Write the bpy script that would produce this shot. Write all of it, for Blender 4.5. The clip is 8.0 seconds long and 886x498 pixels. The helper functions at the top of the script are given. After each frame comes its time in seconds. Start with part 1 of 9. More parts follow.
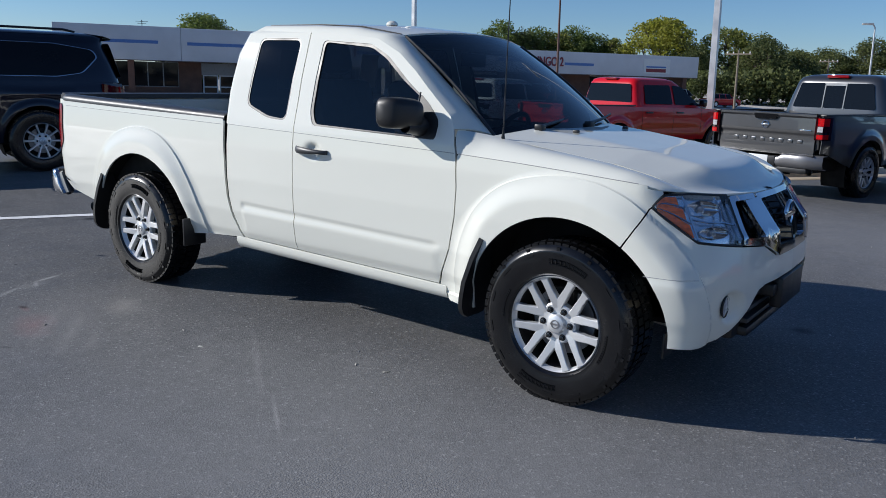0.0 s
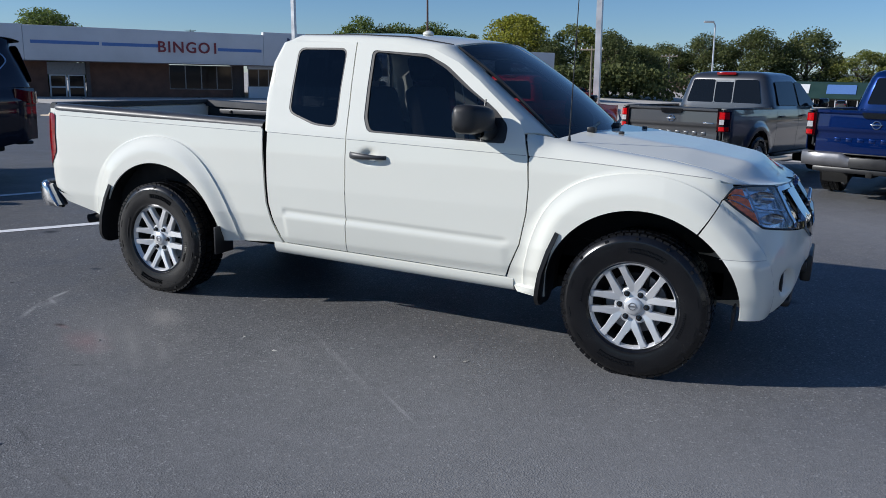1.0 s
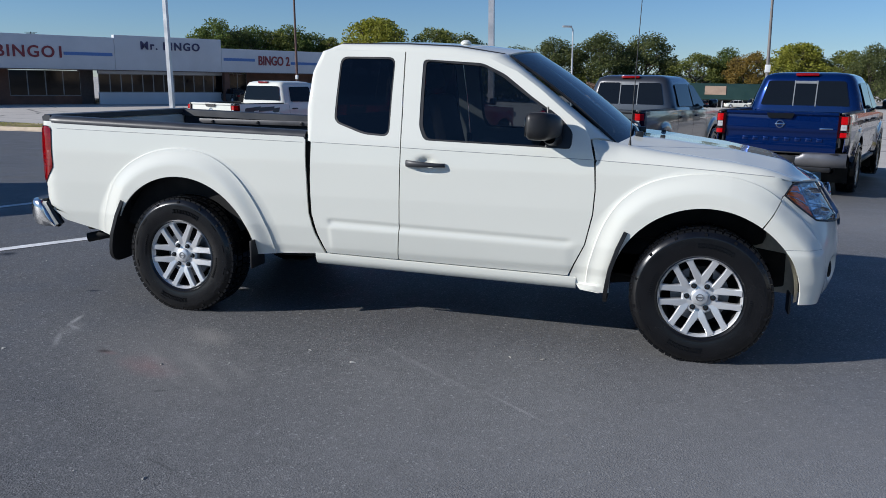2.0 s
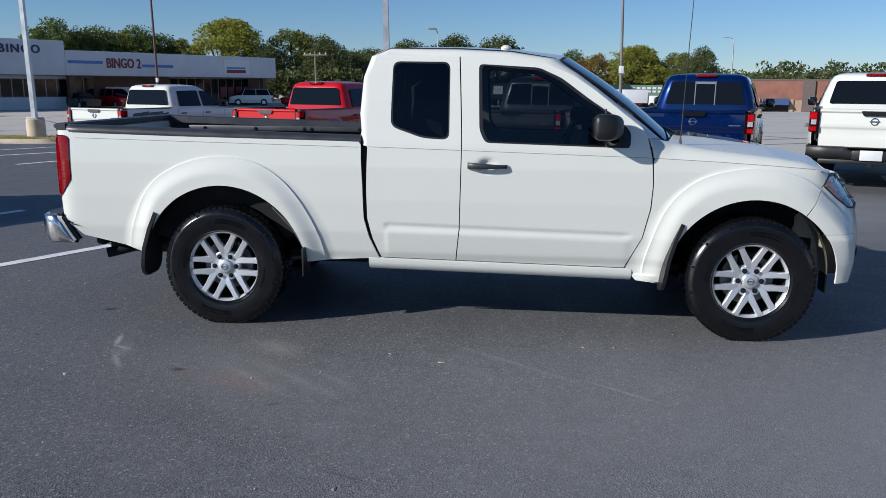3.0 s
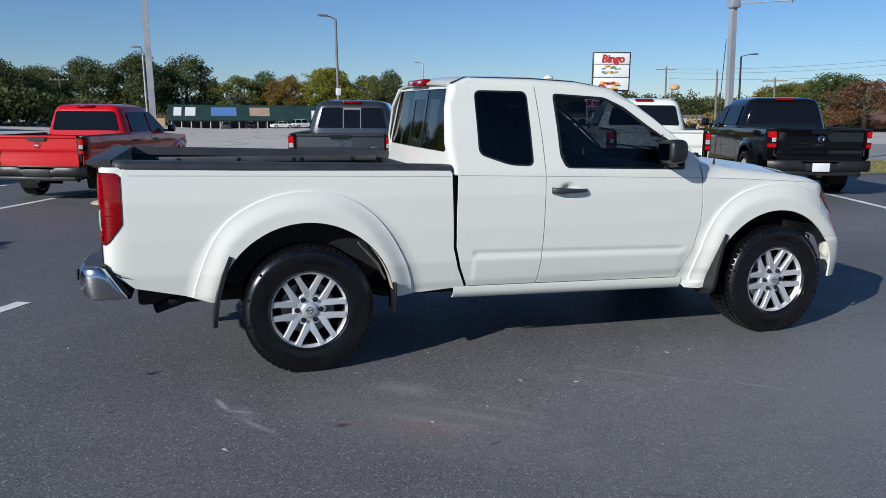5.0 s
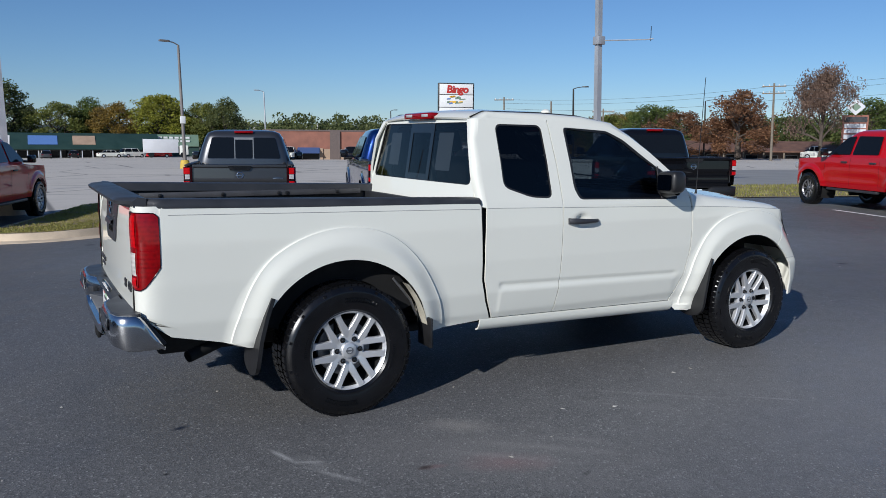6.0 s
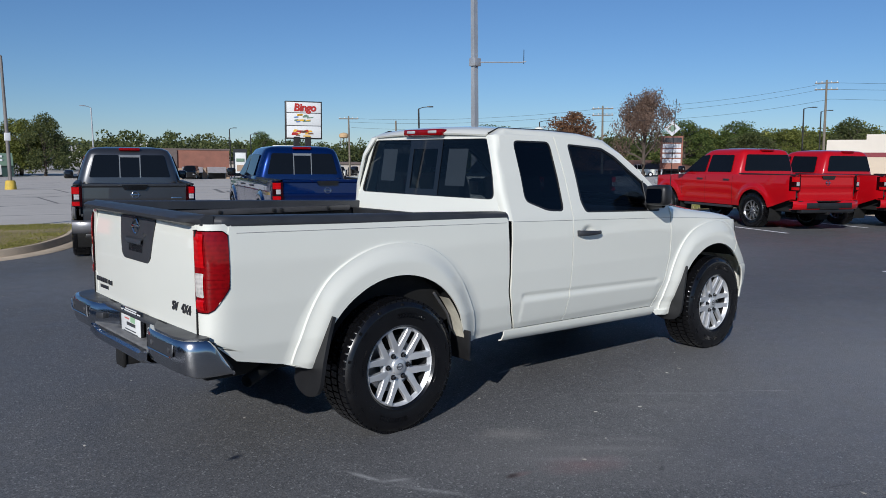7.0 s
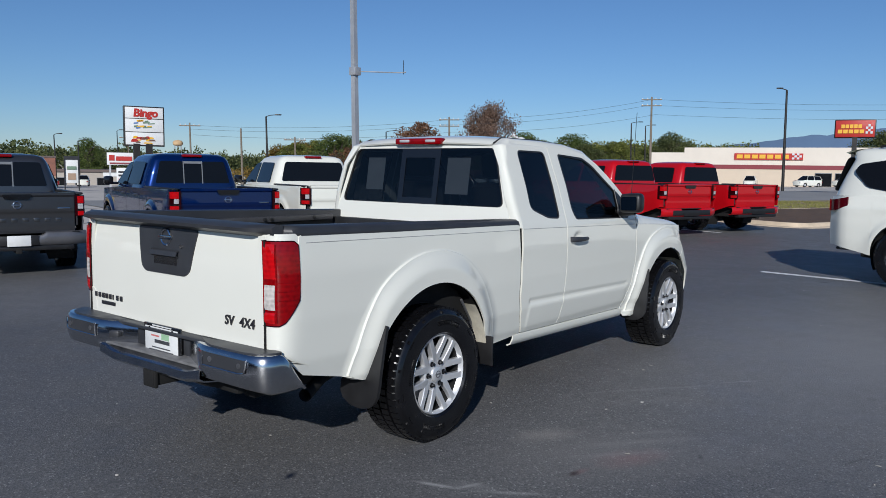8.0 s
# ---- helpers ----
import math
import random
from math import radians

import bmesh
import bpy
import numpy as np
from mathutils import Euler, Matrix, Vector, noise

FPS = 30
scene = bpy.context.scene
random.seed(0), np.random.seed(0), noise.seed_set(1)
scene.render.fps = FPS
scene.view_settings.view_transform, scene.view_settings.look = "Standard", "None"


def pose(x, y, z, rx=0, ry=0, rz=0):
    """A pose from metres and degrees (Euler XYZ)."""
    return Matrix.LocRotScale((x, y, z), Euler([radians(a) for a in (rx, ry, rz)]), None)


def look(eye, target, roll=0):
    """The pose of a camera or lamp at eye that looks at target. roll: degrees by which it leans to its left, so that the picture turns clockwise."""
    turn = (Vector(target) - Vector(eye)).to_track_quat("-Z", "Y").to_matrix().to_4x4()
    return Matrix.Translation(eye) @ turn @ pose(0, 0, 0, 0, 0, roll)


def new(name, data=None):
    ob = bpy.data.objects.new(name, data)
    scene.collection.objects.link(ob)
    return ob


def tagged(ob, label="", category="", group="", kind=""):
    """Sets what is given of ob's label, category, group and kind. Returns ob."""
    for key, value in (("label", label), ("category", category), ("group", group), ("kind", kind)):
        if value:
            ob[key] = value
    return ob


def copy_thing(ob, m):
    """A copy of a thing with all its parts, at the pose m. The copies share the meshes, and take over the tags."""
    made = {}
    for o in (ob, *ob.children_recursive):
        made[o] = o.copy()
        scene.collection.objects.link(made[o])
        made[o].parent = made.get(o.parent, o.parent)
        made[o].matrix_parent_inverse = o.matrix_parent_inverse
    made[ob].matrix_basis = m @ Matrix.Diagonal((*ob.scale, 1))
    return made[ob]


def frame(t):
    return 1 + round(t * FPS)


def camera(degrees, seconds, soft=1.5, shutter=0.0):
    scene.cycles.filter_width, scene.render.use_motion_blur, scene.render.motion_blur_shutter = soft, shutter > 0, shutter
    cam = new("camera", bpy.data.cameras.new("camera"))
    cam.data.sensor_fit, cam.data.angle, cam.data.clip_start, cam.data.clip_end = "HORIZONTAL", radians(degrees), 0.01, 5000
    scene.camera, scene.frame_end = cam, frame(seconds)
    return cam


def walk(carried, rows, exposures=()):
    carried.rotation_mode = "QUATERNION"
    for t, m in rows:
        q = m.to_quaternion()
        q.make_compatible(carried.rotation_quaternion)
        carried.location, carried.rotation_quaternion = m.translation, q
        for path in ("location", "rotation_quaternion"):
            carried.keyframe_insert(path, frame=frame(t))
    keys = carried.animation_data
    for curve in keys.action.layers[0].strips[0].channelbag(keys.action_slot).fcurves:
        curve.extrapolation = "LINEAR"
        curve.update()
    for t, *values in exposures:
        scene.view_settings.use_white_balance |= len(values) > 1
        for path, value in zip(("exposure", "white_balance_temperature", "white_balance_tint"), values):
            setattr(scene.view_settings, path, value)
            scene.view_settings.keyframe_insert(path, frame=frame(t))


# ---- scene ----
cam = camera(58.6, 8.0, soft=0.85)
METRES, EYE, TILT, LEAN, TURN = 9.26, 1.44, 0.0, 0.0, 36.16
ROWS = [
    (0.0, 0.0, 0.0, 0.0, 0.37, -12.33, -1.67),
    (0.5, -0.0582, -0.0091, 0.003, -4.81, -12.37, -1.42),
    (1.0, -0.1191, -0.0203, 0.0042, -9.93, -12.37, -1.15),
    (1.5, -0.1795, -0.0127, 0.0052, -15.09, -12.2, -0.95),
    (3.0, -0.365, 0.0486, 0.0057, -30.91, -11.76, -0.43),
    (3.5, -0.4211, 0.0834, 0.0045, -36.16, -11.77, -0.24),
    (4.0, -0.472, 0.1224, 0.0068, -41.61, -11.48, -0.21),
    (4.5, -0.5188, 0.1691, 0.0074, -47.33, -10.91, -0.32),
    (6.0, -0.617, 0.3256, 0.0108, -64.86, -8.0, -0.53),
    (6.5, -0.6474, 0.3825, 0.0103, -70.8, -7.17, -0.5),
    (7.0, -0.6646, 0.4404, 0.0075, -76.6, -6.54, -0.55),
    (7.5, -0.68, 0.4972, 0.0073, -82.33, -6.06, -0.71),
    (8.0, -0.6854, 0.5541, 0.0056, -88.09, -5.72, -0.85),
]
walk(cam, [(t, pose(4.791, -3.936, EYE, TILT, LEAN, TURN) @ pose(METRES * x, METRES * y, METRES * z, 90 + pitch, roll, yaw)) for t, x, y, z, yaw, pitch, roll in ROWS],
     exposures=[(0.0, 0.22, 5900, 11), (1.5, 0.19, 5880, 11), (3.0, 0.15, 5860, 11), (5.0, 0.08, 5850, 11), (8.0, -0.17, 5830, 11)])

# ---- daylight ----
SUN_TO = Vector((-1.82, -1.10, 1.0)).normalized()
world = bpy.data.worlds.new("world")
scene.world = world
world.use_nodes = True
wn = world.node_tree.nodes
sky = wn.new("ShaderNodeTexSky")
sky.sky_type = "NISHITA"
sky.sun_disc = False
sky.sun_elevation = math.asin(SUN_TO.z)
sky.sun_rotation = math.atan2(SUN_TO.x, SUN_TO.y)
sky.altitude, sky.air_density, sky.dust_density, sky.ozone_density = 0, 0.9, 0.0, 6.0
wn["Background"].inputs["Strength"].default_value = 0.078
world.node_tree.links.new(sky.outputs[0], wn["Background"].inputs["Color"])
sun_lamp = bpy.data.lights.new("sun", "SUN")
sun_lamp.energy, sun_lamp.angle, sun_lamp.color = 4.48, radians(0.55), (1.0, 0.925, 0.81)
new("sun", sun_lamp).matrix_world = look((-18.2, -11.0, 10), (0, 0, 0))


# ---- materials ----
def node_mat(name):
    m = bpy.data.materials.new(name)
    m.use_nodes = True
    t = m.node_tree
    return m, t, t.nodes["Principled BSDF"], t.nodes["Material Output"]


def add_noise(t, scale, detail=4.0, rough=0.55, coord="Object", stretch=None):
    c = t.nodes.new("ShaderNodeTexCoord")
    n = t.nodes.new("ShaderNodeTexNoise")
    n.inputs["Scale"].default_value, n.inputs["Detail"].default_value, n.inputs["Roughness"].default_value = scale, detail, rough
    out = c.outputs[coord]
    if stretch:
        mp = t.nodes.new("ShaderNodeMapping")
        mp.inputs["Scale"].default_value = stretch
        t.links.new(out, mp.inputs["Vector"])
        out = mp.outputs[0]
    t.links.new(out, n.inputs["Vector"])
    return n.outputs["Fac"]


def add_ramp(t, fac, stops):
    r = t.nodes.new("ShaderNodeValToRGB")
    e = r.color_ramp.elements
    while len(e) < len(stops):
        e.new(0.5)
    for k, (p, c) in zip(e, stops):
        k.position = p
        k.color = (*c, 1) if len(c) == 3 else c
    t.links.new(fac, r.inputs[0])
    return r.outputs[0]


def add_mix(t, fac, a, b, mode="MIX"):
    m = t.nodes.new("ShaderNodeMix")
    m.data_type, m.blend_type = "RGBA", mode
    for sock, v in ((m.inputs[0], fac), (m.inputs[6], a), (m.inputs[7], b)):
        if isinstance(v, (int, float)):
            sock.default_value = v
        elif isinstance(v, tuple):
            sock.default_value = (*v[:3], 1)
        else:
            t.links.new(v, sock)
    return m.outputs[2]


def add_bump(t, bsdf, fac, strength, dist):
    b = t.nodes.new("ShaderNodeBump")
    b.inputs["Strength"].default_value, b.inputs["Distance"].default_value = strength, dist
    t.links.new(fac, b.inputs["Height"])
    t.links.new(b.outputs[0], bsdf.inputs["Normal"])


def surface(name, col, rough=0.5, metal=0.0, coat=0.0, vary=0.12, scale=6.0, fine=120.0, bump=0.0, dist=0.002, spec=0.5, coord="Object"):
    """A plain material with colour and gloss varied at two scales, and fine relief."""
    m, t, b, o = node_mat(name)
    n1, n2 = add_noise(t, scale, 5, coord=coord), add_noise(t, fine, 3, coord=coord)
    lo = tuple(c * (1 - vary) for c in col)
    hi = tuple(min(1.0, c * (1 + vary)) for c in col)
    c1 = add_ramp(t, n1, [(0.3, lo), (0.7, hi)])
    c2 = add_ramp(t, n2, [(0.3, (1 - vary * 0.6,) * 3), (0.7, (1, 1, 1))])
    t.links.new(add_mix(t, 1.0, c1, c2, "MULTIPLY"), b.inputs["Base Color"])
    b.inputs["Metallic"].default_value = metal
    b.inputs["Coat Weight"].default_value = coat
    b.inputs["Coat Roughness"].default_value = 0.03
    b.inputs["Specular IOR Level"].default_value = spec
    r = add_ramp(t, n1, [(0.3, (rough * 0.85,) * 3), (0.7, (min(1, rough * 1.2),) * 3)])
    t.links.new(r, b.inputs["Roughness"])
    if bump:
        add_bump(t, b, n2, bump, dist)
    return m


def paint(name, col, flake=0.0, rough=0.35):
    m, t, b, o = node_mat(name)
    n1, n2 = add_noise(t, 1.3, 3), add_noise(t, 900.0, 1)
    c1 = add_ramp(t, n1, [(0.3, tuple(c * 0.97 for c in col)), (0.7, col)])
    if flake:
        f = add_ramp(t, n2, [(0.35, tuple(c * (1 - flake) for c in col)), (0.65, tuple(min(1, c * (1 + flake)) for c in col))])
        c1 = add_mix(t, 0.6, c1, f)
        b.inputs["Metallic"].default_value = 0.45
    t.links.new(c1, b.inputs["Base Color"])
    b.inputs["Roughness"].default_value = rough
    b.inputs["Specular IOR Level"].default_value = 0.12
    b.inputs["Coat Weight"].default_value = 1.0
    b.inputs["Coat Roughness"].default_value = 0.025
    wave = add_noise(t, 260.0, 1)
    add_bump(t, b, wave, 0.012, 0.001)
    return m


def tinted_glass(name, tint, gloss=1.0):
    """A thin tinted pane: what lies behind shows darkened, and the face mirrors more at grazing angles."""
    m, t, b, o = node_mat(name)
    t.nodes.remove(b)
    tr = t.nodes.new("ShaderNodeBsdfTransparent")
    tr.inputs[0].default_value = (*tint, 1)
    gl = t.nodes.new("ShaderNodeBsdfGlossy")
    gl.inputs["Roughness"].default_value = 0.015
    gl.inputs["Color"].default_value = (gloss, gloss, gloss, 1)
    lw = t.nodes.new("ShaderNodeLayerWeight")
    lw.inputs["Blend"].default_value = 0.5
    pw = t.nodes.new("ShaderNodeMath")
    pw.operation = "POWER"
    pw.inputs[1].default_value = 4.6
    t.links.new(lw.outputs["Facing"], pw.inputs[0])
    fr = t.nodes.new("ShaderNodeMath")
    fr.operation = "MULTIPLY_ADD"
    fr.inputs[1].default_value, fr.inputs[2].default_value = 0.90, 0.040
    t.links.new(pw.outputs[0], fr.inputs[0])
    mx = t.nodes.new("ShaderNodeMixShader")
    t.links.new(fr.outputs[0], mx.inputs[0])
    t.links.new(tr.outputs[0], mx.inputs[1])
    t.links.new(gl.outputs[0], mx.inputs[2])
    t.links.new(mx.outputs[0], o.inputs["Surface"])
    return m


def lens_mat(name, col, rough=0.08):
    """Coloured lamp plastic: glossy skin over a ribbed, faceted, slightly clear body."""
    m, t, b, o = node_mat(name)
    c = t.nodes.new("ShaderNodeTexCoord")
    v = t.nodes.new("ShaderNodeTexVoronoi")
    v.inputs["Scale"].default_value = 45
    t.links.new(c.outputs["Object"], v.inputs["Vector"])
    w = t.nodes.new("ShaderNodeTexWave")
    w.bands_direction = "Z"
    w.inputs["Scale"].default_value = 14
    t.links.new(c.outputs["Object"], w.inputs["Vector"])
    base = add_ramp(t, v.outputs["Distance"], [(0.0, tuple(x * 0.75 for x in col)), (0.6, tuple(min(1, x * 1.25) for x in col))])
    base = add_mix(t, 0.25, base, add_ramp(t, w.outputs["Fac"], [(0.3, tuple(x * 0.4 for x in col)), (0.7, col)]))
    t.links.new(base, b.inputs["Base Color"])
    b.inputs["Roughness"].default_value = rough
    b.inputs["Specular IOR Level"].default_value = 0.2
    b.inputs["Coat Weight"].default_value = 0.4
    b.inputs["Coat Roughness"].default_value = 0.02
    add_bump(t, b, v.outputs["Distance"], 0.06, 0.002)
    return m


WHITE = paint("white_paint", (0.765, 0.767, 0.690), rough=0.6)
WHITE.node_tree.nodes["Principled BSDF"].inputs["Coat Weight"].default_value = 1.0
SILVER = surface("alloy", (0.70, 0.71, 0.72), 0.34, 0.55, 0.4, 0.05, 8, 200)
CHROME = surface("chrome", (0.52, 0.53, 0.56), 0.07, 1.0, 0, 0.03, 5, 80)
BUMPERCHROME = surface("hazed_bumper_chrome", (0.55, 0.56, 0.58), 0.17, 1.0, 0, 0.06, 7, 90)
STEPTREAD = surface("worn_step_tread", (0.20, 0.20, 0.20), 0.5, 0.2, 0, 0.25, 14, 120, 0.3, 0.002)
MIRRORGLASS = surface("mirror_silvering", (0.14, 0.15, 0.16), 0.03, 1.0, 0, 0.02)
RAILMETAL = surface("dull_rail", (0.09, 0.09, 0.095), 0.45, 0.4, 0, 0.15, 9, 120)
BLACKTRIM = surface("black_plastic", (0.016, 0.016, 0.017), 0.42, 0, 0, 0.25, 9, 300, 0.1, 0.001)
GREYTRIM = surface("grey_plastic", (0.036, 0.038, 0.043), 0.42, 0, 0, 0.18, 7, 350, 0.15, 0.001)
GLOSSBLACK = surface("gloss_black", (0.008, 0.008, 0.009), 0.12, 0, 0.6, 0.1, 6, 60)
UNDER = surface("underbody", (0.005, 0.005, 0.005), 0.8, 0, 0, 0.4, 7, 40, 0.3, 0.004)
LINER = surface("bed_liner", (0.020, 0.021, 0.023), 0.6, 0, 0, 0.25, 8, 260, 0.35, 0.002)
RUBBER = surface("tyre_rubber", (0.005, 0.005, 0.006), 0.24, 0, 0, 0.3, 12, 160, 0.06, 0.001, spec=0.55)
STEEL = surface("dull_steel", (0.30, 0.30, 0.31), 0.45, 0.9, 0, 0.2, 9, 120)
SEATCLOTH = surface("seat_cloth", (0.06, 0.06, 0.065), 0.9, 0, 0, 0.2, 20, 400, 0.2, 0.001)
GLASS = tinted_glass("tinted_glass", (0.34, 0.36, 0.37))
REARGLASS = tinted_glass("rear_tinted_glass", (0.20, 0.22, 0.24))
DARKGLASS = tinted_glass("dark_glass", (0.035, 0.038, 0.045))
WINDSHIELD = tinted_glass("windshield_glass", (0.17, 0.21, 0.25))
CLEAR = tinted_glass("clear_lens", (0.92, 0.93, 0.95))
REDLENS = lens_mat("red_lens", (0.20, 0.0004, 0.0018))
BRIGHTLENS = lens_mat("bright_red_lens", (0.42, 0.003, 0.005))
MAROONLENS = lens_mat("dark_red_lens", (0.07, 0.001, 0.004))
CLEARLENS = lens_mat("clear_ribbed_lens", (0.50, 0.47, 0.44))
DARKLAMP = lens_mat("smoked_lens", (0.020, 0.001, 0.002))
AMBER = lens_mat("amber_lens", (0.92, 0.17, 0.035))
REFLECTOR = surface("lamp_reflector", (0.84, 0.86, 0.88), 0.22, 0.75, 0.3, 0.05, 9, 60)
WHITELENS = lens_mat("white_lens", (0.38, 0.38, 0.39))
INNERWHITE = surface("inner_fender_primer", (0.50, 0.47, 0.38), 0.8, 0, 0, 0.2, 9, 60)
# grey that paints the shade along body creases
CREASESHADE = surface("crease_shade_grey", (0.34, 0.345, 0.34), 0.6, 0, 0, 0.1)
PAPER = surface("paper", (0.70, 0.71, 0.70), 0.7, 0, 0, 0.06, 9, 90)
SIGNINK = surface("faded_red_print", (0.55, 0.16, 0.15), 0.6, 0, 0, 0.1)
LEAFINK = surface("faded_green_print", (0.30, 0.48, 0.30), 0.6, 0, 0, 0.1)
INK = surface("dark_lettering", (0.03, 0.03, 0.035), 0.35, 0.2, 0.2, 0.1)


# ---- mesh helpers ----
class Shape:
    """Vertices and faces of one part."""

    def __init__(self):
        self.v, self.f = [], []

    def put(self, vs, fs):
        k = len(self.v)
        self.v += [tuple(p) for p in vs]
        self.f += [tuple(i + k for i in q) for q in fs]
        return self

    def grid(self, rows, flip=False, loop=False):
        n, m = len(rows), len(rows[0])
        vs = [p for r in rows for p in r]
        fs = []
        for i in range(n - 1 + (1 if loop else 0)):
            for j in range(m - 1):
                a, b = i * m + j, ((i + 1) % n) * m + j
                q = (a, b, b + 1, a + 1)
                fs.append(q[::-1] if flip else q)
        return self.put(vs, fs)

    def box(self, x0, x1, y0, y1, z0, z1, r=0.0):
        """A box with chamfered edges."""
        if r <= 0:
            vs = [(x, y, z) for x in (x0, x1) for y in (y0, y1) for z in (z0, z1)]
            return self.put(vs, [(0, 1, 3, 2), (4, 6, 7, 5), (0, 4, 5, 1), (2, 3, 7, 6), (0, 2, 6, 4), (1, 5, 7, 3)])
        bm = bmesh.new()
        bmesh.ops.create_cube(bm, size=1.0)
        for q in bm.verts:
            q.co = ((x0 + x1) / 2 + q.co.x * (x1 - x0), (y0 + y1) / 2 + q.co.y * (y1 - y0), (z0 + z1) / 2 + q.co.z * (z1 - z0))
        r = min(r, abs(x1 - x0) * 0.45, abs(y1 - y0) * 0.45, abs(z1 - z0) * 0.45)
        bmesh.ops.bevel(bm, geom=bm.edges[:], offset=r, segments=2, profile=0.5, affect="EDGES")
        return self.take(bm)

    def take(self, bm):
        bm.verts.ensure_lookup_table()
        bm.verts.index_update()
        self.put([q.co[:] for q in bm.verts], [[q.index for q in f.verts] for f in bm.faces])
        bm.free()
        return self

    def prism(self, poly, place, depth):
        """A flat outline (a, b) put out by place(a, b, d) from d = 0 to depth."""
        n = len(poly)
        vs = [place(a, b, 0.0) for a, b in poly] + [place(a, b, depth) for a, b in poly]
        fs = [tuple(range(n))[::-1], tuple(range(n, 2 * n))]
        fs += [(i, (i + 1) % n, n + (i + 1) % n, n + i) for i in range(n)]
        return self.put(vs, fs)

    def lathe(self, prof, centre, axis="y", n=48, arc=(0.0, 360.0)):
        """A profile of (radius, along the axis), turned about an axis through centre."""
        full = abs(arc[1] - arc[0]) >= 359.9
        rows = []
        for i in range(n if full else n + 1):
            a = radians(arc[0] + (arc[1] - arc[0]) * i / n)
            c, s_ = math.cos(a), math.sin(a)
            row = []
            for r, h in prof:
                d = {"y": (r * c, h, r * s_), "z": (r * c, r * s_, h), "x": (h, r * c, r * s_)}[axis]
                row.append((centre[0] + d[0], centre[1] + d[1], centre[2] + d[2]))
            rows.append(row)
        return self.grid(rows, loop=full)

    def tube(self, pts, rad, n=10, caps=True):
        pts = [Vector(p) for p in pts]
        rads = rad if isinstance(rad, (list, tuple)) else [rad] * len(pts)
        rows = []
        up = Vector((0.0, 0.0, 1.0))
        for i, p in enumerate(pts):
            d = (pts[min(i + 1, len(pts) - 1)] - pts[max(i - 1, 0)]).normalized()
            a = d.cross(up)
            if a.length < 0.05:
                a = d.cross(Vector((1.0, 0.0, 0.0)))
            a.normalize()
            b = d.cross(a)
            rows.append([p + (a * math.cos(q) + b * math.sin(q)) * rads[i] for q in [2 * math.pi * k / n for k in range(n + 1)]])
        self.grid(rows)
        if caps:
            for r in (rows[0][:-1], rows[-1][:-1][::-1]):
                self.put(r, [tuple(range(n))])
        return self

    def flip_y(self):
        q = Shape()
        q.v = [(x, -y, z) for x, y, z in self.v]
        q.f = [f[::-1] for f in self.f]
        return q

    def moved(self, m):
        q = Shape()
        q.v = [tuple(m @ Vector(p)) for p in self.v]
        q.f = list(self.f)
        return q

    def join(self, other):
        return self.put(other.v, other.f)


def solid(name, shape, material, parent=None, label="", smooth=40, thick=0.0, offset=-1.0, fix=True):
    """One mesh object from a Shape."""
    me = bpy.data.meshes.new(name)
    me.from_pydata([tuple(p) for p in shape.v], [], [tuple(f) for f in shape.f])
    if fix:
        bm = bmesh.new()
        bm.from_mesh(me)
        bmesh.ops.remove_doubles(bm, verts=bm.verts[:], dist=0.0002)
        bmesh.ops.recalc_face_normals(bm, faces=bm.faces[:])
        if thick and offset == -1.0:
            # shells grow inwards, towards the middle line of their thing
            lean = sum(f.calc_area() * (f.normal.y * q.y + f.normal.z * (q.z - 0.75) + f.normal.x * (q.x - 1.4) * 0.3) for f in bm.faces for q in (f.calc_center_median(),))
            if lean < 0:
                bmesh.ops.reverse_faces(bm, faces=bm.faces[:])
        bm.to_mesh(me)
        bm.free()
    me.materials.append(material)
    if smooth:
        me.shade_smooth()
        me.set_sharp_from_angle(angle=radians(smooth))
    ob = new(name, me)
    if parent:
        ob.parent = parent
    if thick:
        md = ob.modifiers.new("thickness", "SOLIDIFY")
        md.thickness, md.offset = thick, offset
        if smooth:
            es = ob.modifiers.new("crisp_edges", "EDGE_SPLIT")
            es.split_angle = radians(smooth)
    if label:
        ob["label"] = label
    return ob


def part(name, shape, material, parent, label="", smooth=40, thick=0.0, offset=-1.0):
    return solid(name, shape, material, parent, label, smooth, thick, offset)


def empty(name, m=None):
    ob = new(name)
    ob.empty_display_size = 0.3
    if m is not None:
        ob.matrix_world = m
    return ob


def smoothstep(a, b, v):
    t = np.clip((v - a) / (b - a), 0, 1)
    return t * t * (3 - 2 * t)


def letters(text, size, place, depth=0.01, spacing=1.0, align="CENTER", shear=0.0, bold=0.0):
    """Raised letters of the built-in font: place is the pose of the writing plane."""
    cu = bpy.data.curves.new("writing", "FONT")
    cu.body, cu.size, cu.extrude, cu.space_character = text, size, depth, spacing
    cu.align_x, cu.align_y = align, "CENTER"
    cu.shear, cu.offset = shear, bold
    cu.resolution_u = 3
    tmp = bpy.data.objects.new("writing", cu)
    scene.collection.objects.link(tmp)
    bpy.context.view_layer.update()
    me = tmp.to_mesh()
    sh = Shape().put([tuple(place @ q.co) for q in me.vertices], [tuple(p.vertices) for p in me.polygons])
    tmp.to_mesh_clear()
    bpy.data.objects.remove(tmp)
    bpy.data.curves.remove(cu)
    return sh


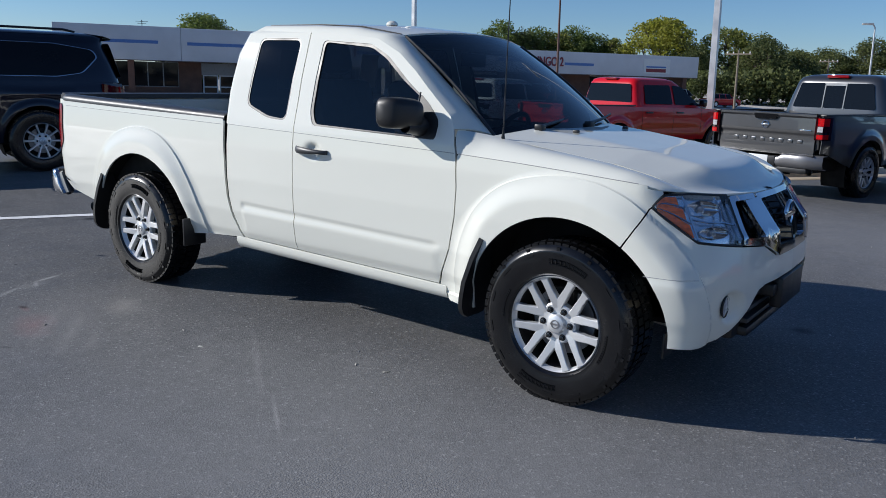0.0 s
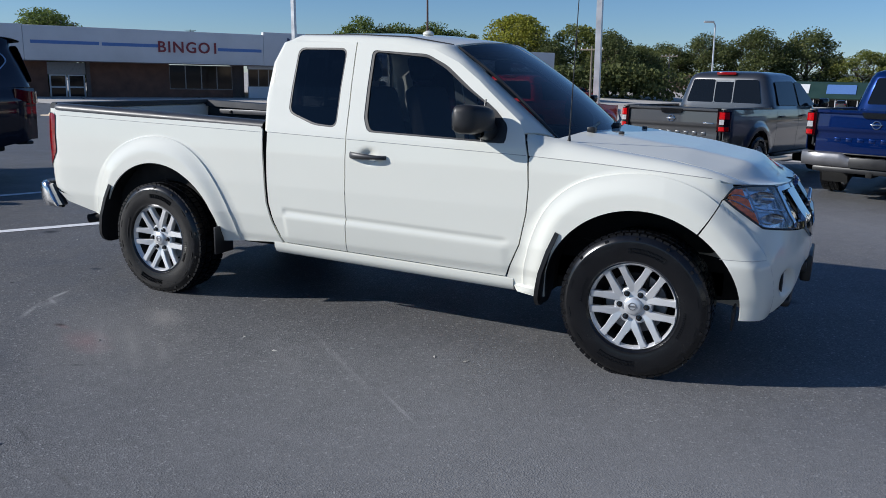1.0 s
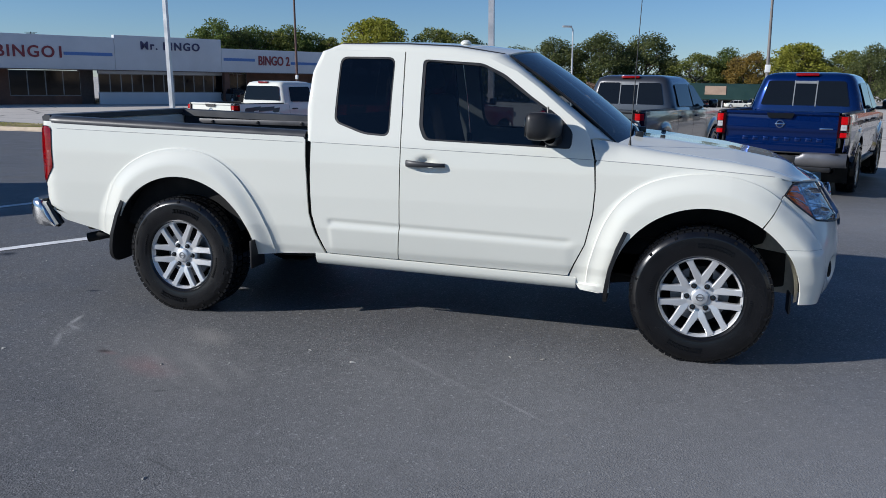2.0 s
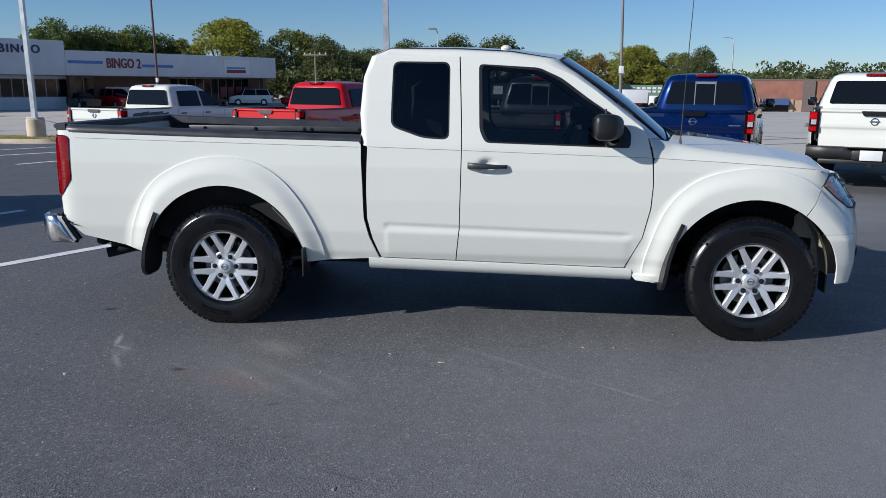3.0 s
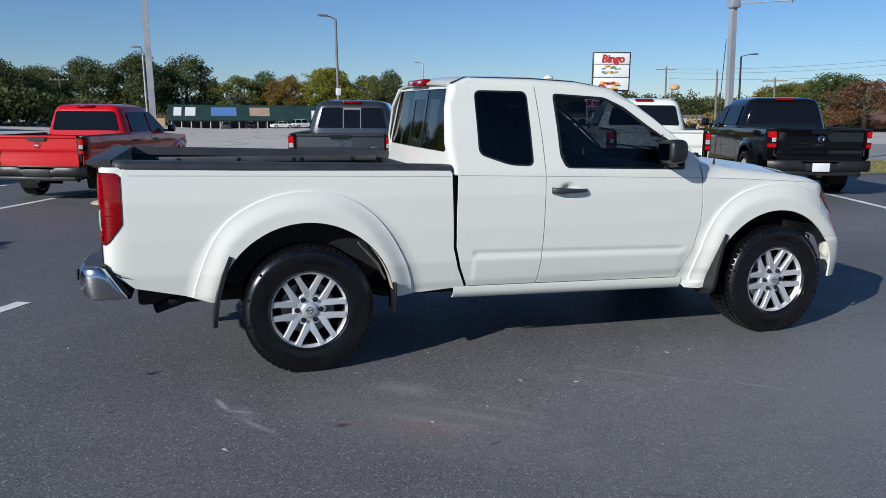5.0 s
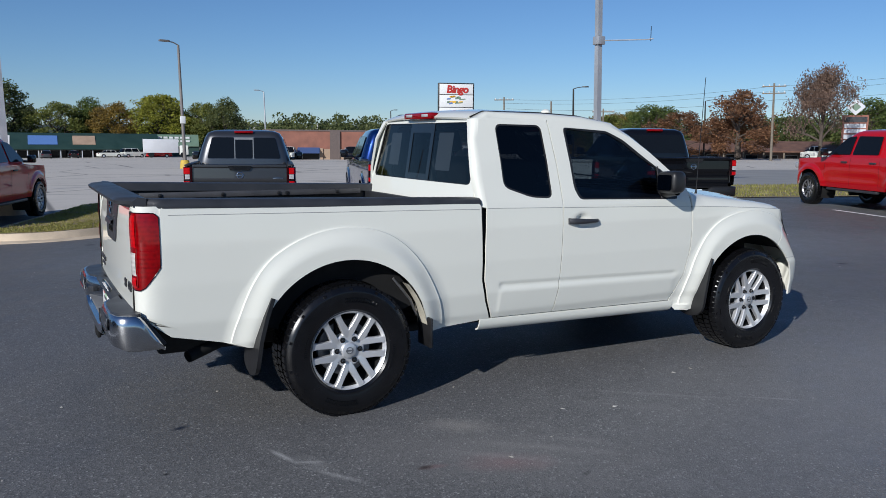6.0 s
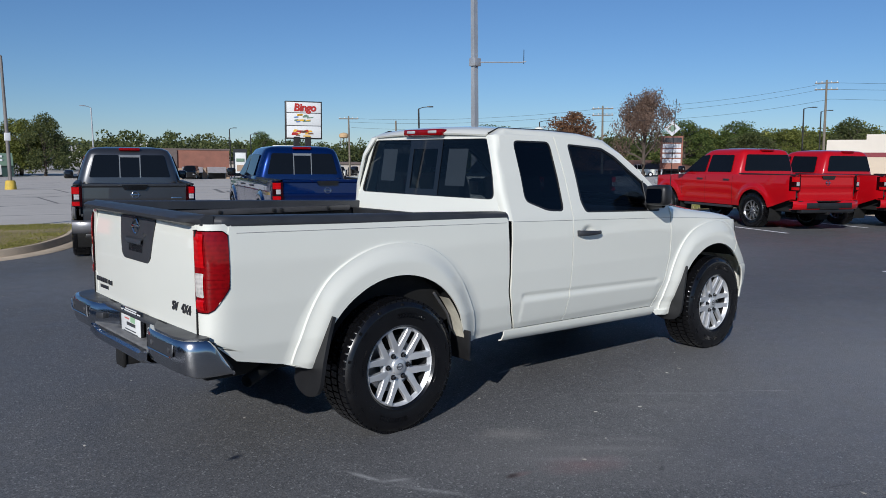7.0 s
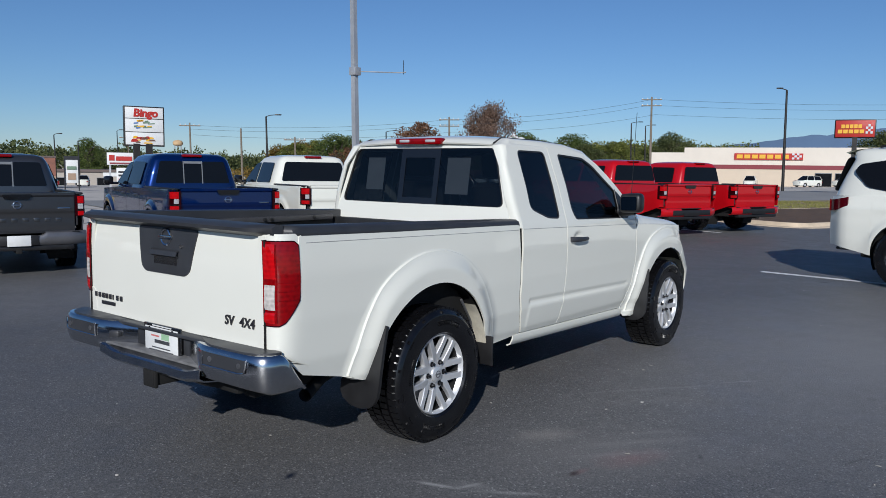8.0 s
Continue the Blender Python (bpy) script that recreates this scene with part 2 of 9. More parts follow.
# ---- ground ----
def rise(x, y):
    """Height of the lot: level round the pickup, falling gently towards the shops."""
    k = float(smoothstep(2.0, 10.0, y))
    near = k * (0.012 * min(max(x, -10.0), 15.0) - 0.018 * min(y, 40.0))
    return near - 0.02 * min(max(y - 50.0, 0.0), 125.0) * float(smoothstep(-30.0, 5.0, x))


ROW_A, ROW_N = Vector((0.948, -0.317)), Vector((0.317, 0.948))   # along the parked row, and across it


def asphalt_mat():
    m, t, b, o = node_mat("sealed_asphalt")
    c = t.nodes.new("ShaderNodeTexCoord")

    def mask(x, y, rx, ry, turn, soft, power, ragged=0.5, scale=9.0):
        """How much of a stain or painted sheen lies at a place: an oval with a ragged edge."""
        mp = t.nodes.new("ShaderNodeMapping")
        mp.vector_type = "TEXTURE"
        mp.inputs["Location"].default_value = (x, y, 0)
        mp.inputs["Rotation"].default_value = (0, 0, radians(turn))
        mp.inputs["Scale"].default_value = (rx, ry, 100)
        t.links.new(c.outputs["Object"], mp.inputs["Vector"])
        ln = t.nodes.new("ShaderNodeVectorMath")
        ln.operation = "LENGTH"
        t.links.new(mp.outputs[0], ln.inputs[0])
        ad = t.nodes.new("ShaderNodeMath")
        ad.operation = "MULTIPLY_ADD"
        t.links.new(add_noise(t, scale, 5, 0.7), ad.inputs[0])
        ad.inputs[1].default_value = ragged
        t.links.new(ln.outputs["Value"], ad.inputs[2])
        return add_ramp(t, ad.outputs[0], [(soft, (power,) * 3), (1.0 + ragged * 0.5, (0, 0, 0))])

    big, mid = add_noise(t, 0.35, 5, 0.6), add_noise(t, 2.2, 6, 0.65)
    agg = t.nodes.new("ShaderNodeTexVoronoi")
    agg.inputs["Scale"].default_value = 120
    t.links.new(c.outputs["Object"], agg.inputs["Vector"])
    pit, grit = add_noise(t, 80, 3, 0.6), add_noise(t, 150, 2)
    base = add_ramp(t, big, [(0.3, (0.119, 0.119, 0.120)), (0.7, (0.162, 0.161, 0.158))])
    base = add_mix(t, 0.5, base, add_ramp(t, mid, [(0.3, (0.090, 0.091, 0.094)), (0.72, (0.160, 0.160, 0.158))]))
    base = add_mix(t, 0.42, base, add_ramp(t, agg.outputs["Color"], [(0.15, (0.035, 0.036, 0.040)), (0.80, (0.205, 0.206, 0.208)), (0.965, (0.60, 0.60, 0.58))]))
    # the rolled-smooth surface gives way to coarse, pitted stone on the drive side
    coarse = mask(2.0, -5.0, 6.5, 2.45, -21, 0.70, 1.0, 0.45, 2.0)
    band = mask(0.5, -2.50, 2.2, 0.22, -21, 0.2, 0.8, 0.6, 5.0)
    rough_ = add_mix(t, 1.0, coarse, band, "LIGHTEN")
    rough_ = add_mix(t, 1.0, rough_, add_ramp(t, add_noise(t, 0.9, 5, 0.7), [(0.48, (0.10, 0.10, 0.10)), (0.68, (0.6, 0.6, 0.6))]), "LIGHTEN")
    # shade inside the pits goes into the colour as darker dots
    pit_shade = add_ramp(t, pit, [(0.38, (0.12, 0.12, 0.13)), (0.47, (1, 1, 1)), (0.62, (1.0, 1.0, 1.0)), (0.72, (1.0, 1.0, 1.0))])
    base = add_mix(t, rough_, base, add_mix(t, 1.0, base, pit_shade, "MULTIPLY"))
    stones = add_ramp(t, grit, [(0.54, (0, 0, 0)), (0.66, (0.6, 0.6, 0.6))])
    base = add_mix(t, add_mix(t, 1.0, stones, rough_, "MULTIPLY"), base, (0.30, 0.305, 0.315))
    drip = add_noise(t, 1.1, 7, 0.7)
    base = add_mix(t, add_ramp(t, drip, [(0.60, (0, 0, 0)), (0.72, (0.35, 0.35, 0.35))]), base, (0.23, 0.23, 0.24))
    spot = t.nodes.new("ShaderNodeTexVoronoi")
    spot.inputs["Scale"].default_value = 0.75
    t.links.new(c.outputs["Object"], spot.inputs["Vector"])
    base = add_mix(t, add_ramp(t, spot.outputs["Distance"], [(0.03, (0.75, 0.75, 0.75)), (0.07, (0, 0, 0))]), base, (0.012, 0.012, 0.013))
    stains_and_sheen = (
        (4.0, -2.3, 5.2, 3.0, 10, 0.30, 0.64, (0.275, 0.275, 0.278), 0.5),     # these two broad ovals put extra ground brightness into the colour
        (5.0, 4.5, 10.0, 3.6, -15, 0.3, 0.60, (0.26, 0.262, 0.27), 0.5),
        (0.45, -1.75, 1.3, 0.75, -40, 0.05, 0.65, (0.22, 0.212, 0.205), 0.6),  # dusty patch
        (0.45, -1.32, 0.45, 0.20, -35, 0.05, 0.70, (0.33, 0.315, 0.285), 0.8),
        (0.42, -1.86, 0.40, 0.19, -25, 0.30, 0.16, (0.42, 0.12, 0.12), 0.6),  # reddish sheen, put into the colour
        (0.08, -1.74, 0.16, 0.05, -10, 0.1, 0.22, (0.42, 0.09, 0.09), 0.8),
        (-0.51, -1.30, 0.22, 0.035, -73, 0.1, 0.62, (0.62, 0.62, 0.60), 0.6),  # pale sheen, put into the colour in these four streaks
        (-0.36, -1.62, 0.32, 0.040, -56, 0.1, 0.48, (0.55, 0.55, 0.53), 0.7),
        (-0.42, -1.42, 0.15, 0.030, -25, 0.1, 0.55, (0.60, 0.60, 0.58), 0.6),
        (-0.40, -1.45, 0.32, 0.11, -65, 0.05, 0.5, (0.32, 0.32, 0.31), 0.9),
        (0.46, -1.80, 0.62, 0.054, -40, 0.1, 0.45, (0.30, 0.29, 0.28), 0.6),
        (0.67, -1.77, 0.68, 0.072, -40, 0.1, 0.45, (0.28, 0.275, 0.26), 0.6),
        (0.90, -1.78, 0.30, 0.045, -40, 0.1, 0.45, (0.27, 0.265, 0.25), 0.6),
        (1.80, -1.42, 1.0, 0.045, -38, 0.05, 0.40, (0.34, 0.335, 0.33), 0.7),
        (2.37, -1.80, 0.42, 0.020, -38, 0.1, 0.60, (0.38, 0.375, 0.37), 0.6),
        (1.55, -1.55, 0.90, 0.16, -42, 0.05, 0.35, (0.25, 0.245, 0.24), 0.8),
        (-0.88, -0.68, 0.09, 0.04, 20, 0.4, 0.95, (0.012, 0.018, 0.035), 0.5),  # oil drips
        (0.04, -1.73, 0.07, 0.04, 0, 0.4, 0.8, (0.030, 0.022, 0.022), 0.5),
        (0.68, -2.13, 0.08, 0.03, 30, 0.4, 0.6, (0.040, 0.040, 0.042), 0.6),
        (-1.05, -1.25, 0.03, 0.02, 0, 0.4, 0.9, (0.010, 0.010, 0.011), 0.5),
        (1.34, -0.37, 0.16, 0.03, 12, 0.4, 0.8, (0.36, 0.36, 0.36), 0.6),
        (1.14, -2.78, 0.34, 0.022, -20, 0.1, 0.85, (0.034, 0.034, 0.036), 1.0),  # tar seam
        (1.62, -2.96, 0.24, 0.030, -20, 0.1, 0.75, (0.085, 0.080, 0.074), 0.9),
    )
    for x, y, rx, ry, turn, soft, power, col, ragged in stains_and_sheen:
        base = add_mix(t, mask(x, y, rx, ry, turn, soft, power, ragged), base, col)
    t.links.new(base, b.inputs["Base Color"])
    r = add_ramp(t, mid, [(0.3, (0.46,) * 3), (0.7, (0.68,) * 3)])
    t.links.new(r, b.inputs["Roughness"])
    b.inputs["Specular IOR Level"].default_value = 0.20
    h = add_mix(t, 0.55, agg.outputs["Distance"], grit)
    smooth_ = add_mix(t, rough_, add_mix(t, 0.75, h, (0.5, 0.5, 0.5)), h)
    add_bump(t, b, smooth_, 1.0, 0.0065)
    return m


def lot_mat():
    m, t, b, o = node_mat("worn_lot")
    big, mid, fine = add_noise(t, 0.06, 5, 0.6), add_noise(t, 0.9, 6, 0.7), add_noise(t, 60, 3)
    base = add_ramp(t, big, [(0.3, (0.50, 0.457, 0.395)), (0.7, (0.64, 0.590, 0.515))])
    base = add_mix(t, 0.45, base, add_ramp(t, mid, [(0.3, (0.41, 0.378, 0.332)), (0.7, (0.66, 0.612, 0.545))]))
    base = add_mix(t, 0.3, base, add_ramp(t, fine, [(0.3, (0.36, 0.343, 0.315)), (0.7, (0.62, 0.583, 0.532))]))
    crack = t.nodes.new("ShaderNodeTexVoronoi")
    crack.feature = "DISTANCE_TO_EDGE"
    crack.inputs["Scale"].default_value = 0.12
    c = t.nodes.new("ShaderNodeTexCoord")
    t.links.new(c.outputs["Object"], crack.inputs["Vector"])
    base = add_mix(t, add_ramp(t, crack.outputs["Distance"], [(0.004, (0.7,) * 3), (0.012, (0, 0, 0))]), base, (0.06, 0.06, 0.06))
    t.links.new(base, b.inputs["Base Color"])
    b.inputs["Roughness"].default_value = 0.9
    add_bump(t, b, fine, 0.3, 0.004)
    return m


ASPHALT, LOT = asphalt_mat(), lot_mat()
GRASS = surface("lawn_soil", (0.34, 0.265, 0.130), 0.95, 0, 0, 0.45, 0.8, 25, 0.6, 0.03)
CONCRETE = surface("kerb_concrete", (0.62, 0.505, 0.365), 0.85, 0, 0, 0.2, 2.0, 60, 0.3, 0.003)
LINEPAINT = surface("line_paint", (0.84, 0.84, 0.82), 0.7, 0, 0, 0.22, 5.0, 90, 0.2, 0.001)
ROADMAT = surface("road_asphalt", (0.30, 0.295, 0.28), 0.85, 0, 0, 0.15, 0.4, 60, 0.2, 0.003)


def axis_steps(near, far, step, grow):
    q, d = [0.0], step
    while q[-1] < far:
        if q[-1] > near:
            d *= grow
        q.append(min(q[-1] + d, far))
    return q


def sheet(name, inside, lift, material, span, kind="structure"):
    """A sheet of ground over the rectangle span, which follows the fall of the lot."""
    (x0, x1, nx), (y0, y1, ny) = span
    rows = [[(x0 + (x1 - x0) * i / nx, y0 + (y1 - y0) * j / ny) for j in range(ny + 1)] for i in range(nx + 1)]
    s = Shape().grid([[(*inside(a, b), 0.0) for a, b in r] for r in rows])
    s.v = [(x, y, rise(x, y) + lift) for x, y, z in s.v]
    ob = solid(name, s, material, fix=False)
    return tagged(ob, kind=kind)


# one sheet of ground to the horizon
steps = axis_steps(30, 2600, 1.5, 1.25)
xs = [-q for q in steps[:0:-1]] + steps
ground_shape = Shape().grid([[(x, y, rise(x, y) - 0.02) for y in xs] for x in xs])
ground = tagged(solid("ground", ground_shape, LOT, fix=False), "wide worn grey parking lot reaching the horizon", "parking lot", kind="structure")


def along(a, n, h=0.0):
    """A place by its distance along the parked row and across it."""
    p = ROW_A * a + ROW_N * n
    return (p.x, p.y, rise(p.x, p.y) + h)


tagged(sheet("pavement", lambda a, b: along(a, b)[:2], 0.0, ASPHALT, ((-60.0, 60.0, 80), (-45.0, 14.6, 40))),
              "dark freshly sealed asphalt of the dealer lot", "asphalt", kind="structure")


# ---- the white pickup ----
def rounded(poly, r, n=4):
    """An outline with its corners rounded."""
    out = []
    k = len(poly)
    for i in range(k):
        p, a, b = Vector(poly[i]), Vector(poly[i - 1]), Vector(poly[(i + 1) % k])
        da, db = a - p, b - p
        q = min(r, da.length * 0.45, db.length * 0.45)
        s0, s1 = p + da.normalized() * q, p + db.normalized() * q
        for j in range(n + 1):
            u = j / n
            out.append(tuple(s0 * (1 - u) ** 2 + p * 2 * u * (1 - u) + s1 * u * u))
    return out


def ray_reach(poly, cx, cz, a, closed=True):
    """How far the outline lies from (cx, cz) in the direction a."""
    dx, dz = math.cos(a), math.sin(a)
    best = None
    for i in range(len(poly) if closed else len(poly) - 1):
        (x0, z0), (x1, z1) = poly[i], poly[(i + 1) % len(poly)]
        ex, ez = x1 - x0, z1 - z0
        det = dx * -ez + dz * ex
        if abs(det) < 1e-9:
            continue
        t = ((x0 - cx) * -ez + (z0 - cz) * ex) / det
        u = (dx * (z0 - cz) - dz * (x0 - cx)) / det
        if t > 1e-6 and -1e-6 <= u <= 1 + 1e-6 and (best is None or t > best):
            best = t
    return best or 0.01


SIDE_Z = [0.30, 0.38, 0.425, 0.47, 0.60, 0.80, 1.00, 1.12, 1.15, 1.22, 1.40, 1.60, 1.66, 1.70]
SIDE_Y = [0.775, 0.785, 0.795, 0.815, 0.845, 0.860, 0.861, 0.852, 0.846, 0.826, 0.775, 0.705, 0.682, 0.630]
NOSE_LOW = [(3.30, 0.862), (3.48, 0.860), (3.62, 0.852), (3.72, 0.830), (3.785, 0.798), (3.828, 0.752), (3.875, 0.66), (3.915, 0.55), (3.945, 0.42), (3.964, 0.25), (3.972, 0.0)]
NOSE_TOP = [(3.30, 0.862), (3.44, 0.858), (3.56, 0.846), (3.66, 0.812), (3.75, 0.752), (3.82, 0.668), (3.872, 0.55), (3.912, 0.40), (3.938, 0.22), (3.946, 0.0)]
TAIL = [(-0.95, 0.862), (-1.02, 0.858), (-1.065, 0.838), (-1.087, 0.80), (-1.092, 0.74), (-1.092, 0.66)]


def by_length(pts, n=80):
    p = np.array(pts)
    d = np.concatenate([[0], np.cumsum(np.hypot(*np.diff(p, axis=0).T))])
    # smooth the bends a little
    q = np.linspace(0, d[-1], n)
    x, y = np.interp(q, d, p[:, 0]), np.interp(q, d, p[:, 1])
    for _ in range(6):
        x[1:-1] = (x[:-2] + 2 * x[1:-1] + x[2:]) / 4
        y[1:-1] = (y[:-2] + 2 * y[1:-1] + y[2:]) / 4
    return q, x, y


NL, NT, TL_ = by_length(NOSE_LOW), by_length(NOSE_TOP), by_length(TAIL, 40)
NOSE_LEN, TAIL_LEN = float(NL[0][-1] + NT[0][-1]) / 2, float(TL_[0][-1])


def base_half(z, bed):
    y = float(np.interp(z, SIDE_Z, SIDE_Y))
    if bed and z > 1.12:
        y = 0.852 - 0.1 * (z - 1.12)
    return y


def flare_edge(cx, a):
    """Radius of a wheel flare's outer edge at the angle a, in degrees."""
    if cx < 1.0:
        return 0.690 - 0.055 * float(smoothstep(75, 25, a)) - 0.045 * float(smoothstep(125, 160, a))
    return 0.670 + 0.014 * math.exp(-((a - 120) / 14) ** 2) - 0.045 * float(smoothstep(130, 165, a))


def flare(s, z):
    out = 0.0
    for cx in (0.0, 3.2):
        r = math.hypot(s - cx, z - 0.365)
        if r < 0.70:
            r1 = flare_edge(cx, math.degrees(math.atan2(z - 0.365, s - cx)))
            if r < r1:
                out += 0.011 * float(min(1.0, (r1 - r) / 0.005))
                out += 0.028 * float(smoothstep(0.0, 0.11, r1 - r))
    return out


def moulding(s, z):
    f = float(smoothstep(1.0, 1.03, s) * (1 - smoothstep(2.47, 2.50, s)))
    top = 0.650 - 0.0215 * (s - 1.0)
    d = top - z
    if d < 0:
        return -0.008 * f * float(smoothstep(-0.012, 0.0, d))
    return f * (-0.008 + 0.012 * float(smoothstep(0.0, 0.05, d))) * float(1 - smoothstep(0.12, 0.24, d))


def skin(s, z, out=0.0, bed=False):
    """The pickup's right side at s along its length, wrapped round nose and tail."""
    w = base_half(z, bed)
    if s > 3.3:
        q = min((s - 3.3) / NOSE_LEN, 1.0)
        k = float(smoothstep(0.62, 0.86, z))
        lo = (np.interp(q * NL[0][-1], NL[0], NL[1]), np.interp(q * NL[0][-1], NL[0], NL[2]))
        hi = (np.interp(q * NT[0][-1], NT[0], NT[1]), np.interp(q * NT[0][-1], NT[0], NT[2]))
        x, y = lo[0] * (1 - k) + hi[0] * k, lo[1] * (1 - k) + hi[1] * k
        g = float(smoothstep(0.0, 0.35, q))
        x -= float(smoothstep(0.22, 0.55, q)) * 0.05 * max(0.0, (0.52 - z) / 0.19) ** 2 + 0.68 * float(smoothstep(0.12, 0.48, q)) * max(0.0, z - 0.81)
        ww = w / 0.8615
        if z < 0.8:
            ww += (1 - ww) * 0.5 * float(smoothstep(3.42, 3.60, s))
        y *= ww
        e = 0.004
        q2 = min(q + e, 1.0)
        lo2 = (np.interp(q2 * NL[0][-1], NL[0], NL[1]), np.interp(q2 * NL[0][-1], NL[0], NL[2]))
        nx, ny = -(lo2[1] - lo[1]), (lo2[0] - lo[0])
        ln = math.hypot(nx, ny) or 1.0
        f = flare(s, z) + out
        return (float(x + nx / ln * f), -float(y + ny / ln * f), z)
    if s < -0.95:
        q = min(-0.95 - s, TAIL_LEN)
        x, y = float(np.interp(q, TL_[0], TL_[1])), float(np.interp(q, TL_[0], TL_[2]))
        g = float(smoothstep(0.0, 0.15, q))
        return (x - out * g, -(y * w / 0.8615 + out * (1 - g)), z)
    return (s, -(w + flare(s, z) + moulding(s, z) + out), z)


def s_at_y(y, z):
    """The length along the skin at which the nose has the half-width y."""
    k = float(smoothstep(0.62, 0.86, z))
    yy = NL[2] * (1 - k) + NT[2] * k
    return 3.3 + NOSE_LEN * float(np.interp(-y, -yy, NL[0] / NL[0][-1]))


def polar(shape, cx, cz, r_in, outer, a0, a1, n, rows, bed=False, edge=None):
    """A panel round a wheel arch, from the arch out to its outline."""
    rings = []
    for i in range(n + 1):
        a = radians(a0 + (a1 - a0) * i / n)
        big = max(ray_reach(outer, cx, cz, a, closed=False), r_in + 0.01)
        mid = min(0.70, big)
        ts = [r_in + (mid - r_in) * (j / 16) for j in range(17)]
        lip = flare_edge(cx, math.degrees(a))
        if mid > lip + 0.008:
            ts = [r_in + (lip - 0.006 - r_in) * (j / 12) for j in range(13)] + [lip - 0.005, lip - 0.0005, lip + 0.001, mid]
        if big > mid + 0.002:
            ts += [mid + (big - mid) * (j / rows) for j in range(1, rows + 1)]
        else:
            ts += [mid] * rows
        rings.append([skin(cx + r * math.cos(a), cz + r * math.sin(a), 0.0, bed) for r in ts])
    shape.grid(rings)
    return shape


def ring(shape, inner, outer, c, n=120, rows=8, put=None):
    """A panel between an opening and its outline."""
    corners = sorted(math.atan2(q[1] - c[1], q[0] - c[0]) for q in list(inner) + list(outer))
    angles = sorted(set([round(a, 5) for a in corners] + [round(-math.pi + 2 * math.pi * k / n, 5) for k in range(n)]))
    rings = []
    for a in angles:
        r0, r1 = ray_reach(inner, c[0], c[1], a), ray_reach(outer, c[0], c[1], a)
        rings.append([put(c[0] + (r0 + (r1 - r0) * j / rows) * math.cos(a), c[1] + (r0 + (r1 - r0) * j / rows) * math.sin(a)) for j in range(rows + 1)])
    shape.grid(rings, loop=True)
    return shape


def fan(shape, poly, c, n=90, rows=6, put=None):
    """A filled, curved patch within an outline."""
    corners = [math.atan2(q[1] - c[1], q[0] - c[0]) for q in poly]
    angles = sorted(set([round(a, 5) for a in corners] + [round(-math.pi + 2 * math.pi * k / n, 5) for k in range(n)]))
    rings = []
    for a in angles:
        r1 = ray_reach(poly, c[0], c[1], a)
        rings.append([put(c[0] + r1 * (0.02 + 0.98 * j / rows) * math.cos(a), c[1] + r1 * (0.02 + 0.98 * j / rows) * math.sin(a)) for j in range(rows + 1)])
    shape.grid(rings, loop=True)
    shape.put([r[0] for r in rings], [tuple(range(len(rings)))])
    return shape


def seam(pts):
    p = sorted(pts, key=lambda q: q[1])
    zs, xs_ = [q[1] for q in p], [q[0] for q in p]
    return lambda z: float(np.interp(z, zs, xs_))


BELT_X = [-1.1, -0.958, 0.159, 0.87, 1.446, 2.6, 2.941, 3.282, 3.589, 3.7]
BELT_Z = [1.162, 1.158, 1.135, 1.125, 1.111, 1.082, 1.067, 1.048, 1.027, 1.018]


def belt(x):
    return float(np.interp(x, BELT_X, BELT_Z))


SEAM_BED = [(0.969, 0.425), (0.912, 0.559), (0.880, 0.686), (0.875, 0.878), (0.868, 1.05), (0.868, 1.152)]
SEAM_BACK = seam([(0.985, 0.42), (0.930, 0.559), (0.900, 0.686), (0.897, 0.878), (0.905, 1.13)])
SEAM_MID = seam([(1.450, 1.66), (1.470, 1.316), (1.477, 1.118), (1.473, 0.88), (1.468, 0.635), (1.446, 0.42)])
SEAM_FRONT = seam([(2.566, 1.205), (2.597, 1.089), (2.609, 0.919), (2.602, 0.781), (2.565, 0.604), (2.511, 0.49), (2.476, 0.41)])
DOOR_TOP = [(0.912, 1.125), (0.902, 1.314), (0.910, 1.547), (0.939, 1.655), (1.035, 1.673), (1.447, 1.660), (1.755, 1.648),
            (1.961, 1.625), (2.130, 1.552), (2.264, 1.462), (2.432, 1.330), (2.533, 1.254), (2.566, 1.195), (2.597, 1.085)]
REAR_WIN = rounded([(1.046, 1.630), (1.394, 1.628), (1.402, 1.170), (1.243, 1.178), (1.045, 1.245)], 0.045)
FRONT_WIN = rounded([(1.566, 1.617), (1.926, 1.597), (2.061, 1.537), (2.229, 1.414), (2.397, 1.303), (2.471, 1.228), (2.466, 1.136), (1.616, 1.156), (1.580, 1.230)], 0.03)


def shrink(poly, d):
    c = (sum(q[0] for q in poly) / len(poly), sum(q[1] for q in poly) / len(poly))
    out = []
    for x, z in poly:
        l = math.hypot(x - c[0], z - c[1])
        out.append((c[0] + (x - c[0]) * (1 - d / l), c[1] + (z - c[1]) * (1 - d / l)))
    return out


def both(name, shape, material, parent, label="", **kw):
    part(name, shape, material, parent, label, **kw)
    return part(name, shape.flip_y(), material, parent, label, **kw)


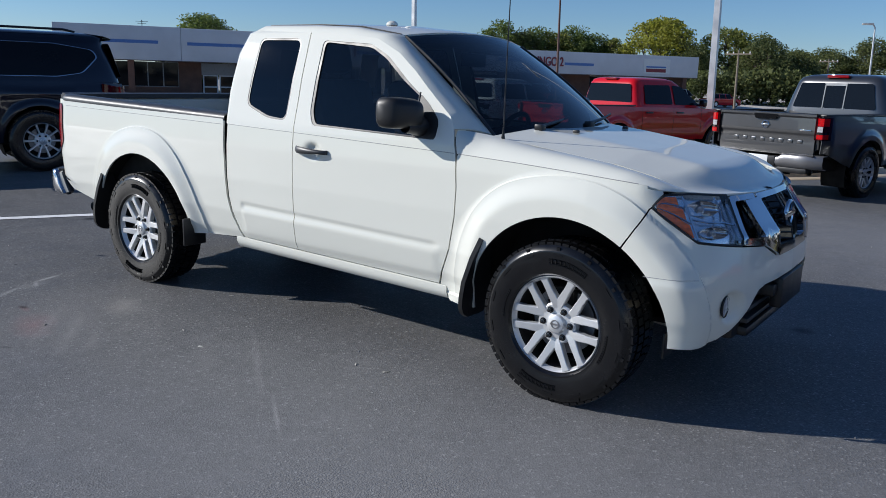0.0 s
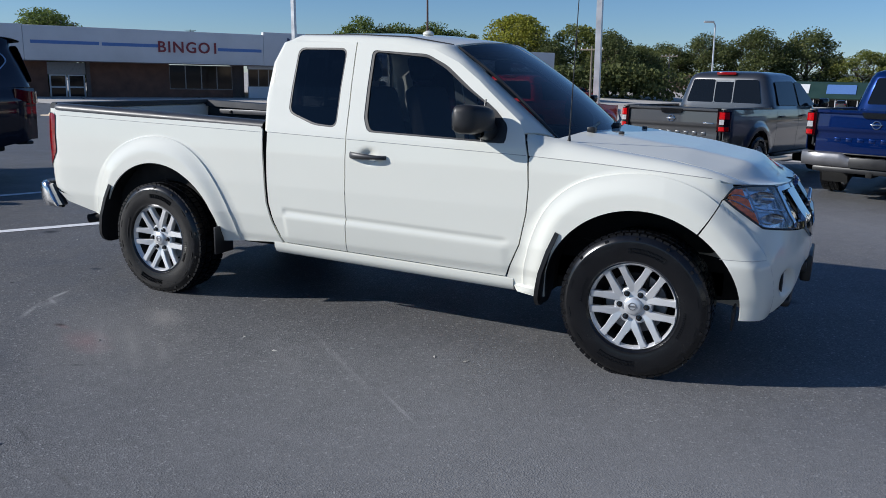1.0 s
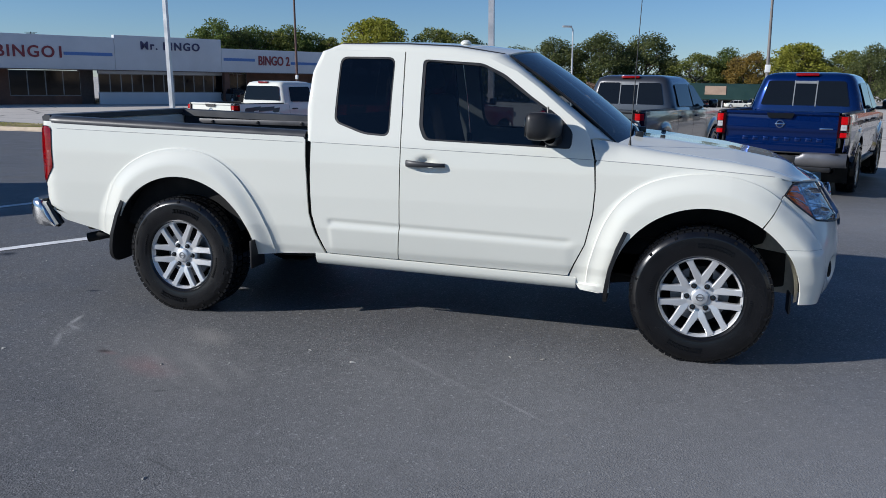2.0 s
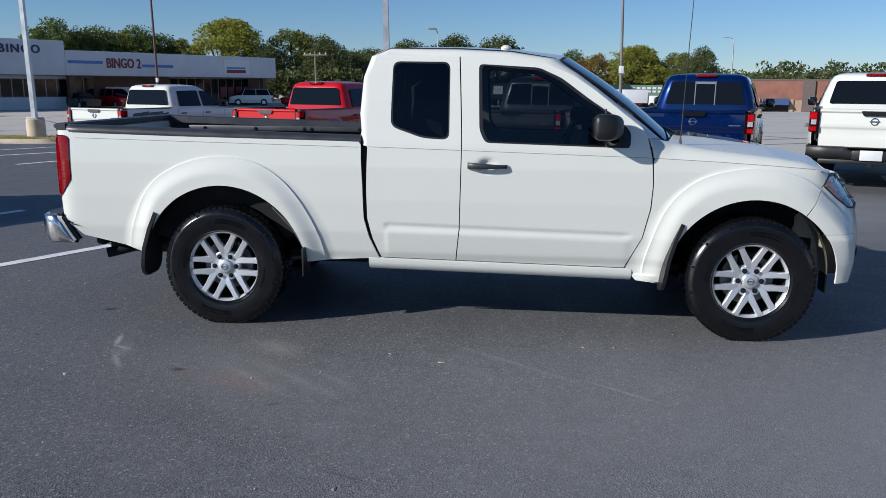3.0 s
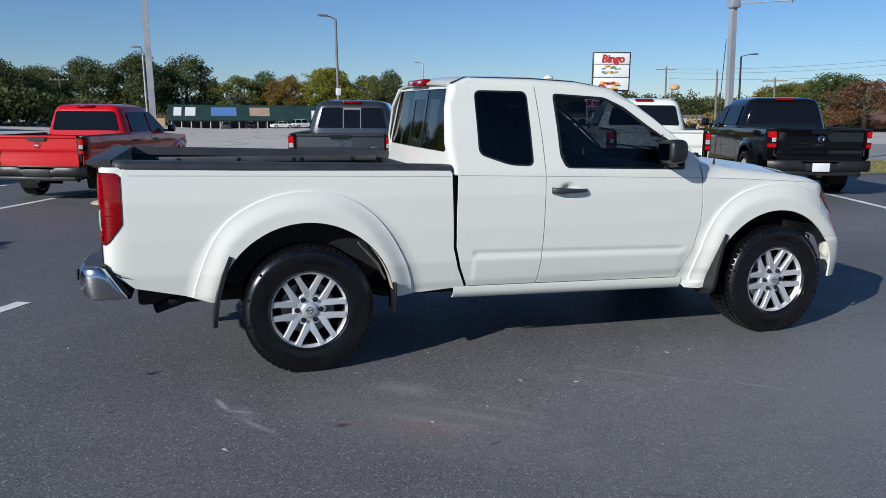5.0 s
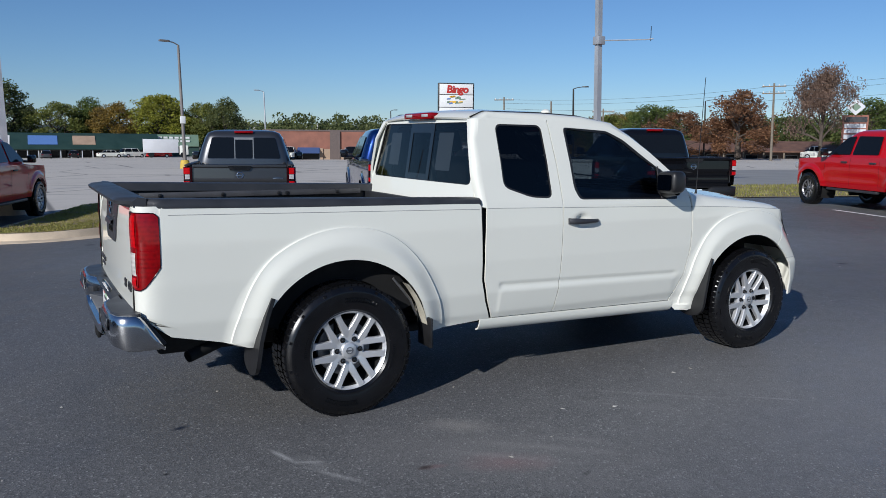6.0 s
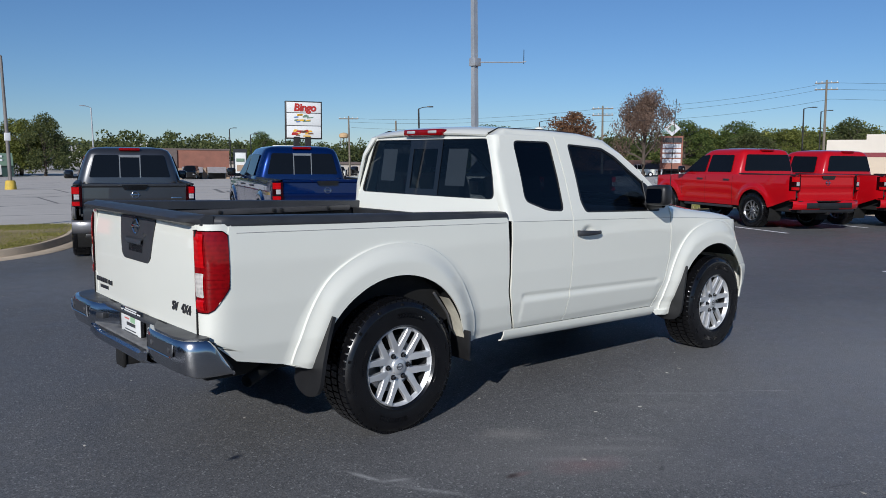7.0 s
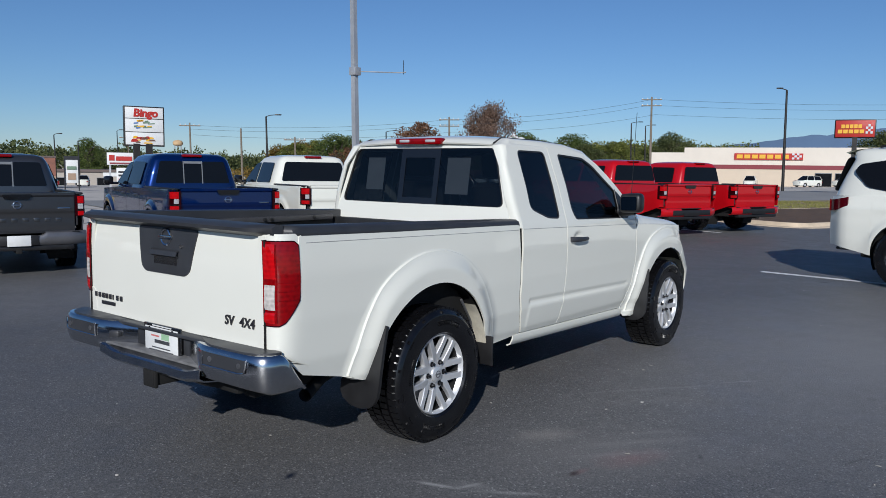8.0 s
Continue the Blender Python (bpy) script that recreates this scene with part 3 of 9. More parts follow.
def build_wheel(parent, cx, side, scale=1.0, rim=None, half=0.785, z0=0.367, style="six"):
    """One wheel: tyre with tread blocks, alloy rim with paired spokes, hub, nuts and brake disc."""
    rim = rim or SILVER
    hub = empty("wheel")
    hub.parent = parent
    hub.location = (cx, side * half, z0)
    R = 0.377 * scale
    o = lambda h: h * side
    tyre = Shape()
    prof = [(0.222 * scale, -0.110), (0.250 * scale, -0.128), (0.300 * scale, -0.134), (0.340 * scale, -0.129), (R - 0.014, -0.112), (R - 0.003, -0.094), (R - 0.009, -0.05),
            (R - 0.009, 0.05), (R - 0.003, 0.094), (R - 0.014, 0.112), (0.340 * scale, 0.129), (0.336 * scale, 0.1305), (0.330 * scale, 0.1305), (0.300 * scale, 0.134), (0.250 * scale, 0.128), (0.244 * scale, 0.1265), (0.236 * scale, 0.1265), (0.222 * scale, 0.110)]
    tyre.lathe([(r, o(h)) for r, h in prof], (0, 0, 0), "y", 72)
    part("tyre", tyre, RUBBER, hub, smooth=35)
    tread = Shape()
    for k in range(60):          # shoulder and centre blocks
        a = 2 * math.pi * k / 60
        for h0, h1, sk in ((-0.112, -0.066, 0.02), (-0.055, -0.006, -0.015), (0.006, 0.055, 0.015), (0.066, 0.112, -0.02)):
            m = Matrix.Rotation(-a + sk, 4, "Y")
            t_ = Shape().box(R - 0.014, R + (0.001 if abs(h0 + h1) < 0.1 else -0.002), o(h0), o(h1), -0.0155, 0.0155)
            tread.join(t_.moved(m))
    tagged(part("tread", tread, RUBBER, hub, smooth=35), kind="stuff")
    mk = Shape()
    for base_a in (78, 258):     # raised moulded marks on the sidewall
        for k in range(9):
            a = radians(base_a + (k - 4) * 4.2)
            m = Matrix.Rotation(-a, 4, "Y")
            wd = (0.007, 0.006, 0.008, 0.0065)[k % 4]
            mk.join(Shape().box(0.281 * scale, 0.286 * scale, o(0.1315), o(0.1372), -wd, wd, 0.002).moved(m))
            mk.join(Shape().box(0.298 * scale, 0.303 * scale, o(0.1315), o(0.1372), -wd, wd, 0.002).moved(m))
            mk.join(Shape().box(0.281 * scale, 0.303 * scale, o(0.1315), o(0.1372), -wd, -wd + 0.006, 0.002).moved(m))
    for base_a in (168, 348):
        for k in range(12):
            m = Matrix.Rotation(-radians(base_a + (k - 6) * 2.6), 4, "Y")
            mk.join(Shape().box(0.254 * scale, 0.266 * scale, o(0.127), o(0.1345), -0.0035, 0.0035).moved(m))
    for k in range(14):
        m = Matrix.Rotation(-radians(k * 25.7 + 12), 4, "Y")
        mk.join(Shape().box(0.318 * scale, 0.325 * scale, o(0.128), o(0.1345), -0.024, 0.024).moved(m))
        mk.join(Shape().box(0.325 * scale, 0.356 * scale, o(0.112), o(0.1275), -0.008, 0.008).moved(m))
    tagged(part("sidewall_moulding", mk, RUBBER, hub), kind="stuff")
    r0 = 0.2235 * scale
    lip = Shape().lathe([(r0 - 0.004, o(0.118)), (r0, o(0.112)), (r0 - 0.008, o(0.104)), (r0 - 0.016, o(0.088))], (0, 0, 0), "y", 64)
    part("rim", lip, rim, hub)
    # inner barrel is coloured near-black to put shade between the spokes
    barrel = Shape().lathe([(r0 - 0.016, o(0.088)), (r0 - 0.024, o(0.0)), (r0 - 0.022, o(-0.10)), (r0, o(-0.112))], (0, 0, 0), "y", 48)
    part("barrel", barrel, UNDER, hub, "inner rim barrel coloured dark for shade")
    sp = Shape()
    if style == "six":
        for k in range(6):
            a = 60 * k
            m = Matrix.Rotation(-radians(a), 4, "Y")
            for q in (-1, 1):
                # one bar of a pair: narrow at the hub, splayed at the rim
                st = []
                for r, off, wd, h in ((0.066, 0.034, 0.0165, 0.090), (0.095, 0.0390, 0.0205, 0.096), (0.120, 0.0395, 0.0195, 0.100), (0.16, 0.0398, 0.0165, 0.105), (0.195, 0.041, 0.0170, 0.109), (0.2125, 0.042, 0.0215, 0.110)):
                    zc = q * off
                    st.append([(r * scale, o(h - 0.030), zc - wd), (r * scale, o(h - 0.004), zc - wd), (r * scale, o(h), zc - wd * 0.80), (r * scale, o(h), zc + wd * 0.80), (r * scale, o(h - 0.004), zc + wd), (r * scale, o(h - 0.030), zc + wd)])
                sp.join(Shape().grid(st).moved(m))
    else:
        for k in range(10):
            m = Matrix.Rotation(-radians(36 * k), 4, "Y")
            st = []
            for r, wd, h in ((0.045, 0.018, 0.09), (0.13, 0.012, 0.10), (0.2115, 0.018, 0.108)):
                st.append([(r * scale, o(h - 0.03), -wd), (r * scale, o(h), -wd * 0.6), (r * scale, o(h), wd * 0.6), (r * scale, o(h - 0.03), wd)])
            sp.join(Shape().grid(st).moved(m))
    part("spokes", sp, rim, hub, smooth=30)
    cap = Shape().lathe([(0.098 * scale, o(0.055)), (0.096 * scale, o(0.084)), (0.088 * scale, o(0.0905)), (0.060 * scale, o(0.0895)), (0.047, o(0.092)), (0.044, o(0.101)), (0.038, o(0.105)), (0.001, o(0.107))], (0, 0, 0), "y", 36)
    part("hub_cap", cap, rim, hub)
    ringlet = Shape().lathe([(0.020, o(0.1068)), (0.020, o(0.109)), (0.016, o(0.109)), (0.016, o(0.1068))], (0, 0, 0), "y", 24)
    ringlet.box(-0.022, 0.022, o(0.1068), o(0.1095), -0.004, 0.004)
    part("badge", ringlet, STEEL, hub)
    for k in range(6):
        a = radians(60 * k)
        c = (0.068 * math.cos(a) * scale, 0, 0.068 * math.sin(a) * scale)
        part("lug_nut", Shape().lathe([(0.0155, o(0.075)), (0.0155, o(0.0925)), (0.0095, o(0.0935)), (0.0095, o(0.108)), (0.001, o(0.110))], c, "y", 12), GLOSSBLACK, hub)
    disc = Shape().lathe([(0.001, o(0.02)), (0.155 * scale, o(0.02)), (0.155 * scale, o(-0.01)), (0.001, o(-0.01))], (0, 0, 0), "y", 40)
    part("brake_disc", disc, STEEL, hub)
    part("caliper", Shape().box(-0.06, 0.06, o(-0.03), o(0.045), 0.09 * scale, 0.165 * scale, 0.012), UNDER, hub)
    inner = Shape().lathe([(0.001, o(-0.06)), (r0 - 0.01, o(-0.06))], (0, 0, 0), "y", 32)
    part("backing_plate", inner, UNDER, hub)
    return hub


def build_pickup():
    root = empty("pickup_truck")
    tagged(root, "white extended-cab pickup truck with alloy wheels and dark tinted windows", "pickup truck")

    # bed sides, front fenders
    bed = Shape()
    outline = SEAM_BED + [(0.4, 1.163), (-0.111, 1.176), (-0.955, 1.197), (-0.966, 1.188), (-0.972, 1.14), (-0.988, 0.868), (-1.055, 0.838), (-1.16, 0.805),
                          (-1.20, 0.80), (-1.20, 0.66), (-1.05, 0.63), (-0.913, 0.520), (-0.68, 0.478), (-0.536, 0.433)]
    polar(bed, 0.0, 0.365, 0.512, outline, 3.9, 172.6, 170, 16, bed=True)
    both("bed_side", bed, WHITE, root, thick=0.012)
    fen = Shape()
    outline = [(3.470, 0.755), (3.535, 0.846), (3.598, 0.930), (3.5985, 1.026), (3.282, 1.048), (2.941, 1.067), (2.604, 1.0815), (2.613, 0.919), (2.606, 0.781),
               (2.569, 0.604), (2.516, 0.49), (2.482, 0.405), (2.55, 0.328), (2.70, 0.325)]
    polar(fen, 3.2, 0.365, 0.488, outline, 55.0, 184.0, 130, 12)
    # the shoulder between the crease and the bonnet
    up_x, up_y, up_z = [2.575, 2.70, 2.94, 3.32, 3.50, 3.69], [0.805, 0.722, 0.700, 0.692, 0.683, 0.668], [1.195, 1.172, 1.135, 1.088, 1.052, 0.999]
    rows = []
    for i in range(41):
        u = i / 40
        x0 = 2.604 + (3.70 - 2.604) * u
        a = Vector(skin(x0, belt(x0)))
        xu = 2.575 + (3.69 - 2.575) * u
        b = Vector((xu, -float(np.interp(xu, up_x, up_y)), float(np.interp(xu, up_x, up_z))))
        row = []
        for j in range(9):
            v = j / 8
            p = a.lerp(b, v)
            k = math.sin(math.pi * v) * 0.020
            e = float(smoothstep(0.78, 1.0, u))
            q = Vector(skin(3.70 + (s_at_y(0.668, 1.0) - 3.70) * v, 1.006 - 0.010 * v, 0.0))
            row.append(tuple(Vector((p.x, p.y - k * 0.8, p.z + k)).lerp(q, e)))
        rows.append(row)
    fen.grid(rows)
    rows = []
    for s in np.linspace(3.598, 3.70, 12):
        e = float(smoothstep(0.78, 1.0, (s - 2.604) / 1.096))
        z0 = float(np.interp(s, [3.598, 3.618, 3.66, 3.70], [0.931, 0.943, 0.976, 0.994]))
        z1 = belt(s) * (1 - e) + 1.006 * e
        rows.append([skin(s, z0 + (z1 - z0) * k / 6) for k in range(7)])
    fen.grid(rows)
    both("front_fender", fen, WHITE, root, thick=0.010)

    # bumper cover, from the arch round to the middle of the nose
    mid_s = 3.3 + NOSE_LEN
    top_line = [(3.474, 0.760), (3.539, 0.848), (3.601, 0.929), (3.618, 0.934), (3.724, 0.853), (3.789, 0.797), (4.034, 0.771), (4.221, 0.756), (4.335, 0.703), (mid_s, 0.703)]
    low_line = [(3.690, 0.356), (3.83, 0.360), (3.93, 0.376), (4.00, 0.408), (4.09, 0.490), (4.17, 0.572), (4.23, 0.588), (mid_s, 0.592)]

    def even(line, n):
        p = np.array(line)
        d = np.concatenate([[0], np.cumsum(np.hypot(*np.diff(p, axis=0).T))])
        q = np.linspace(0, d[-1], n)
        return np.interp(q, d, p[:, 0]), np.interp(q, d, p[:, 1])

    def arch_s(z):
        return 3.2 + math.sqrt(max(0.488 ** 2 - (z - 0.365) ** 2, 0.0))

    bum = Shape()
    rows = []
    n_u, n_v = 110, 44
    ts, tz = even(top_line, n_u + 1)
    bs_, bz = even(low_line, n_u + 1)
    for i in range(n_u + 1):
        u = i / n_u
        col = []
        for j in range(n_v + 1):
            v = j / n_v
            s0, z = bs_[i] * (1 - v) + ts[i] * v, bz[i] * (1 - v) + tz[i] * v
            z_left = bz[0] * (1 - v) + tz[0] * v
            s0 += (arch_s(z_left) - (bs_[0] * (1 - v) + ts[0] * v)) * (1 - u) ** 7
            # the ledge under the lamps and the crease along the side
            out = 0.006 * float(smoothstep(0.0, 0.035, 0.655 - z)) * float(1 - smoothstep(3.76, 3.88, s0))
            # hollow round the fog lamp
            dy = s0 - 3.975
            d = math.hypot(dy / 0.10, (z - 0.520) / 0.080)
            out -= 0.026 * float(1 - smoothstep(0.50, 1.0, d)) * float(smoothstep(-0.09, 0.0, dy))
            col.append(skin(s0, z, out))
        rows.append(col)
    bum.grid(rows)
    whole = Shape().join(bum).join(bum.flip_y())
    bumper = part("front_bumper", whole, WHITE, root, thick=0.012)
    intake = Shape()
    for y0, y1, z0, z1, x0, x1 in ((-0.47, 0.47, 0.330, 0.60, 3.62, 3.86), (-0.40, 0.40, 0.335, 0.385, 3.70, 3.905)):
        intake.box(x0, x1, y0, y1, z0, z1, 0.02)
    part("lower_intake", intake, BLACKTRIM, bumper)
    lip = Shape()
    for zz in (0.40, 0.455, 0.51):
        lip.box(3.80, 3.90, -0.40, 0.40, zz, zz + 0.022, 0.006)
    part("intake_slats", lip, GREYTRIM, bumper)
    bracket = Shape().box(3.93, 3.985, -0.19, 0.19, 0.44, 0.585, 0.012)
    bracket.box(3.80, 3.96, -0.24, 0.24, 0.50, 0.560, 0.012)
    part("plate_bracket", bracket, BLACKTRIM, bumper)
    for sd in (1, -1):
        p = skin(3.950, 0.525, -0.012)
        fog = Shape().lathe([(0.046, 0.004), (0.049, 0.001), (0.044, -0.004), (0.036, -0.012), (0.001, -0.018)], (0, 0, 0), "x", 28)
        m = Matrix.Translation((p[0], p[1] * sd, p[2])) @ Matrix.Rotation(radians(2 * sd), 4, "Z")
        f = part("fog_lamp", fog.moved(m), BLACKTRIM, bumper)
        gl = Shape().lathe([(0.042, 0.0), (0.030, 0.004), (0.001, 0.006)], (0, 0, 0), "x", 28)
        part("lens", gl.moved(m), WHITELENS, f, "clear fog lamp glass")

    # bonnet
    hood = Shape()
    hx = [2.62, 2.72, 3.0, 3.35, 3.60, 3.75, 3.86]
    hz = [1.195, 1.205, 1.178, 1.132, 1.085, 1.040, 0.985]
    ez = [1.168, 1.165, 1.128, 1.084, 1.030, 1.000, 0.965]
    rows = []
    for i in range(61):
        u = i / 60
        row = []
        for j in range(57):
            v = -1 + 2 * j / 56
            f = abs(v)
            zf = float(np.interp(f, [0, 0.35, 0.73, 0.9, 1.0], [0.966, 0.970, 0.981, 0.990, 0.997]))
            tip = skin(s_at_y(f * 0.668, zf), zf)[0] - 0.004
            back = 2.70 + 0.13 * (1 - f * f)
            x = back + (tip - back) * u
            half = float(np.interp(x, [2.70, 2.94, 3.32, 3.50, 3.70, 3.87], [0.715, 0.693, 0.685, 0.676, 0.668, 0.668]))
            y = v * half
            ra = 0.62 - 0.10 * u
            prof = float(np.interp(f, [0, ra * 0.9, ra, ra + 0.10, 1.0], [0.93, 0.97, 1.0, 0.74, 0.0]))
            z = float(np.interp(x, hx, ez)) + (float(np.interp(x, hx, hz)) - float(np.interp(x, hx, ez))) * prof
            e = float(smoothstep(0.80, 1.0, u)) ** 1.6
            z = z * (1 - e) + zf * e
            row.append((x, y, z))
        rows.append(row)
    for _ in range(2):   # ease the ridges
        rows = [[r if i in (0, 60) or j in (0, 56) else (r[0], r[1], (rows[i][j - 1][2] + rows[i][j + 1][2] + 2 * r[2]) / 4) for j, r in enumerate(rw)] for i, rw in enumerate(rows)]
    hood.grid(rows)
    part("bonnet", hood, WHITE, root, thick=0.010, smooth=60)
    for sd in (-1, 1):
        part("washer_jet", Shape().box(2.93, 2.96, sd * 0.30 - 0.012, sd * 0.30 + 0.012, 1.178, 1.196, 0.005), BLACKTRIM, root)

    # doors: lower skin, window frame, pane, seals, handle
    def door(name, left, right, top, win, c, pane, label):
        sh = Shape()
        rows = []
        for i in range(49):
            u = i / 48
            col = []
            for j in range(61):
                v = j / 60
                x = left(0.8) + (right(0.8) - left(0.8)) * u
                for _ in range(4):
                    z = (0.437 - 0.0185 * (x - 0.97)) * (1 - v) + belt(x) * v
                    x = left(z) + 0.003 + (right(z) - left(z) - 0.006) * u
                cup = math.hypot((x - 1.633) / 0.062, (z - 1.020) / 0.055)
                dent = -0.024 * float(1 - smoothstep(0.35, 1.0, cup)) if pane is GLASS else 0.0
                col.append(skin(x, z, dent))
            rows.append(col)
        sh.grid(rows)
        rows = []
        frame_line = [(x, z + 0.0) for x, z in top]
        ring(sh, win, frame_line, c, 150, 8, lambda x, z: skin(x, z, 0.0 if z > belt(x) + 0.02 else -0.0))
        d = both(name, sh, WHITE, root, label, thick=0.012)
        return d

    back_top = [(SEAM_BACK(1.12), belt(0.905))] + [q for q in DOOR_TOP if 0.0 < q[0] < 1.04 and q[1] > 1.2] + [(1.447, 1.660), (1.467, 1.316), (1.474, belt(1.474))]
    front_top = [(1.480, belt(1.48)), (1.474, 1.316), (1.454, 1.660)] + [q for q in DOOR_TOP if q[0] > 1.5 and q[1] > 1.1] + [(2.594, belt(2.594))]
    door("rear_door", SEAM_BACK, SEAM_MID, back_top, REAR_WIN, (1.23, 1.42), DARKGLASS, "short rear-hinged white door")
    door("front_door", SEAM_MID, SEAM_FRONT, front_top, FRONT_WIN, (1.95, 1.36), GLASS, "white front door with a dark handle")
    for sd in (1, -1):
        mir = (lambda q: q) if sd == 1 else (lambda q: q.flip_y())
        put_in = lambda d: (lambda x, z: skin(x, z, d))
        part("rear_side_window", mir(fan(Shape(), REAR_WIN, (1.23, 1.40), put=put_in(-0.006))), DARKGLASS, root, "dark tinted pane")
        seal = ring(Shape(), shrink(REAR_WIN, 0.012), REAR_WIN, (1.23, 1.40), put=put_in(-0.002), rows=2)
        part("window_seal", mir(seal), BLACKTRIM, root, thick=0.008)
        pane_poly = rounded([(1.566, 1.617), (1.926, 1.597), (2.061, 1.537), (2.229, 1.414), (2.326, 1.349), (2.326, 1.136), (1.616, 1.156), (1.580, 1.230)], 0.02)
        part("front_side_window", mir(fan(Shape(), pane_poly, (1.93, 1.36), put=put_in(-0.010))), GLASS, root, "tinted pane")
        seal = ring(Shape(), shrink(FRONT_WIN, 0.020), FRONT_WIN, (1.95, 1.36), put=put_in(-0.003), rows=2)
        part("window_seal", mir(seal), BLACKTRIM, root, thick=0.008)
        sail = rounded([(2.330, 1.352), (2.397, 1.303), (2.465, 1.228), (2.462, 1.138), (2.330, 1.138)], 0.012)
        part("mirror_sail", mir(fan(Shape(), sail, (2.39, 1.22), put=put_in(0.001))), BLACKTRIM, root, thick=0.010)
        part("window_divider", mir(Shape().tube([skin(2.322, 1.36, -0.004), skin(2.324, 1.25, -0.004), skin(2.328, 1.14, -0.004)], 0.007, 8)), BLACKTRIM, root)
        # handle
        hs = []
        for i in range(13):
            u = i / 12
            x = 1.515 + 0.235 * u
            lift = 0.030 * math.sin(math.pi * min(max(u, 0.0), 1.0)) ** 0.5 + 0.006
            hgt = 0.016 + 0.004 * math.cos(math.pi * u)
            p = skin(x, 1.022 - 0.004 * u)
            hs.append([(p[0], p[1] - lift + 0.012 * math.cos(a), p[2] + hgt * math.sin(a)) for a in [2 * math.pi * k / 10 for k in range(11)]])
        hd = Shape().grid(hs).put(hs[0][:-1], [tuple(range(10))]).put(hs[-1][:-1], [tuple(range(10))])
        part("door_handle", mir(hd), GREYTRIM, root, "dark grey door handle")
        # rocker under the doors
        rk = Shape().grid([[skin(x, z, o_) if True else None for z, o_ in ((0.433 - 0.019 * (x - 0.97), -0.010), (0.428 - 0.019 * (x - 0.97), 0.002), (0.40 - 0.019 * (x - 0.97), 0.008), (0.365 - 0.018 * (x - 0.97), -0.004), (0.352 - 0.018 * (x - 0.97), -0.03))]
                           for x in np.linspace(0.90, 2.52, 30)])
        part("rocker_panel", mir(rk), WHITE, root, thick=0.01)
        # pillar strips: behind the rear door, over the doors, along the windshield
        rail = [(0.912, 1.125), (0.902, 1.314), (0.910, 1.547), (0.939, 1.655), (1.035, 1.673), (1.447, 1.660), (1.755, 1.648), (1.961, 1.625)]
        rims = [(0.872, -0.790, 1.125), (0.848, -0.745, 1.314), (0.862, -0.685, 1.520), (0.905, -0.600, 1.655), (1.02, -0.590, 1.706), (1.447, -0.590, 1.706), (1.755, -0.590, 1.692), (2.045, -0.588, 1.648)]
        rail += [(2.130, 1.552), (2.264, 1.462), (2.432, 1.330), (2.533, 1.254), (2.566, 1.195)]
        rims += [(2.175, -0.601, 1.553), (2.300, -0.615, 1.460), (2.455, -0.634, 1.343), (2.575, -0.648, 1.252), (2.69, -0.664, 1.168)]
        rr, ri = [], []
        for i in range(len(rail) - 1):
            for k in range(6):
                u = k / 6
                rr.append((rail[i][0] * (1 - u) + rail[i + 1][0] * u, rail[i][1] * (1 - u) + rail[i + 1][1] * u))
                ri.append(Vector(rims[i]).lerp(Vector(rims[i + 1]), u))
        rr.append(rail[-1]); ri.append(Vector(rims[-1]))
        strip = []
        for (x, z), q in zip(rr, ri):
            a = Vector(skin(x, z))
            row = []
            for j in range(9):
                v = j / 8
                p = a.lerp(q, v)
                n_ = Vector((0, -0.75, 0.66)) if x > 1.0 else Vector((-0.6, -0.7, 0.3))
                row.append(tuple(p + n_.normalized() * (0.020 * math.sin(math.pi * v) if z > 1.2 else 0.020 * math.sin(math.pi * v))))
            strip.append(row)
        part("cab_pillar", mir(Shape().grid(strip)), WHITE, root, thick=0.012)
        # near-black sheets behind the door and cab gaps stand in for shade
        for f in (SEAM_MID, SEAM_FRONT):
            zs_ = np.linspace(0.42, 1.10, 14)
            gap = Shape().grid([[(f(z) - 0.02, skin(f(z), z, -0.016)[1], z), (f(z) + 0.02, skin(f(z), z, -0.016)[1], z)] for z in zs_])
            part("door_gap_shade", mir(gap), UNDER, root)
        gap = Shape().grid([[(x, skin(0.9, z, -0.035, True)[1], z) for x in (0.80, 1.05)] for z in np.linspace(0.42, 1.12, 10)])
        part("cab_gap_shade", mir(gap), UNDER, root)
        # mirror
        mc = Shape()
        st = []
        for k in range(15):
            u = k / 14
            yy = -(0.880 + 0.162 * u)
            end = 1.0 if u < 0.80 else math.sqrt(max(0.0, 1 - ((u - 0.80) / 0.21) ** 2))
            hh = (0.066 + 0.010 * math.sin(math.pi * (0.2 + 0.6 * u))) * (0.35 + 0.65 * end)
            back, fore = 2.236 + 0.030 * (1 - end), 2.418 - 0.075 * u ** 2 - 0.055 * (1 - end)
            cx, dd, cz = (back + fore) / 2, (fore - back) / 2, 1.258 + 0.006 * u
            ring_ = []
            for a in [2 * math.pi * q / 24 for q in range(25)]:
                ca, sa = math.cos(a), math.sin(a)
                ex = abs(ca) ** (0.80 if ca > 0 else 0.42) * (1 if ca >= 0 else -1)
                ez_ = abs(sa) ** 0.60 * (1 if sa >= 0 else -1)
                ring_.append((cx + ex * dd, yy, cz + ez_ * hh))
            st.append(ring_)
        mc.grid(st).put(st[0][:-1], [tuple(range(24))]).put(st[-1][:-1], [tuple(range(24))])
        mo = part("side_mirror", mir(mc), BLACKTRIM, root, "black side mirror")
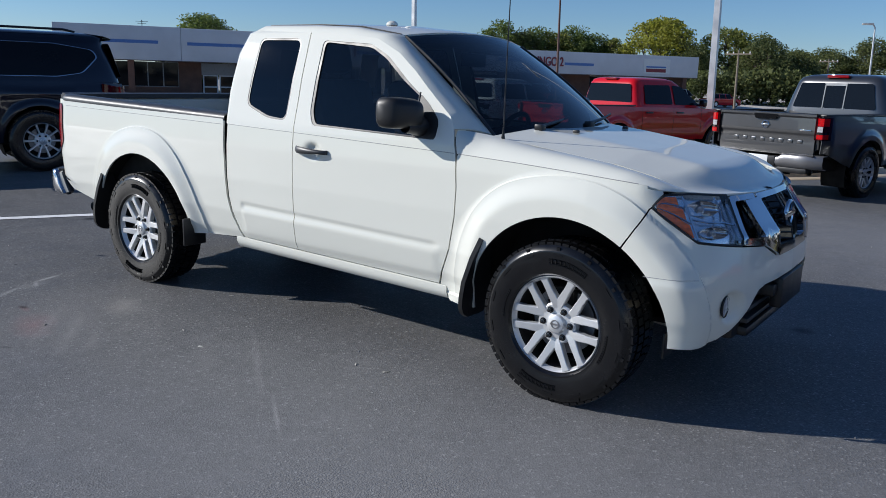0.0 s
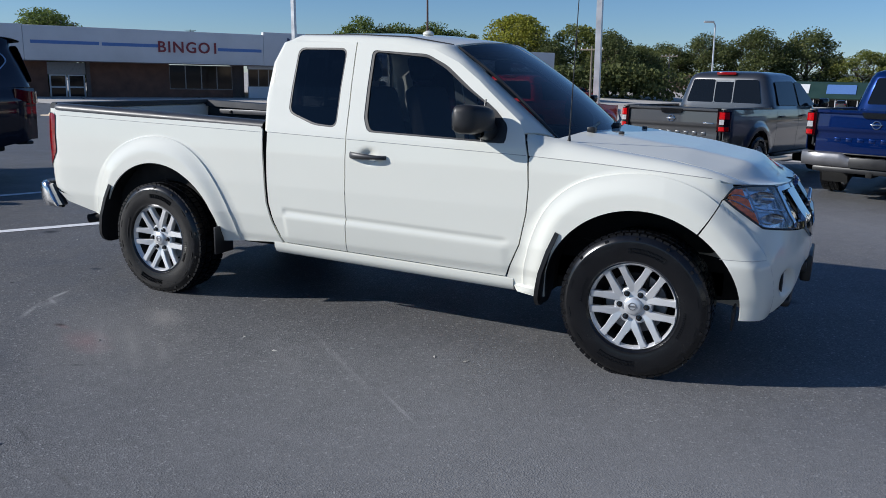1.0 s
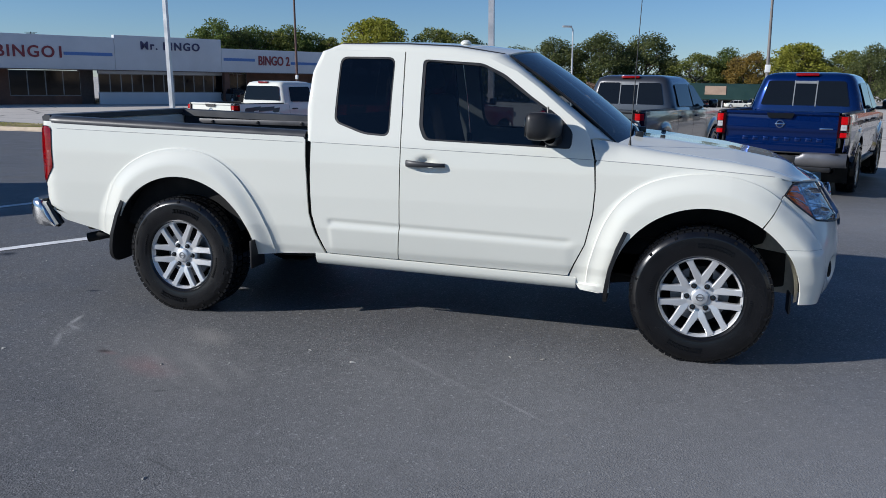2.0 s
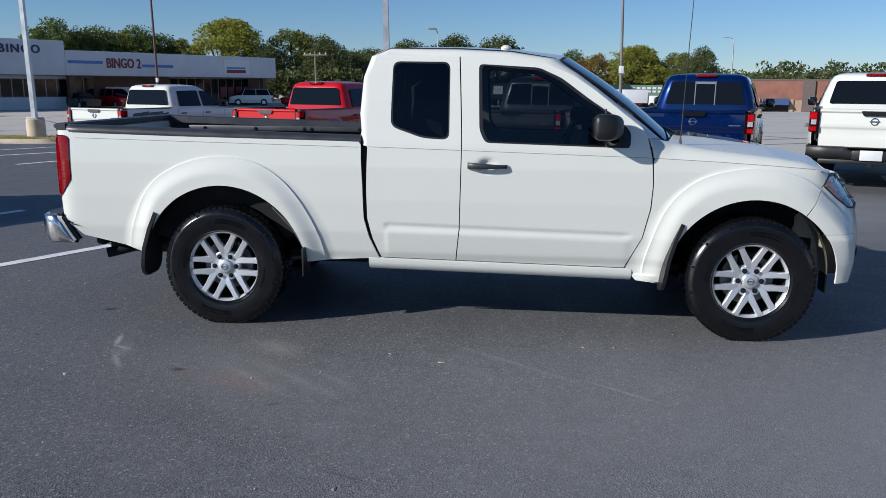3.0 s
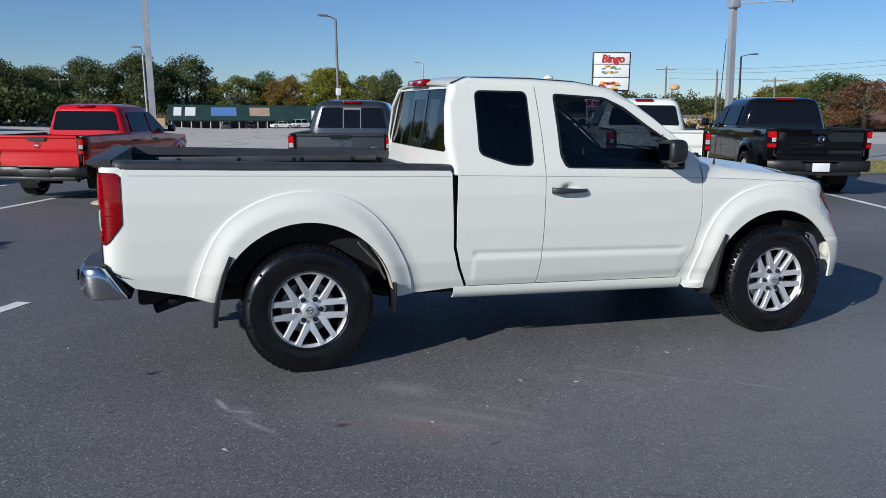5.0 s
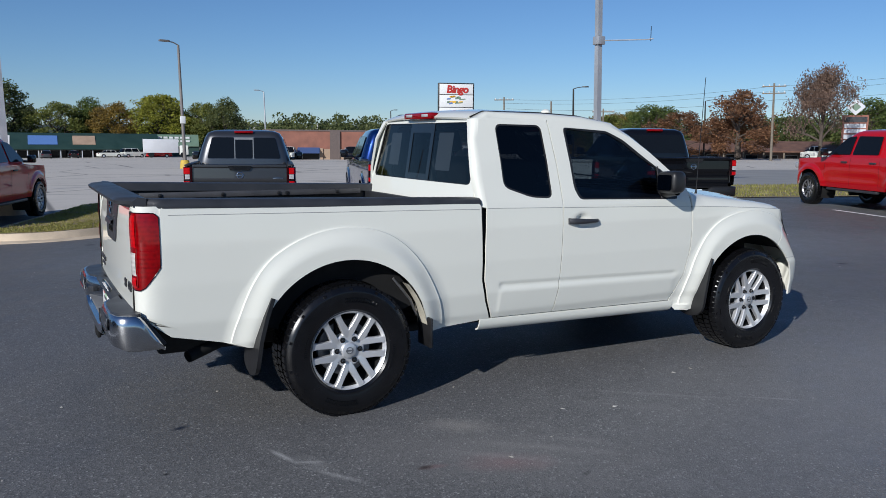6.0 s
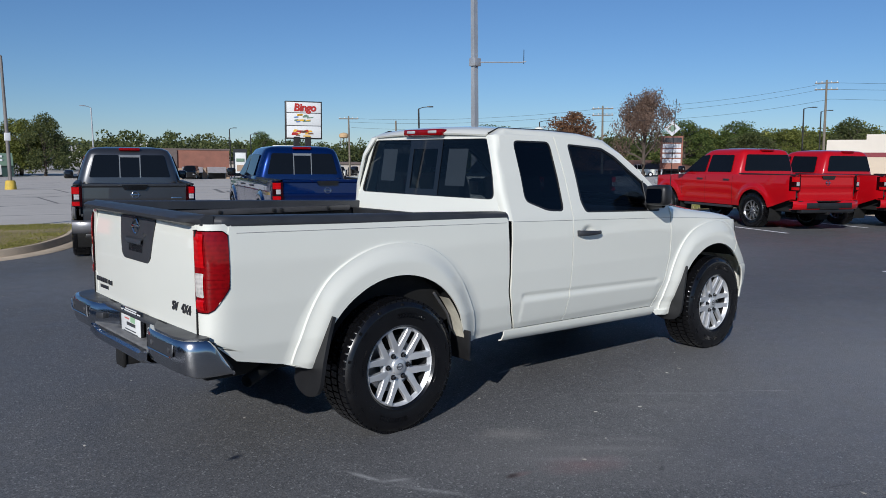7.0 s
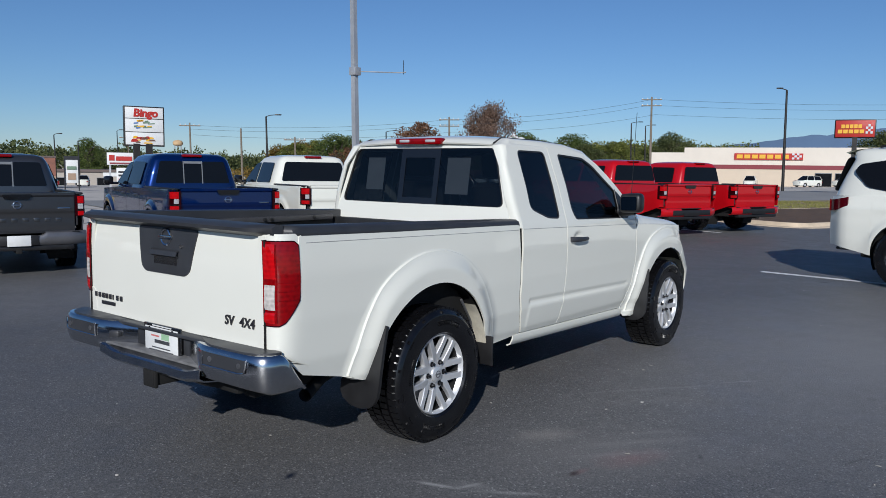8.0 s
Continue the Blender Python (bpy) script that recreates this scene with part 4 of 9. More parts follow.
        foot = Shape().grid([[(2.36 + 0.05 * math.cos(a) * k2, y_, 1.195 + 0.045 * math.sin(a) * k2) for a in [2 * math.pi * q / 16 for q in range(17)]] for y_, k2 in ((-0.825, 1.15), (-0.86, 1.0), (-0.90, 0.8), (-0.95, 0.6))])
        part("mirror_foot", mir(foot), BLACKTRIM, mo)
        gl = Shape().prism(rounded([(-0.888, 1.204), (-1.016, 1.208), (-1.016, 1.312), (-0.888, 1.308)], 0.02), lambda a, b, d: (2.236 - d, a, b), 0.004)
        part("mirror_glass", mir(gl), MIRRORGLASS, mo, "silvered mirror glass")

    # roof, windshield, cowl
    roof = Shape()
    rows = []
    for i in range(41):
        u = i / 40
        row = []
        for j in range(31):
            v = -1 + 2 * j / 30
            x0 = 0.885 + 0.02 * abs(v) ** 3
            x1 = 2.045 + 0.075 * (1 - v * v)
            x = x0 + (x1 - x0) * u
            ze = float(np.interp(x, [0.88, 0.95, 1.02, 1.447, 1.755, 2.045, 2.12], [1.650, 1.690, 1.706, 1.706, 1.692, 1.648, 1.632]))
            zc = float(np.interp(x, [0.88, 0.92, 1.0, 1.2, 1.5, 1.8, 2.05, 2.12], [1.676, 1.704, 1.724, 1.738, 1.737, 1.724, 1.696, 1.684]))
            row.append((x, v * 0.590, ze + (zc - ze) * (1 - abs(v) ** 2.4)))
        rows.append(row)
    roof.grid(rows)
    part("roof", roof, WHITE, root, thick=0.012, smooth=60)
    both("roof_gutter", Shape().tube([(0.93, -0.592, 1.672), (1.02, -0.590, 1.709), (1.447, -0.590, 1.709), (1.755, -0.590, 1.695), (2.03, -0.590, 1.652)], 0.0045, 6), BLACKTRIM, root)
    ws = Shape()
    rows = []
    for i in range(25):
        u = i / 24
        row = []
        for j in range(25):
            v = -1 + 2 * j / 24
            a = Vector((2.060 + 0.072 * (1 - v * v), v * 0.585, 1.640 + 0.038 * (1 - v * v)))
            b = Vector((2.700 + 0.13 * (1 - v * v), v * 0.672, 1.160 + 0.020 * (1 - v * v)))
            p = a.lerp(b, u)
            k = 0.022 * math.sin(math.pi * u)
            row.append((p.x + k * 0.6, p.y, p.z + k * 0.8))
        rows.append(row)
    ws.grid(rows)
    part("windshield", ws, WINDSHIELD, root, "raked windshield glass", smooth=60)
    frit = Shape()
    for i0, i1 in ((0, 2), (22, 24)):
        frit.grid([[(p[0] - 0.004, p[1], p[2] - 0.006) for p in r] for r in rows[i0:i1 + 1]])
    part("windshield_band", frit, GLOSSBLACK, root)
    both("windshield_trim", Shape().tube([rows[k][0] for k in range(25)], 0.009, 6), BLACKTRIM, root)
    cowl = Shape().grid([[(2.70 + 0.13 * (1 - v * v) + d, v * 0.70, 1.150 + 0.02 * (1 - v * v) + h) for d, h in ((-0.06, 0.0), (-0.01, 0.012), (0.03, 0.0), (0.06, -0.03))] for v in np.linspace(-1, 1, 25)])
    part("cowl", cowl, BLACKTRIM, root)
    for y0, y1 in ((-0.45, 0.12), (0.10, 0.62)):
        wp = Shape().tube([(2.80, y0 + 0.02, 1.205), (2.775, (y0 + y1) / 2, 1.228), (2.70, y1, 1.245)], [0.010, 0.008, 0.005], 6)
        wp.box(2.79, 2.835, y0 - 0.01, y0 + 0.04, 1.185, 1.222, 0.008)
        part("wiper", wp, BLACKTRIM, root)
    fin = Shape().tube([(2.774, -0.719, 1.160), (2.775, -0.720, 1.20), (2.783, -0.728, 1.58), (2.793, -0.737, 1.985)], [0.010, 0.0035, 0.0028, 0.0022], 6)
    part("aerial", fin, BLACKTRIM, root, "thin black whip aerial")
    dome = Shape().lathe([(0.035, 0.0), (0.032, 0.012), (0.018, 0.022), (0.001, 0.025)], (1.72, -0.30, 1.722), "z", 18)
    part("roof_antenna", dome, WHITE, root)

    # cab back with its window
    def backp(y, z, d=0.0):
        return (0.842 + 0.070 * float(np.clip((z - 1.2) / 0.46, -0.3, 1.2)) ** 1.0 - d + 0.012 * (y / 0.7) ** 2, y, z)
    win = rounded([(-0.728, 1.256), (-0.622, 1.640), (0.622, 1.640), (0.728, 1.256)], 0.05)
    outl = [(-0.795, 0.75), (-0.790, 1.125), (-0.745, 1.314), (-0.685, 1.520), (-0.600, 1.655), (-0.45, 1.668), (0.45, 1.668), (0.600, 1.655), (0.685, 1.520), (0.745, 1.314), (0.790, 1.125), (0.795, 0.75)]
    bk = ring(Shape(), win, outl, (0.0, 1.44), 160, 8, backp)
    part("cab_back", bk, WHITE, root, thick=0.012)
    for y0, y1, nm in ((-0.722, -0.155, "rear_glass"), (-0.140, 0.140, "sliding_glass"), (0.155, 0.722, "rear_glass")):
        zt, zb = 1.636, 1.260
        def edge(y, z):
            lim = 0.724 - (z - 1.258) * 0.280
            return max(-lim, min(lim, y))
        g_ = Shape().grid([[backp(edge(y0 + (y1 - y0) * k / 10, z), z, -0.008) for k in range(11)] for z in np.linspace(zb, zt, 9)])
        part(nm, g_, REARGLASS, root, "dark tinted rear pane")
    fr = ring(Shape(), shrink(win, 0.014), win, (0.0, 1.44), 120, 2, lambda y, z: backp(y, z, -0.003))
    part("window_seal", fr, BLACKTRIM, root, thick=0.008)
    for y0, y1, z0, z1 in ((-0.175, -0.132, 1.255, 1.635), (0.132, 0.175, 1.255, 1.635), (-0.15, 0.15, 1.575, 1.635), (-0.15, 0.15, 1.255, 1.300)):
        fm = Shape().grid([[backp(y, z, -0.004) for y in np.linspace(y0, y1, 4)] for z in np.linspace(z0, z1, 5)])
        part("slider_frame", fm, GLOSSBLACK, root, thick=0.004)
    for yc, hw, z0 in ((-0.33, 0.095, 1.330), (0.42, 0.085, 1.345)):
        st = Shape().grid([[backp(y, z, -0.013) for y in (yc - hw, yc + hw)] for z in (z0, 1.45, 1.575)])
        part("window_sticker", st, PAPER, root, "pale paper sheet behind the glass")
    chm = Shape().box(0.862, 0.925, -0.205, 0.205, 1.664, 1.708, 0.012)
    hi = part("high_brake_lamp", chm, REDLENS, root, "red high-mounted brake lamp")
    for y0 in (-0.16, 0.07):
        part("cargo_lamp", Shape().box(0.858, 0.885, y0, y0 + 0.09, 1.678, 1.698, 0.005), WHITELENS, hi)

    # cabin: seats, dash, wheel, headliner
    inside = Shape().box(0.93, 2.62, -0.74, 0.74, 0.45, 0.60, 0.03)
    part("cabin_floor", inside, UNDER, root)
    part("headliner", Shape().grid([[(x, y, 1.685 - 0.05 * abs(y / 0.6) ** 3 - max(0.0, x - 1.8) * 0.12) for y in np.linspace(-0.58, 0.58, 9)] for x in np.linspace(0.93, 2.03, 9)]), GREYTRIM, root, thick=0.01)
    for sd in (-1, 1):
        yc = sd * 0.37
        seat = Shape().box(1.46, 1.98, yc - 0.26, yc + 0.26, 0.70, 0.86, 0.06)
        bs = Shape().box(-0.06, 0.07, -0.25, 0.25, 0.0, 0.62, 0.055).moved(pose(1.50, yc, 0.80, 0, -14, 0))
        hr = Shape().box(-0.045, 0.045, -0.13, 0.13, 0.66, 0.84, 0.04).moved(pose(1.50, yc, 0.80, 0, -14, 0))
        so = part("seat", seat, SEATCLOTH, root, "dark cloth front seat")
        part("seat_back", bs, SEATCLOTH, so)
        part("head_rest", hr, SEATCLOTH, so)
    part("rear_bulkhead", Shape().box(0.885, 0.93, -0.72, 0.72, 0.5, 1.24, 0.02), SEATCLOTH, root)
    dash = Shape().grid([[(x, y, z) for y in np.linspace(-0.70, 0.70, 9)] for x, z in ((2.70, 1.13), (2.50, 1.15), (2.35, 1.12), (2.28, 1.05), (2.30, 0.80), (2.45, 0.60))])
    part("dashboard", dash, BLACKTRIM, root, thick=0.02)
    sw = Shape().lathe([(0.185 + 0.016 * math.cos(a), 0.016 * math.sin(a)) for a in [2 * math.pi * k / 10 for k in range(11)]], (0, 0, 0), "x", 32)
    sw.box(-0.02, 0.02, -0.17, 0.17, -0.03, 0.03, 0.01).box(-0.02, 0.05, -0.06, 0.06, -0.06, 0.06, 0.015)
    part("steering_wheel", sw.moved(pose(2.14, 0.37, 1.06, 0, 25, 0)), BLACKTRIM, root)
    part("inside_mirror", Shape().box(2.085, 2.105, -0.12, 0.12, 1.50, 1.575, 0.01), BLACKTRIM, root)

    # bed: liner, caps, rails
    lin = Shape()
    for sd in (-1, 1):
        lin.grid([[(x, sd * y, z) for y, z in ((0.755, 1.19 - 0.023 * (x + 1)), (0.745, 1.10), (0.735, 0.72))] for x in np.linspace(-1.02, 0.80, 8)])
        for k in range(9):
            x = -0.95 + 0.21 * k
            lin.box(x, x + 0.06, sd * 0.715, sd * 0.745, 0.75, 1.06, 0.008)
        lin.box(-0.42, 0.42, min(sd * 0.52, sd * 0.74), max(sd * 0.52, sd * 0.74), 0.72, 0.93, 0.04)
    lin.grid([[(x, y, 0.72) for y in (-0.74, 0.74)] for x in (-1.03, 0.82)])
    lin.grid([[(0.80, y, z) for y in (-0.75, 0.75)] for z in (0.72, 1.13)])
    lin.box(0.79, 0.838, -0.78, 0.78, 0.72, 1.135, 0.012)
    part("bed_liner", lin, LINER, root, "black bed liner")
    for sd in (-1, 1):
        cap = Shape()
        rows = []
        for x in np.linspace(-1.045, 0.868, 40):
            t0 = 1.197 - 0.0242 * (x + 1.0)
            w = 0.843 if x > -0.97 else 0.843 - 0.10 * ((-0.97 - x) / 0.075) ** 2
            rows.append([(x, sd * yy, z) for yy, z in ((w + 0.004, t0 - 0.010), (w + 0.006, t0 + 0.004), (w - 0.002, t0 + 0.022), (w - 0.022, t0 + 0.034), (0.755, t0 + 0.036), (0.735, t0 + 0.030), (0.730, t0 - 0.02))])
        cap.grid(rows)
        part("bed_rail_cap", cap, GREYTRIM, root, "dark grey plastic rail cap", thick=0.006)
        rl = Shape().box(-0.85, 0.74, min(sd * 0.70, sd * 0.728), max(sd * 0.70, sd * 0.728), 1.118, 1.158, 0.006)
        ro = part("cargo_rail", rl, RAILMETAL, root, "dull dark cargo tie-down rail")
        for x in (-0.72, -0.30, 0.10, 0.16, 0.55):
            part("rail_bolt", Shape().box(x - 0.012, x + 0.012, min(sd * 0.690, sd * 0.705), max(sd * 0.690, sd * 0.705), 1.128, 1.150, 0.004), BLACKTRIM, ro)

    # tailgate
    def tgp(y, z, d=0.0):
        return (-1.088 - 0.012 * (1 - (y / 0.76) ** 2) + 0.035 * max(0.0, (z - 0.95) / 0.25) ** 2 * 0.5 - d - 0.006 * float(smoothstep(0.70, 0.66, z)), y, z)
    tg = Shape().grid([[tgp(y, z) for y in np.linspace(-0.752, 0.752, 41)] for z in np.linspace(0.640, 1.198, 25)])
    for sd in (-1, 1):
        tg.grid([[(x, sd * 0.752, z) for x in (-1.088, -1.03)] for z in np.linspace(0.640, 1.198, 6)])
    tg.grid([[(-1.03, y, z) for y in (-0.752, 0.752)] for z in (0.65, 1.19)])
    tail = part("tailgate", tg, WHITE, root, "white tailgate with a dark centre panel")
    # solid dark strips take the place of shaded gaps at the tailgate's sides
    for sd in (-1, 1):
        part("tailgate_gap_shade", Shape().box(-1.0965, -1.070, min(sd * 0.7545, sd * 0.7635), max(sd * 0.7545, sd * 0.7635), 0.655, 1.170), UNDER, tail, "dark strip for the shade in the gap beside the tailgate")
    sp = Shape()
    rows = []
    for y in np.linspace(-0.80, 0.80, 49):
        f = abs(y) / 0.80
        k = float(smoothstep(1.0, 0.86, f))
        x1 = -1.085 - 0.075 * k
        zl = 1.180 + 0.012 * (1 - k)
        rows.append([(-1.02, y, 1.198), (-1.02, y, 1.234), (-1.06, y, 1.240), (x1 + 0.02, y, 1.234), (x1, y, 1.222), (x1 + 0.004, y, 1.206), (-1.085 + 0.004, y, zl), (-1.07, y, zl - 0.002)])
    sp.grid(rows)
    sp.put(rows[0], [tuple(range(8))]).put(rows[-1], [tuple(range(8))])
    part("tailgate_spoiler", sp, GREYTRIM, tail, "dark grey spoiler along the tailgate top")
    app = rounded([(-0.262, 1.182), (0.255, 1.182), (0.215, 0.975), (0.180, 0.950), (-0.165, 0.950), (-0.205, 0.975)], 0.02)
    part("centre_panel", fan(Shape(), app, (0.0, 1.07), put=lambda y, z: tgp(y, z, 0.006)), GREYTRIM, tail, thick=0.008)
    hb = Shape().grid([[tgp(y, z, d) for y in np.linspace(-0.115, 0.115, 7)] for z, d in ((1.075, 0.008), (1.068, 0.022), (1.045, 0.026), (1.038, 0.012))])
    part("tailgate_handle", hb, GREYTRIM, tail, thick=0.006)
    # flat black sheet in place of the shaded slot under the handle
    part("handle_recess_shade", Shape().grid([[tgp(y, z, 0.0075) for y in np.linspace(-0.10, 0.10, 5)] for z in (0.998, 1.036)]), GLOSSBLACK, tail)
    part("lock", Shape().lathe([(0.010, -0.003), (0.010, 0.004), (0.001, 0.005)], tgp(-0.135, 1.095, 0.010), "x", 14), STEEL, tail)
    em = Shape().lathe([(0.046, -0.004), (0.046, -0.010), (0.040, -0.013), (0.034, -0.010), (0.034, -0.004)], tgp(0.0, 1.135, 0.002), "x", 36)
    p = tgp(0.0, 1.135, 0.010)
    em.box(p[0] - 0.006, p[0] + 0.004, -0.056, 0.056, 1.126, 1.144, 0.003)
    part("round_emblem", em, CHROME, tail, "chrome ring emblem")
    for k, w_ in enumerate((0.026, 0.030, 0.034, 0.032, 0.030, 0.010, 0.026, 0.030)):
        y = 0.715 - 0.0385 * k
        p = tgp(y, 0.765, 0.002)
        part("name_bar", Shape().box(p[0] - 0.006, p[0] + 0.002, y - w_ * 0.72, y, 0.757, 0.784, 0.002), INK, tail)
    sm = Shape()
    p = tgp(0.56, 0.735, 0.002)
    sm.box(p[0] - 0.004, p[0] + 0.002, 0.50, 0.64, 0.722, 0.742, 0.002)
    part("dealer_mark", sm, INK, tail)
    face = Matrix(((0, 0, -1, 0), (-1, 0, 0, 0), (0, 1, 0, 0), (0, 0, 0, 1)))
    for tx, y, sz in (("SV", -0.505, 0.064), ("4X4", -0.632, 0.064)):
        p = tgp(y, 0.775, 0.003)
        part("lettering", letters(tx, sz, Matrix.Translation(p) @ face, 0.003, 1.0, shear=0.12, bold=0.001), INK, tail, "dark trim lettering")

    # tail lamps wrap round the corners
    for sd in (1, -1):
        mir = (lambda q: q) if sd == 1 else (lambda q: q.flip_y())
        def lamp(x0, x1, z0f, z1f, d, n=14, m=14, bulge=0.005):
            return Shape().grid([[skin(s, z0f(s) + (z1f(s) - z0f(s)) * j / m, d + bulge * math.sin(math.pi * j / m) ** 0.4, True) for j in range(m + 1)] for s in np.linspace(x0, x1, n + 1)])
        top = lambda s: 1.166 - 0.020 * float(smoothstep(-1.01, -0.974, s)) ** 2
        bot = lambda s: float(np.interp(s, [-1.20, -1.075, -1.045, -0.992, -0.974], [0.782, 0.784, 0.800, 0.872, 0.900]))
        s_end = -0.95 - TAIL_LEN + 0.092
        part("corner_post", mir(Shape().grid([[skin(s, z, -0.004, True) for z in np.linspace(0.76, 1.197, 12)] for s in np.linspace(s_end - 0.03, -0.962, 12)])), WHITE, root, thick=0.006)
        body = part("tail_lamp", mir(lamp(s_end, -0.976, bot, top, 0.0015)), REDLENS, root, "dark red tail lamp")
        s_mid = s_end + 0.072
        part("brake_lens", mir(lamp(s_end + 0.008, s_mid, lambda s: 0.985, lambda s: 1.152, 0.0045, 6, 8)), BRIGHTLENS, body, "bright red brake lens")
        part("reversing_lens", mir(lamp(s_end + 0.010, s_mid - 0.004, lambda s: 0.852, lambda s: 0.978, 0.0045, 6, 8)), CLEARLENS, body, "clear ribbed reversing lens")
        part("lower_lens", mir(lamp(s_end + 0.010, s_mid - 0.004, lambda s: 0.796, lambda s: 0.846, 0.0045, 6, 5)), BRIGHTLENS, body, "bright red lower lens")
        part("lens_ridge", mir(Shape().tube([skin(s_mid + 0.004, z, 0.0065, True) for z in np.linspace(0.80, 1.150, 12)], 0.003, 6)), REDLENS, body)
        for z in (0.90, 0.94, 0.98):
            part("lens_rib", mir(Shape().tube([skin(s, z, 0.0065, True) for s in np.linspace(s_mid + 0.012, -1.000, 8)], 0.0018, 5)), REDLENS, body)
        edge_ = [skin(s, bot(s), 0.003, True) for s in np.linspace(s_end, -0.976, 14)] + [skin(-0.976, z, 0.003, True) for z in np.linspace(0.91, 1.14, 6)] + [skin(s, top(s), 0.003, True) for s in np.linspace(-0.976, s_end, 10)]
        part("lamp_edge", mir(Shape().tube(edge_, 0.0025, 6)), DARKLAMP, body)

    # rear bumper: two chromed ends, a lower step between, plate, hitch
    def bump_end(sd):
        pts = [(-1.125, 0.230), (-1.212, 0.420), (-1.222, 0.470), (-1.222, 0.70), (-1.216, 0.80), (-1.195, 0.858), (-1.15, 0.886), (-1.06, 0.894), (-0.972, 0.892)]
        q, px, py = by_length(pts, 40)
        rows = []
        for k in range(40):
            a, b = px[k], py[k]
            k0, k1 = max(k - 1, 0), min(k + 1, 39)
            n_ = Vector((py[k1] - py[k0], -(px[k1] - px[k0]))).normalized()   # inwards
            n_ = n_ if n_.x * 1.0 + n_.y * -1.0 > 0 else -n_
            hi = float(np.interp(a, [-1.10, -1.075, -0.972], [0.668, 0.655, 0.505]))
            lo = float(np.interp(a, [-1.222, -1.15, -0.972], [0.505, 0.487, 0.487]))
            p = lambda d, z: (a + n_.x * d, sd * (b + n_.y * d), z)
            rows.append([p(0.055, hi + 0.002), p(0.014, hi), p(0.002, hi - 0.012), p(-0.003, hi - 0.30 * (hi - lo)), p(0.0, lo + 0.30 * (hi - lo)), p(0.012, lo + 0.012), p(0.035, lo), p(0.06, lo + 0.004)])
        return Shape().grid(rows)
    bar = empty("rear_bumper")
    bar.parent = root
    bar["label"] = "chromed rear step bumper"
    for sd in (-1, 1):
        e = part("bumper_end", bump_end(sd), BUMPERCHROME, bar, thick=0.008)
        stp = Shape().prism(rounded([(-1.110, 0.300), (-1.180, 0.440), (-1.198, 0.500), (-1.198, 0.720), (-1.178, 0.800), (-1.120, 0.850), (-1.075, 0.860), (-1.075, 0.300)], 0.02), lambda a, b, d: (a, sd * b, 0.645 + d), 0.030)
        part("step_pad", stp, GREYTRIM, e)
        fl = Shape().prism([(-1.09, 0.650), (-1.055, 0.650), (-0.958, 0.512), (-0.985, 0.495)], lambda a, b, d: (a, sd * (0.846 - d), b), 0.03)
        part("bumper_filler", fl, GREYTRIM, e)
        band = Shape().grid([[(-1.2255, sd * y, z) for z in (0.588, 0.646)] for y in np.linspace(0.478, 0.775, 5)])
        part("sensor_band", band, GREYTRIM, e, "dark band with parking sensors", thick=0.004)
        for y in (0.53, 0.74):
            part("parking_sensor", Shape().lathe([(0.013, 0.0), (0.013, -0.004), (0.001, -0.005)], (-1.2260, sd * y, 0.618), "x", 16), STEEL, e)
        bead = [(-1.2285, sd * 0.478, 0.650), (-1.2285, sd * 0.478, 0.584), (-1.2285, sd * 0.74, 0.584), (-1.2275, sd * 0.772, 0.590), (-1.2255, sd * 0.782, 0.615), (-1.2245, sd * 0.784, 0.650)]
        part("band_bead", Shape().tube(bead, 0.004, 6), CHROME, e, "bright bead round the sensor band")
    low = Shape()
    rows = []
    for y in np.linspace(-0.44, 0.44, 23):
        f = float(smoothstep(0.44, 0.30, abs(y)))
        rows.append([(-1.10, y, 0.565), (-1.19, y, 0.560 - 0.02 * f), (-1.222, y, 0.545 - 0.025 * f), (-1.226, y, 0.505 - 0.02 * f), (-1.20, y, 0.485 - 0.02 * f), (-1.10, y, 0.47)])
    low.grid(rows)
    part("lower_step", low, BUMPERCHROME, bar, thick=0.006)
    part("step_tread", Shape().box(-1.205, -1.105, -0.43, 0.43, 0.548, 0.562, 0.004), STEPTREAD, bar)
    part("plate_recess", Shape().box(-1.125, -1.10, -0.44, 0.44, 0.55, 0.675, 0.008), GREYTRIM, bar)
    part("top_strip", Shape().box(-1.165, -1.09, -0.44, 0.44, 0.655, 0.674, 0.008), GREYTRIM, bar)
    pl = part("plate_frame", Shape().box(-1.150, -1.135, -0.185, 0.135, 0.530, 0.695, 0.006), GLOSSBLACK, bar, "black plate frame")
    part("plate", Shape().box(-1.154, -1.149, -0.168, 0.118, 0.548, 0.680, 0.002), PAPER, pl, "white dealer plate")
    for y0, y1, z0, z1, mt in ((-0.120, 0.072, 0.560, 0.566, STEEL), (-0.105, 0.055, 0.574, 0.580, STEEL), (-0.100, 0.030, 0.600, 0.618, STEEL), (-0.010, 0.060, 0.632, 0.640, SIGNINK), (-0.095, -0.030, 0.622, 0.652, LEAFINK)):
        part("plate_bar", Shape().box(-1.1555, -1.153, y0, y1, z0, z1), mt, pl)
    part("frame_bar", Shape().box(-1.1525, -1.149, -0.110, 0.055, 0.6845, 0.690), PAPER, pl)
    for y in (-0.125, 0.075):
        for z in (0.558, 0.672):
            part("plate_screw", Shape().lathe([(0.008, 0.0), (0.007, -0.003), (0.001, -0.004)], (-1.154, y, z), "x", 10), GLOSSBLACK, pl)
    part("plate_lamp", Shape().box(-0.018, 0.022, -0.030, 0.030, -0.018, 0.018, 0.008).moved(pose(-1.188, 0.345, 0.606, 0, 0, 26)), GREYTRIM, bar)
    hit_ = Shape().box(-1.215, -0.9, -0.045, 0.045, 0.395, 0.470, 0.008)
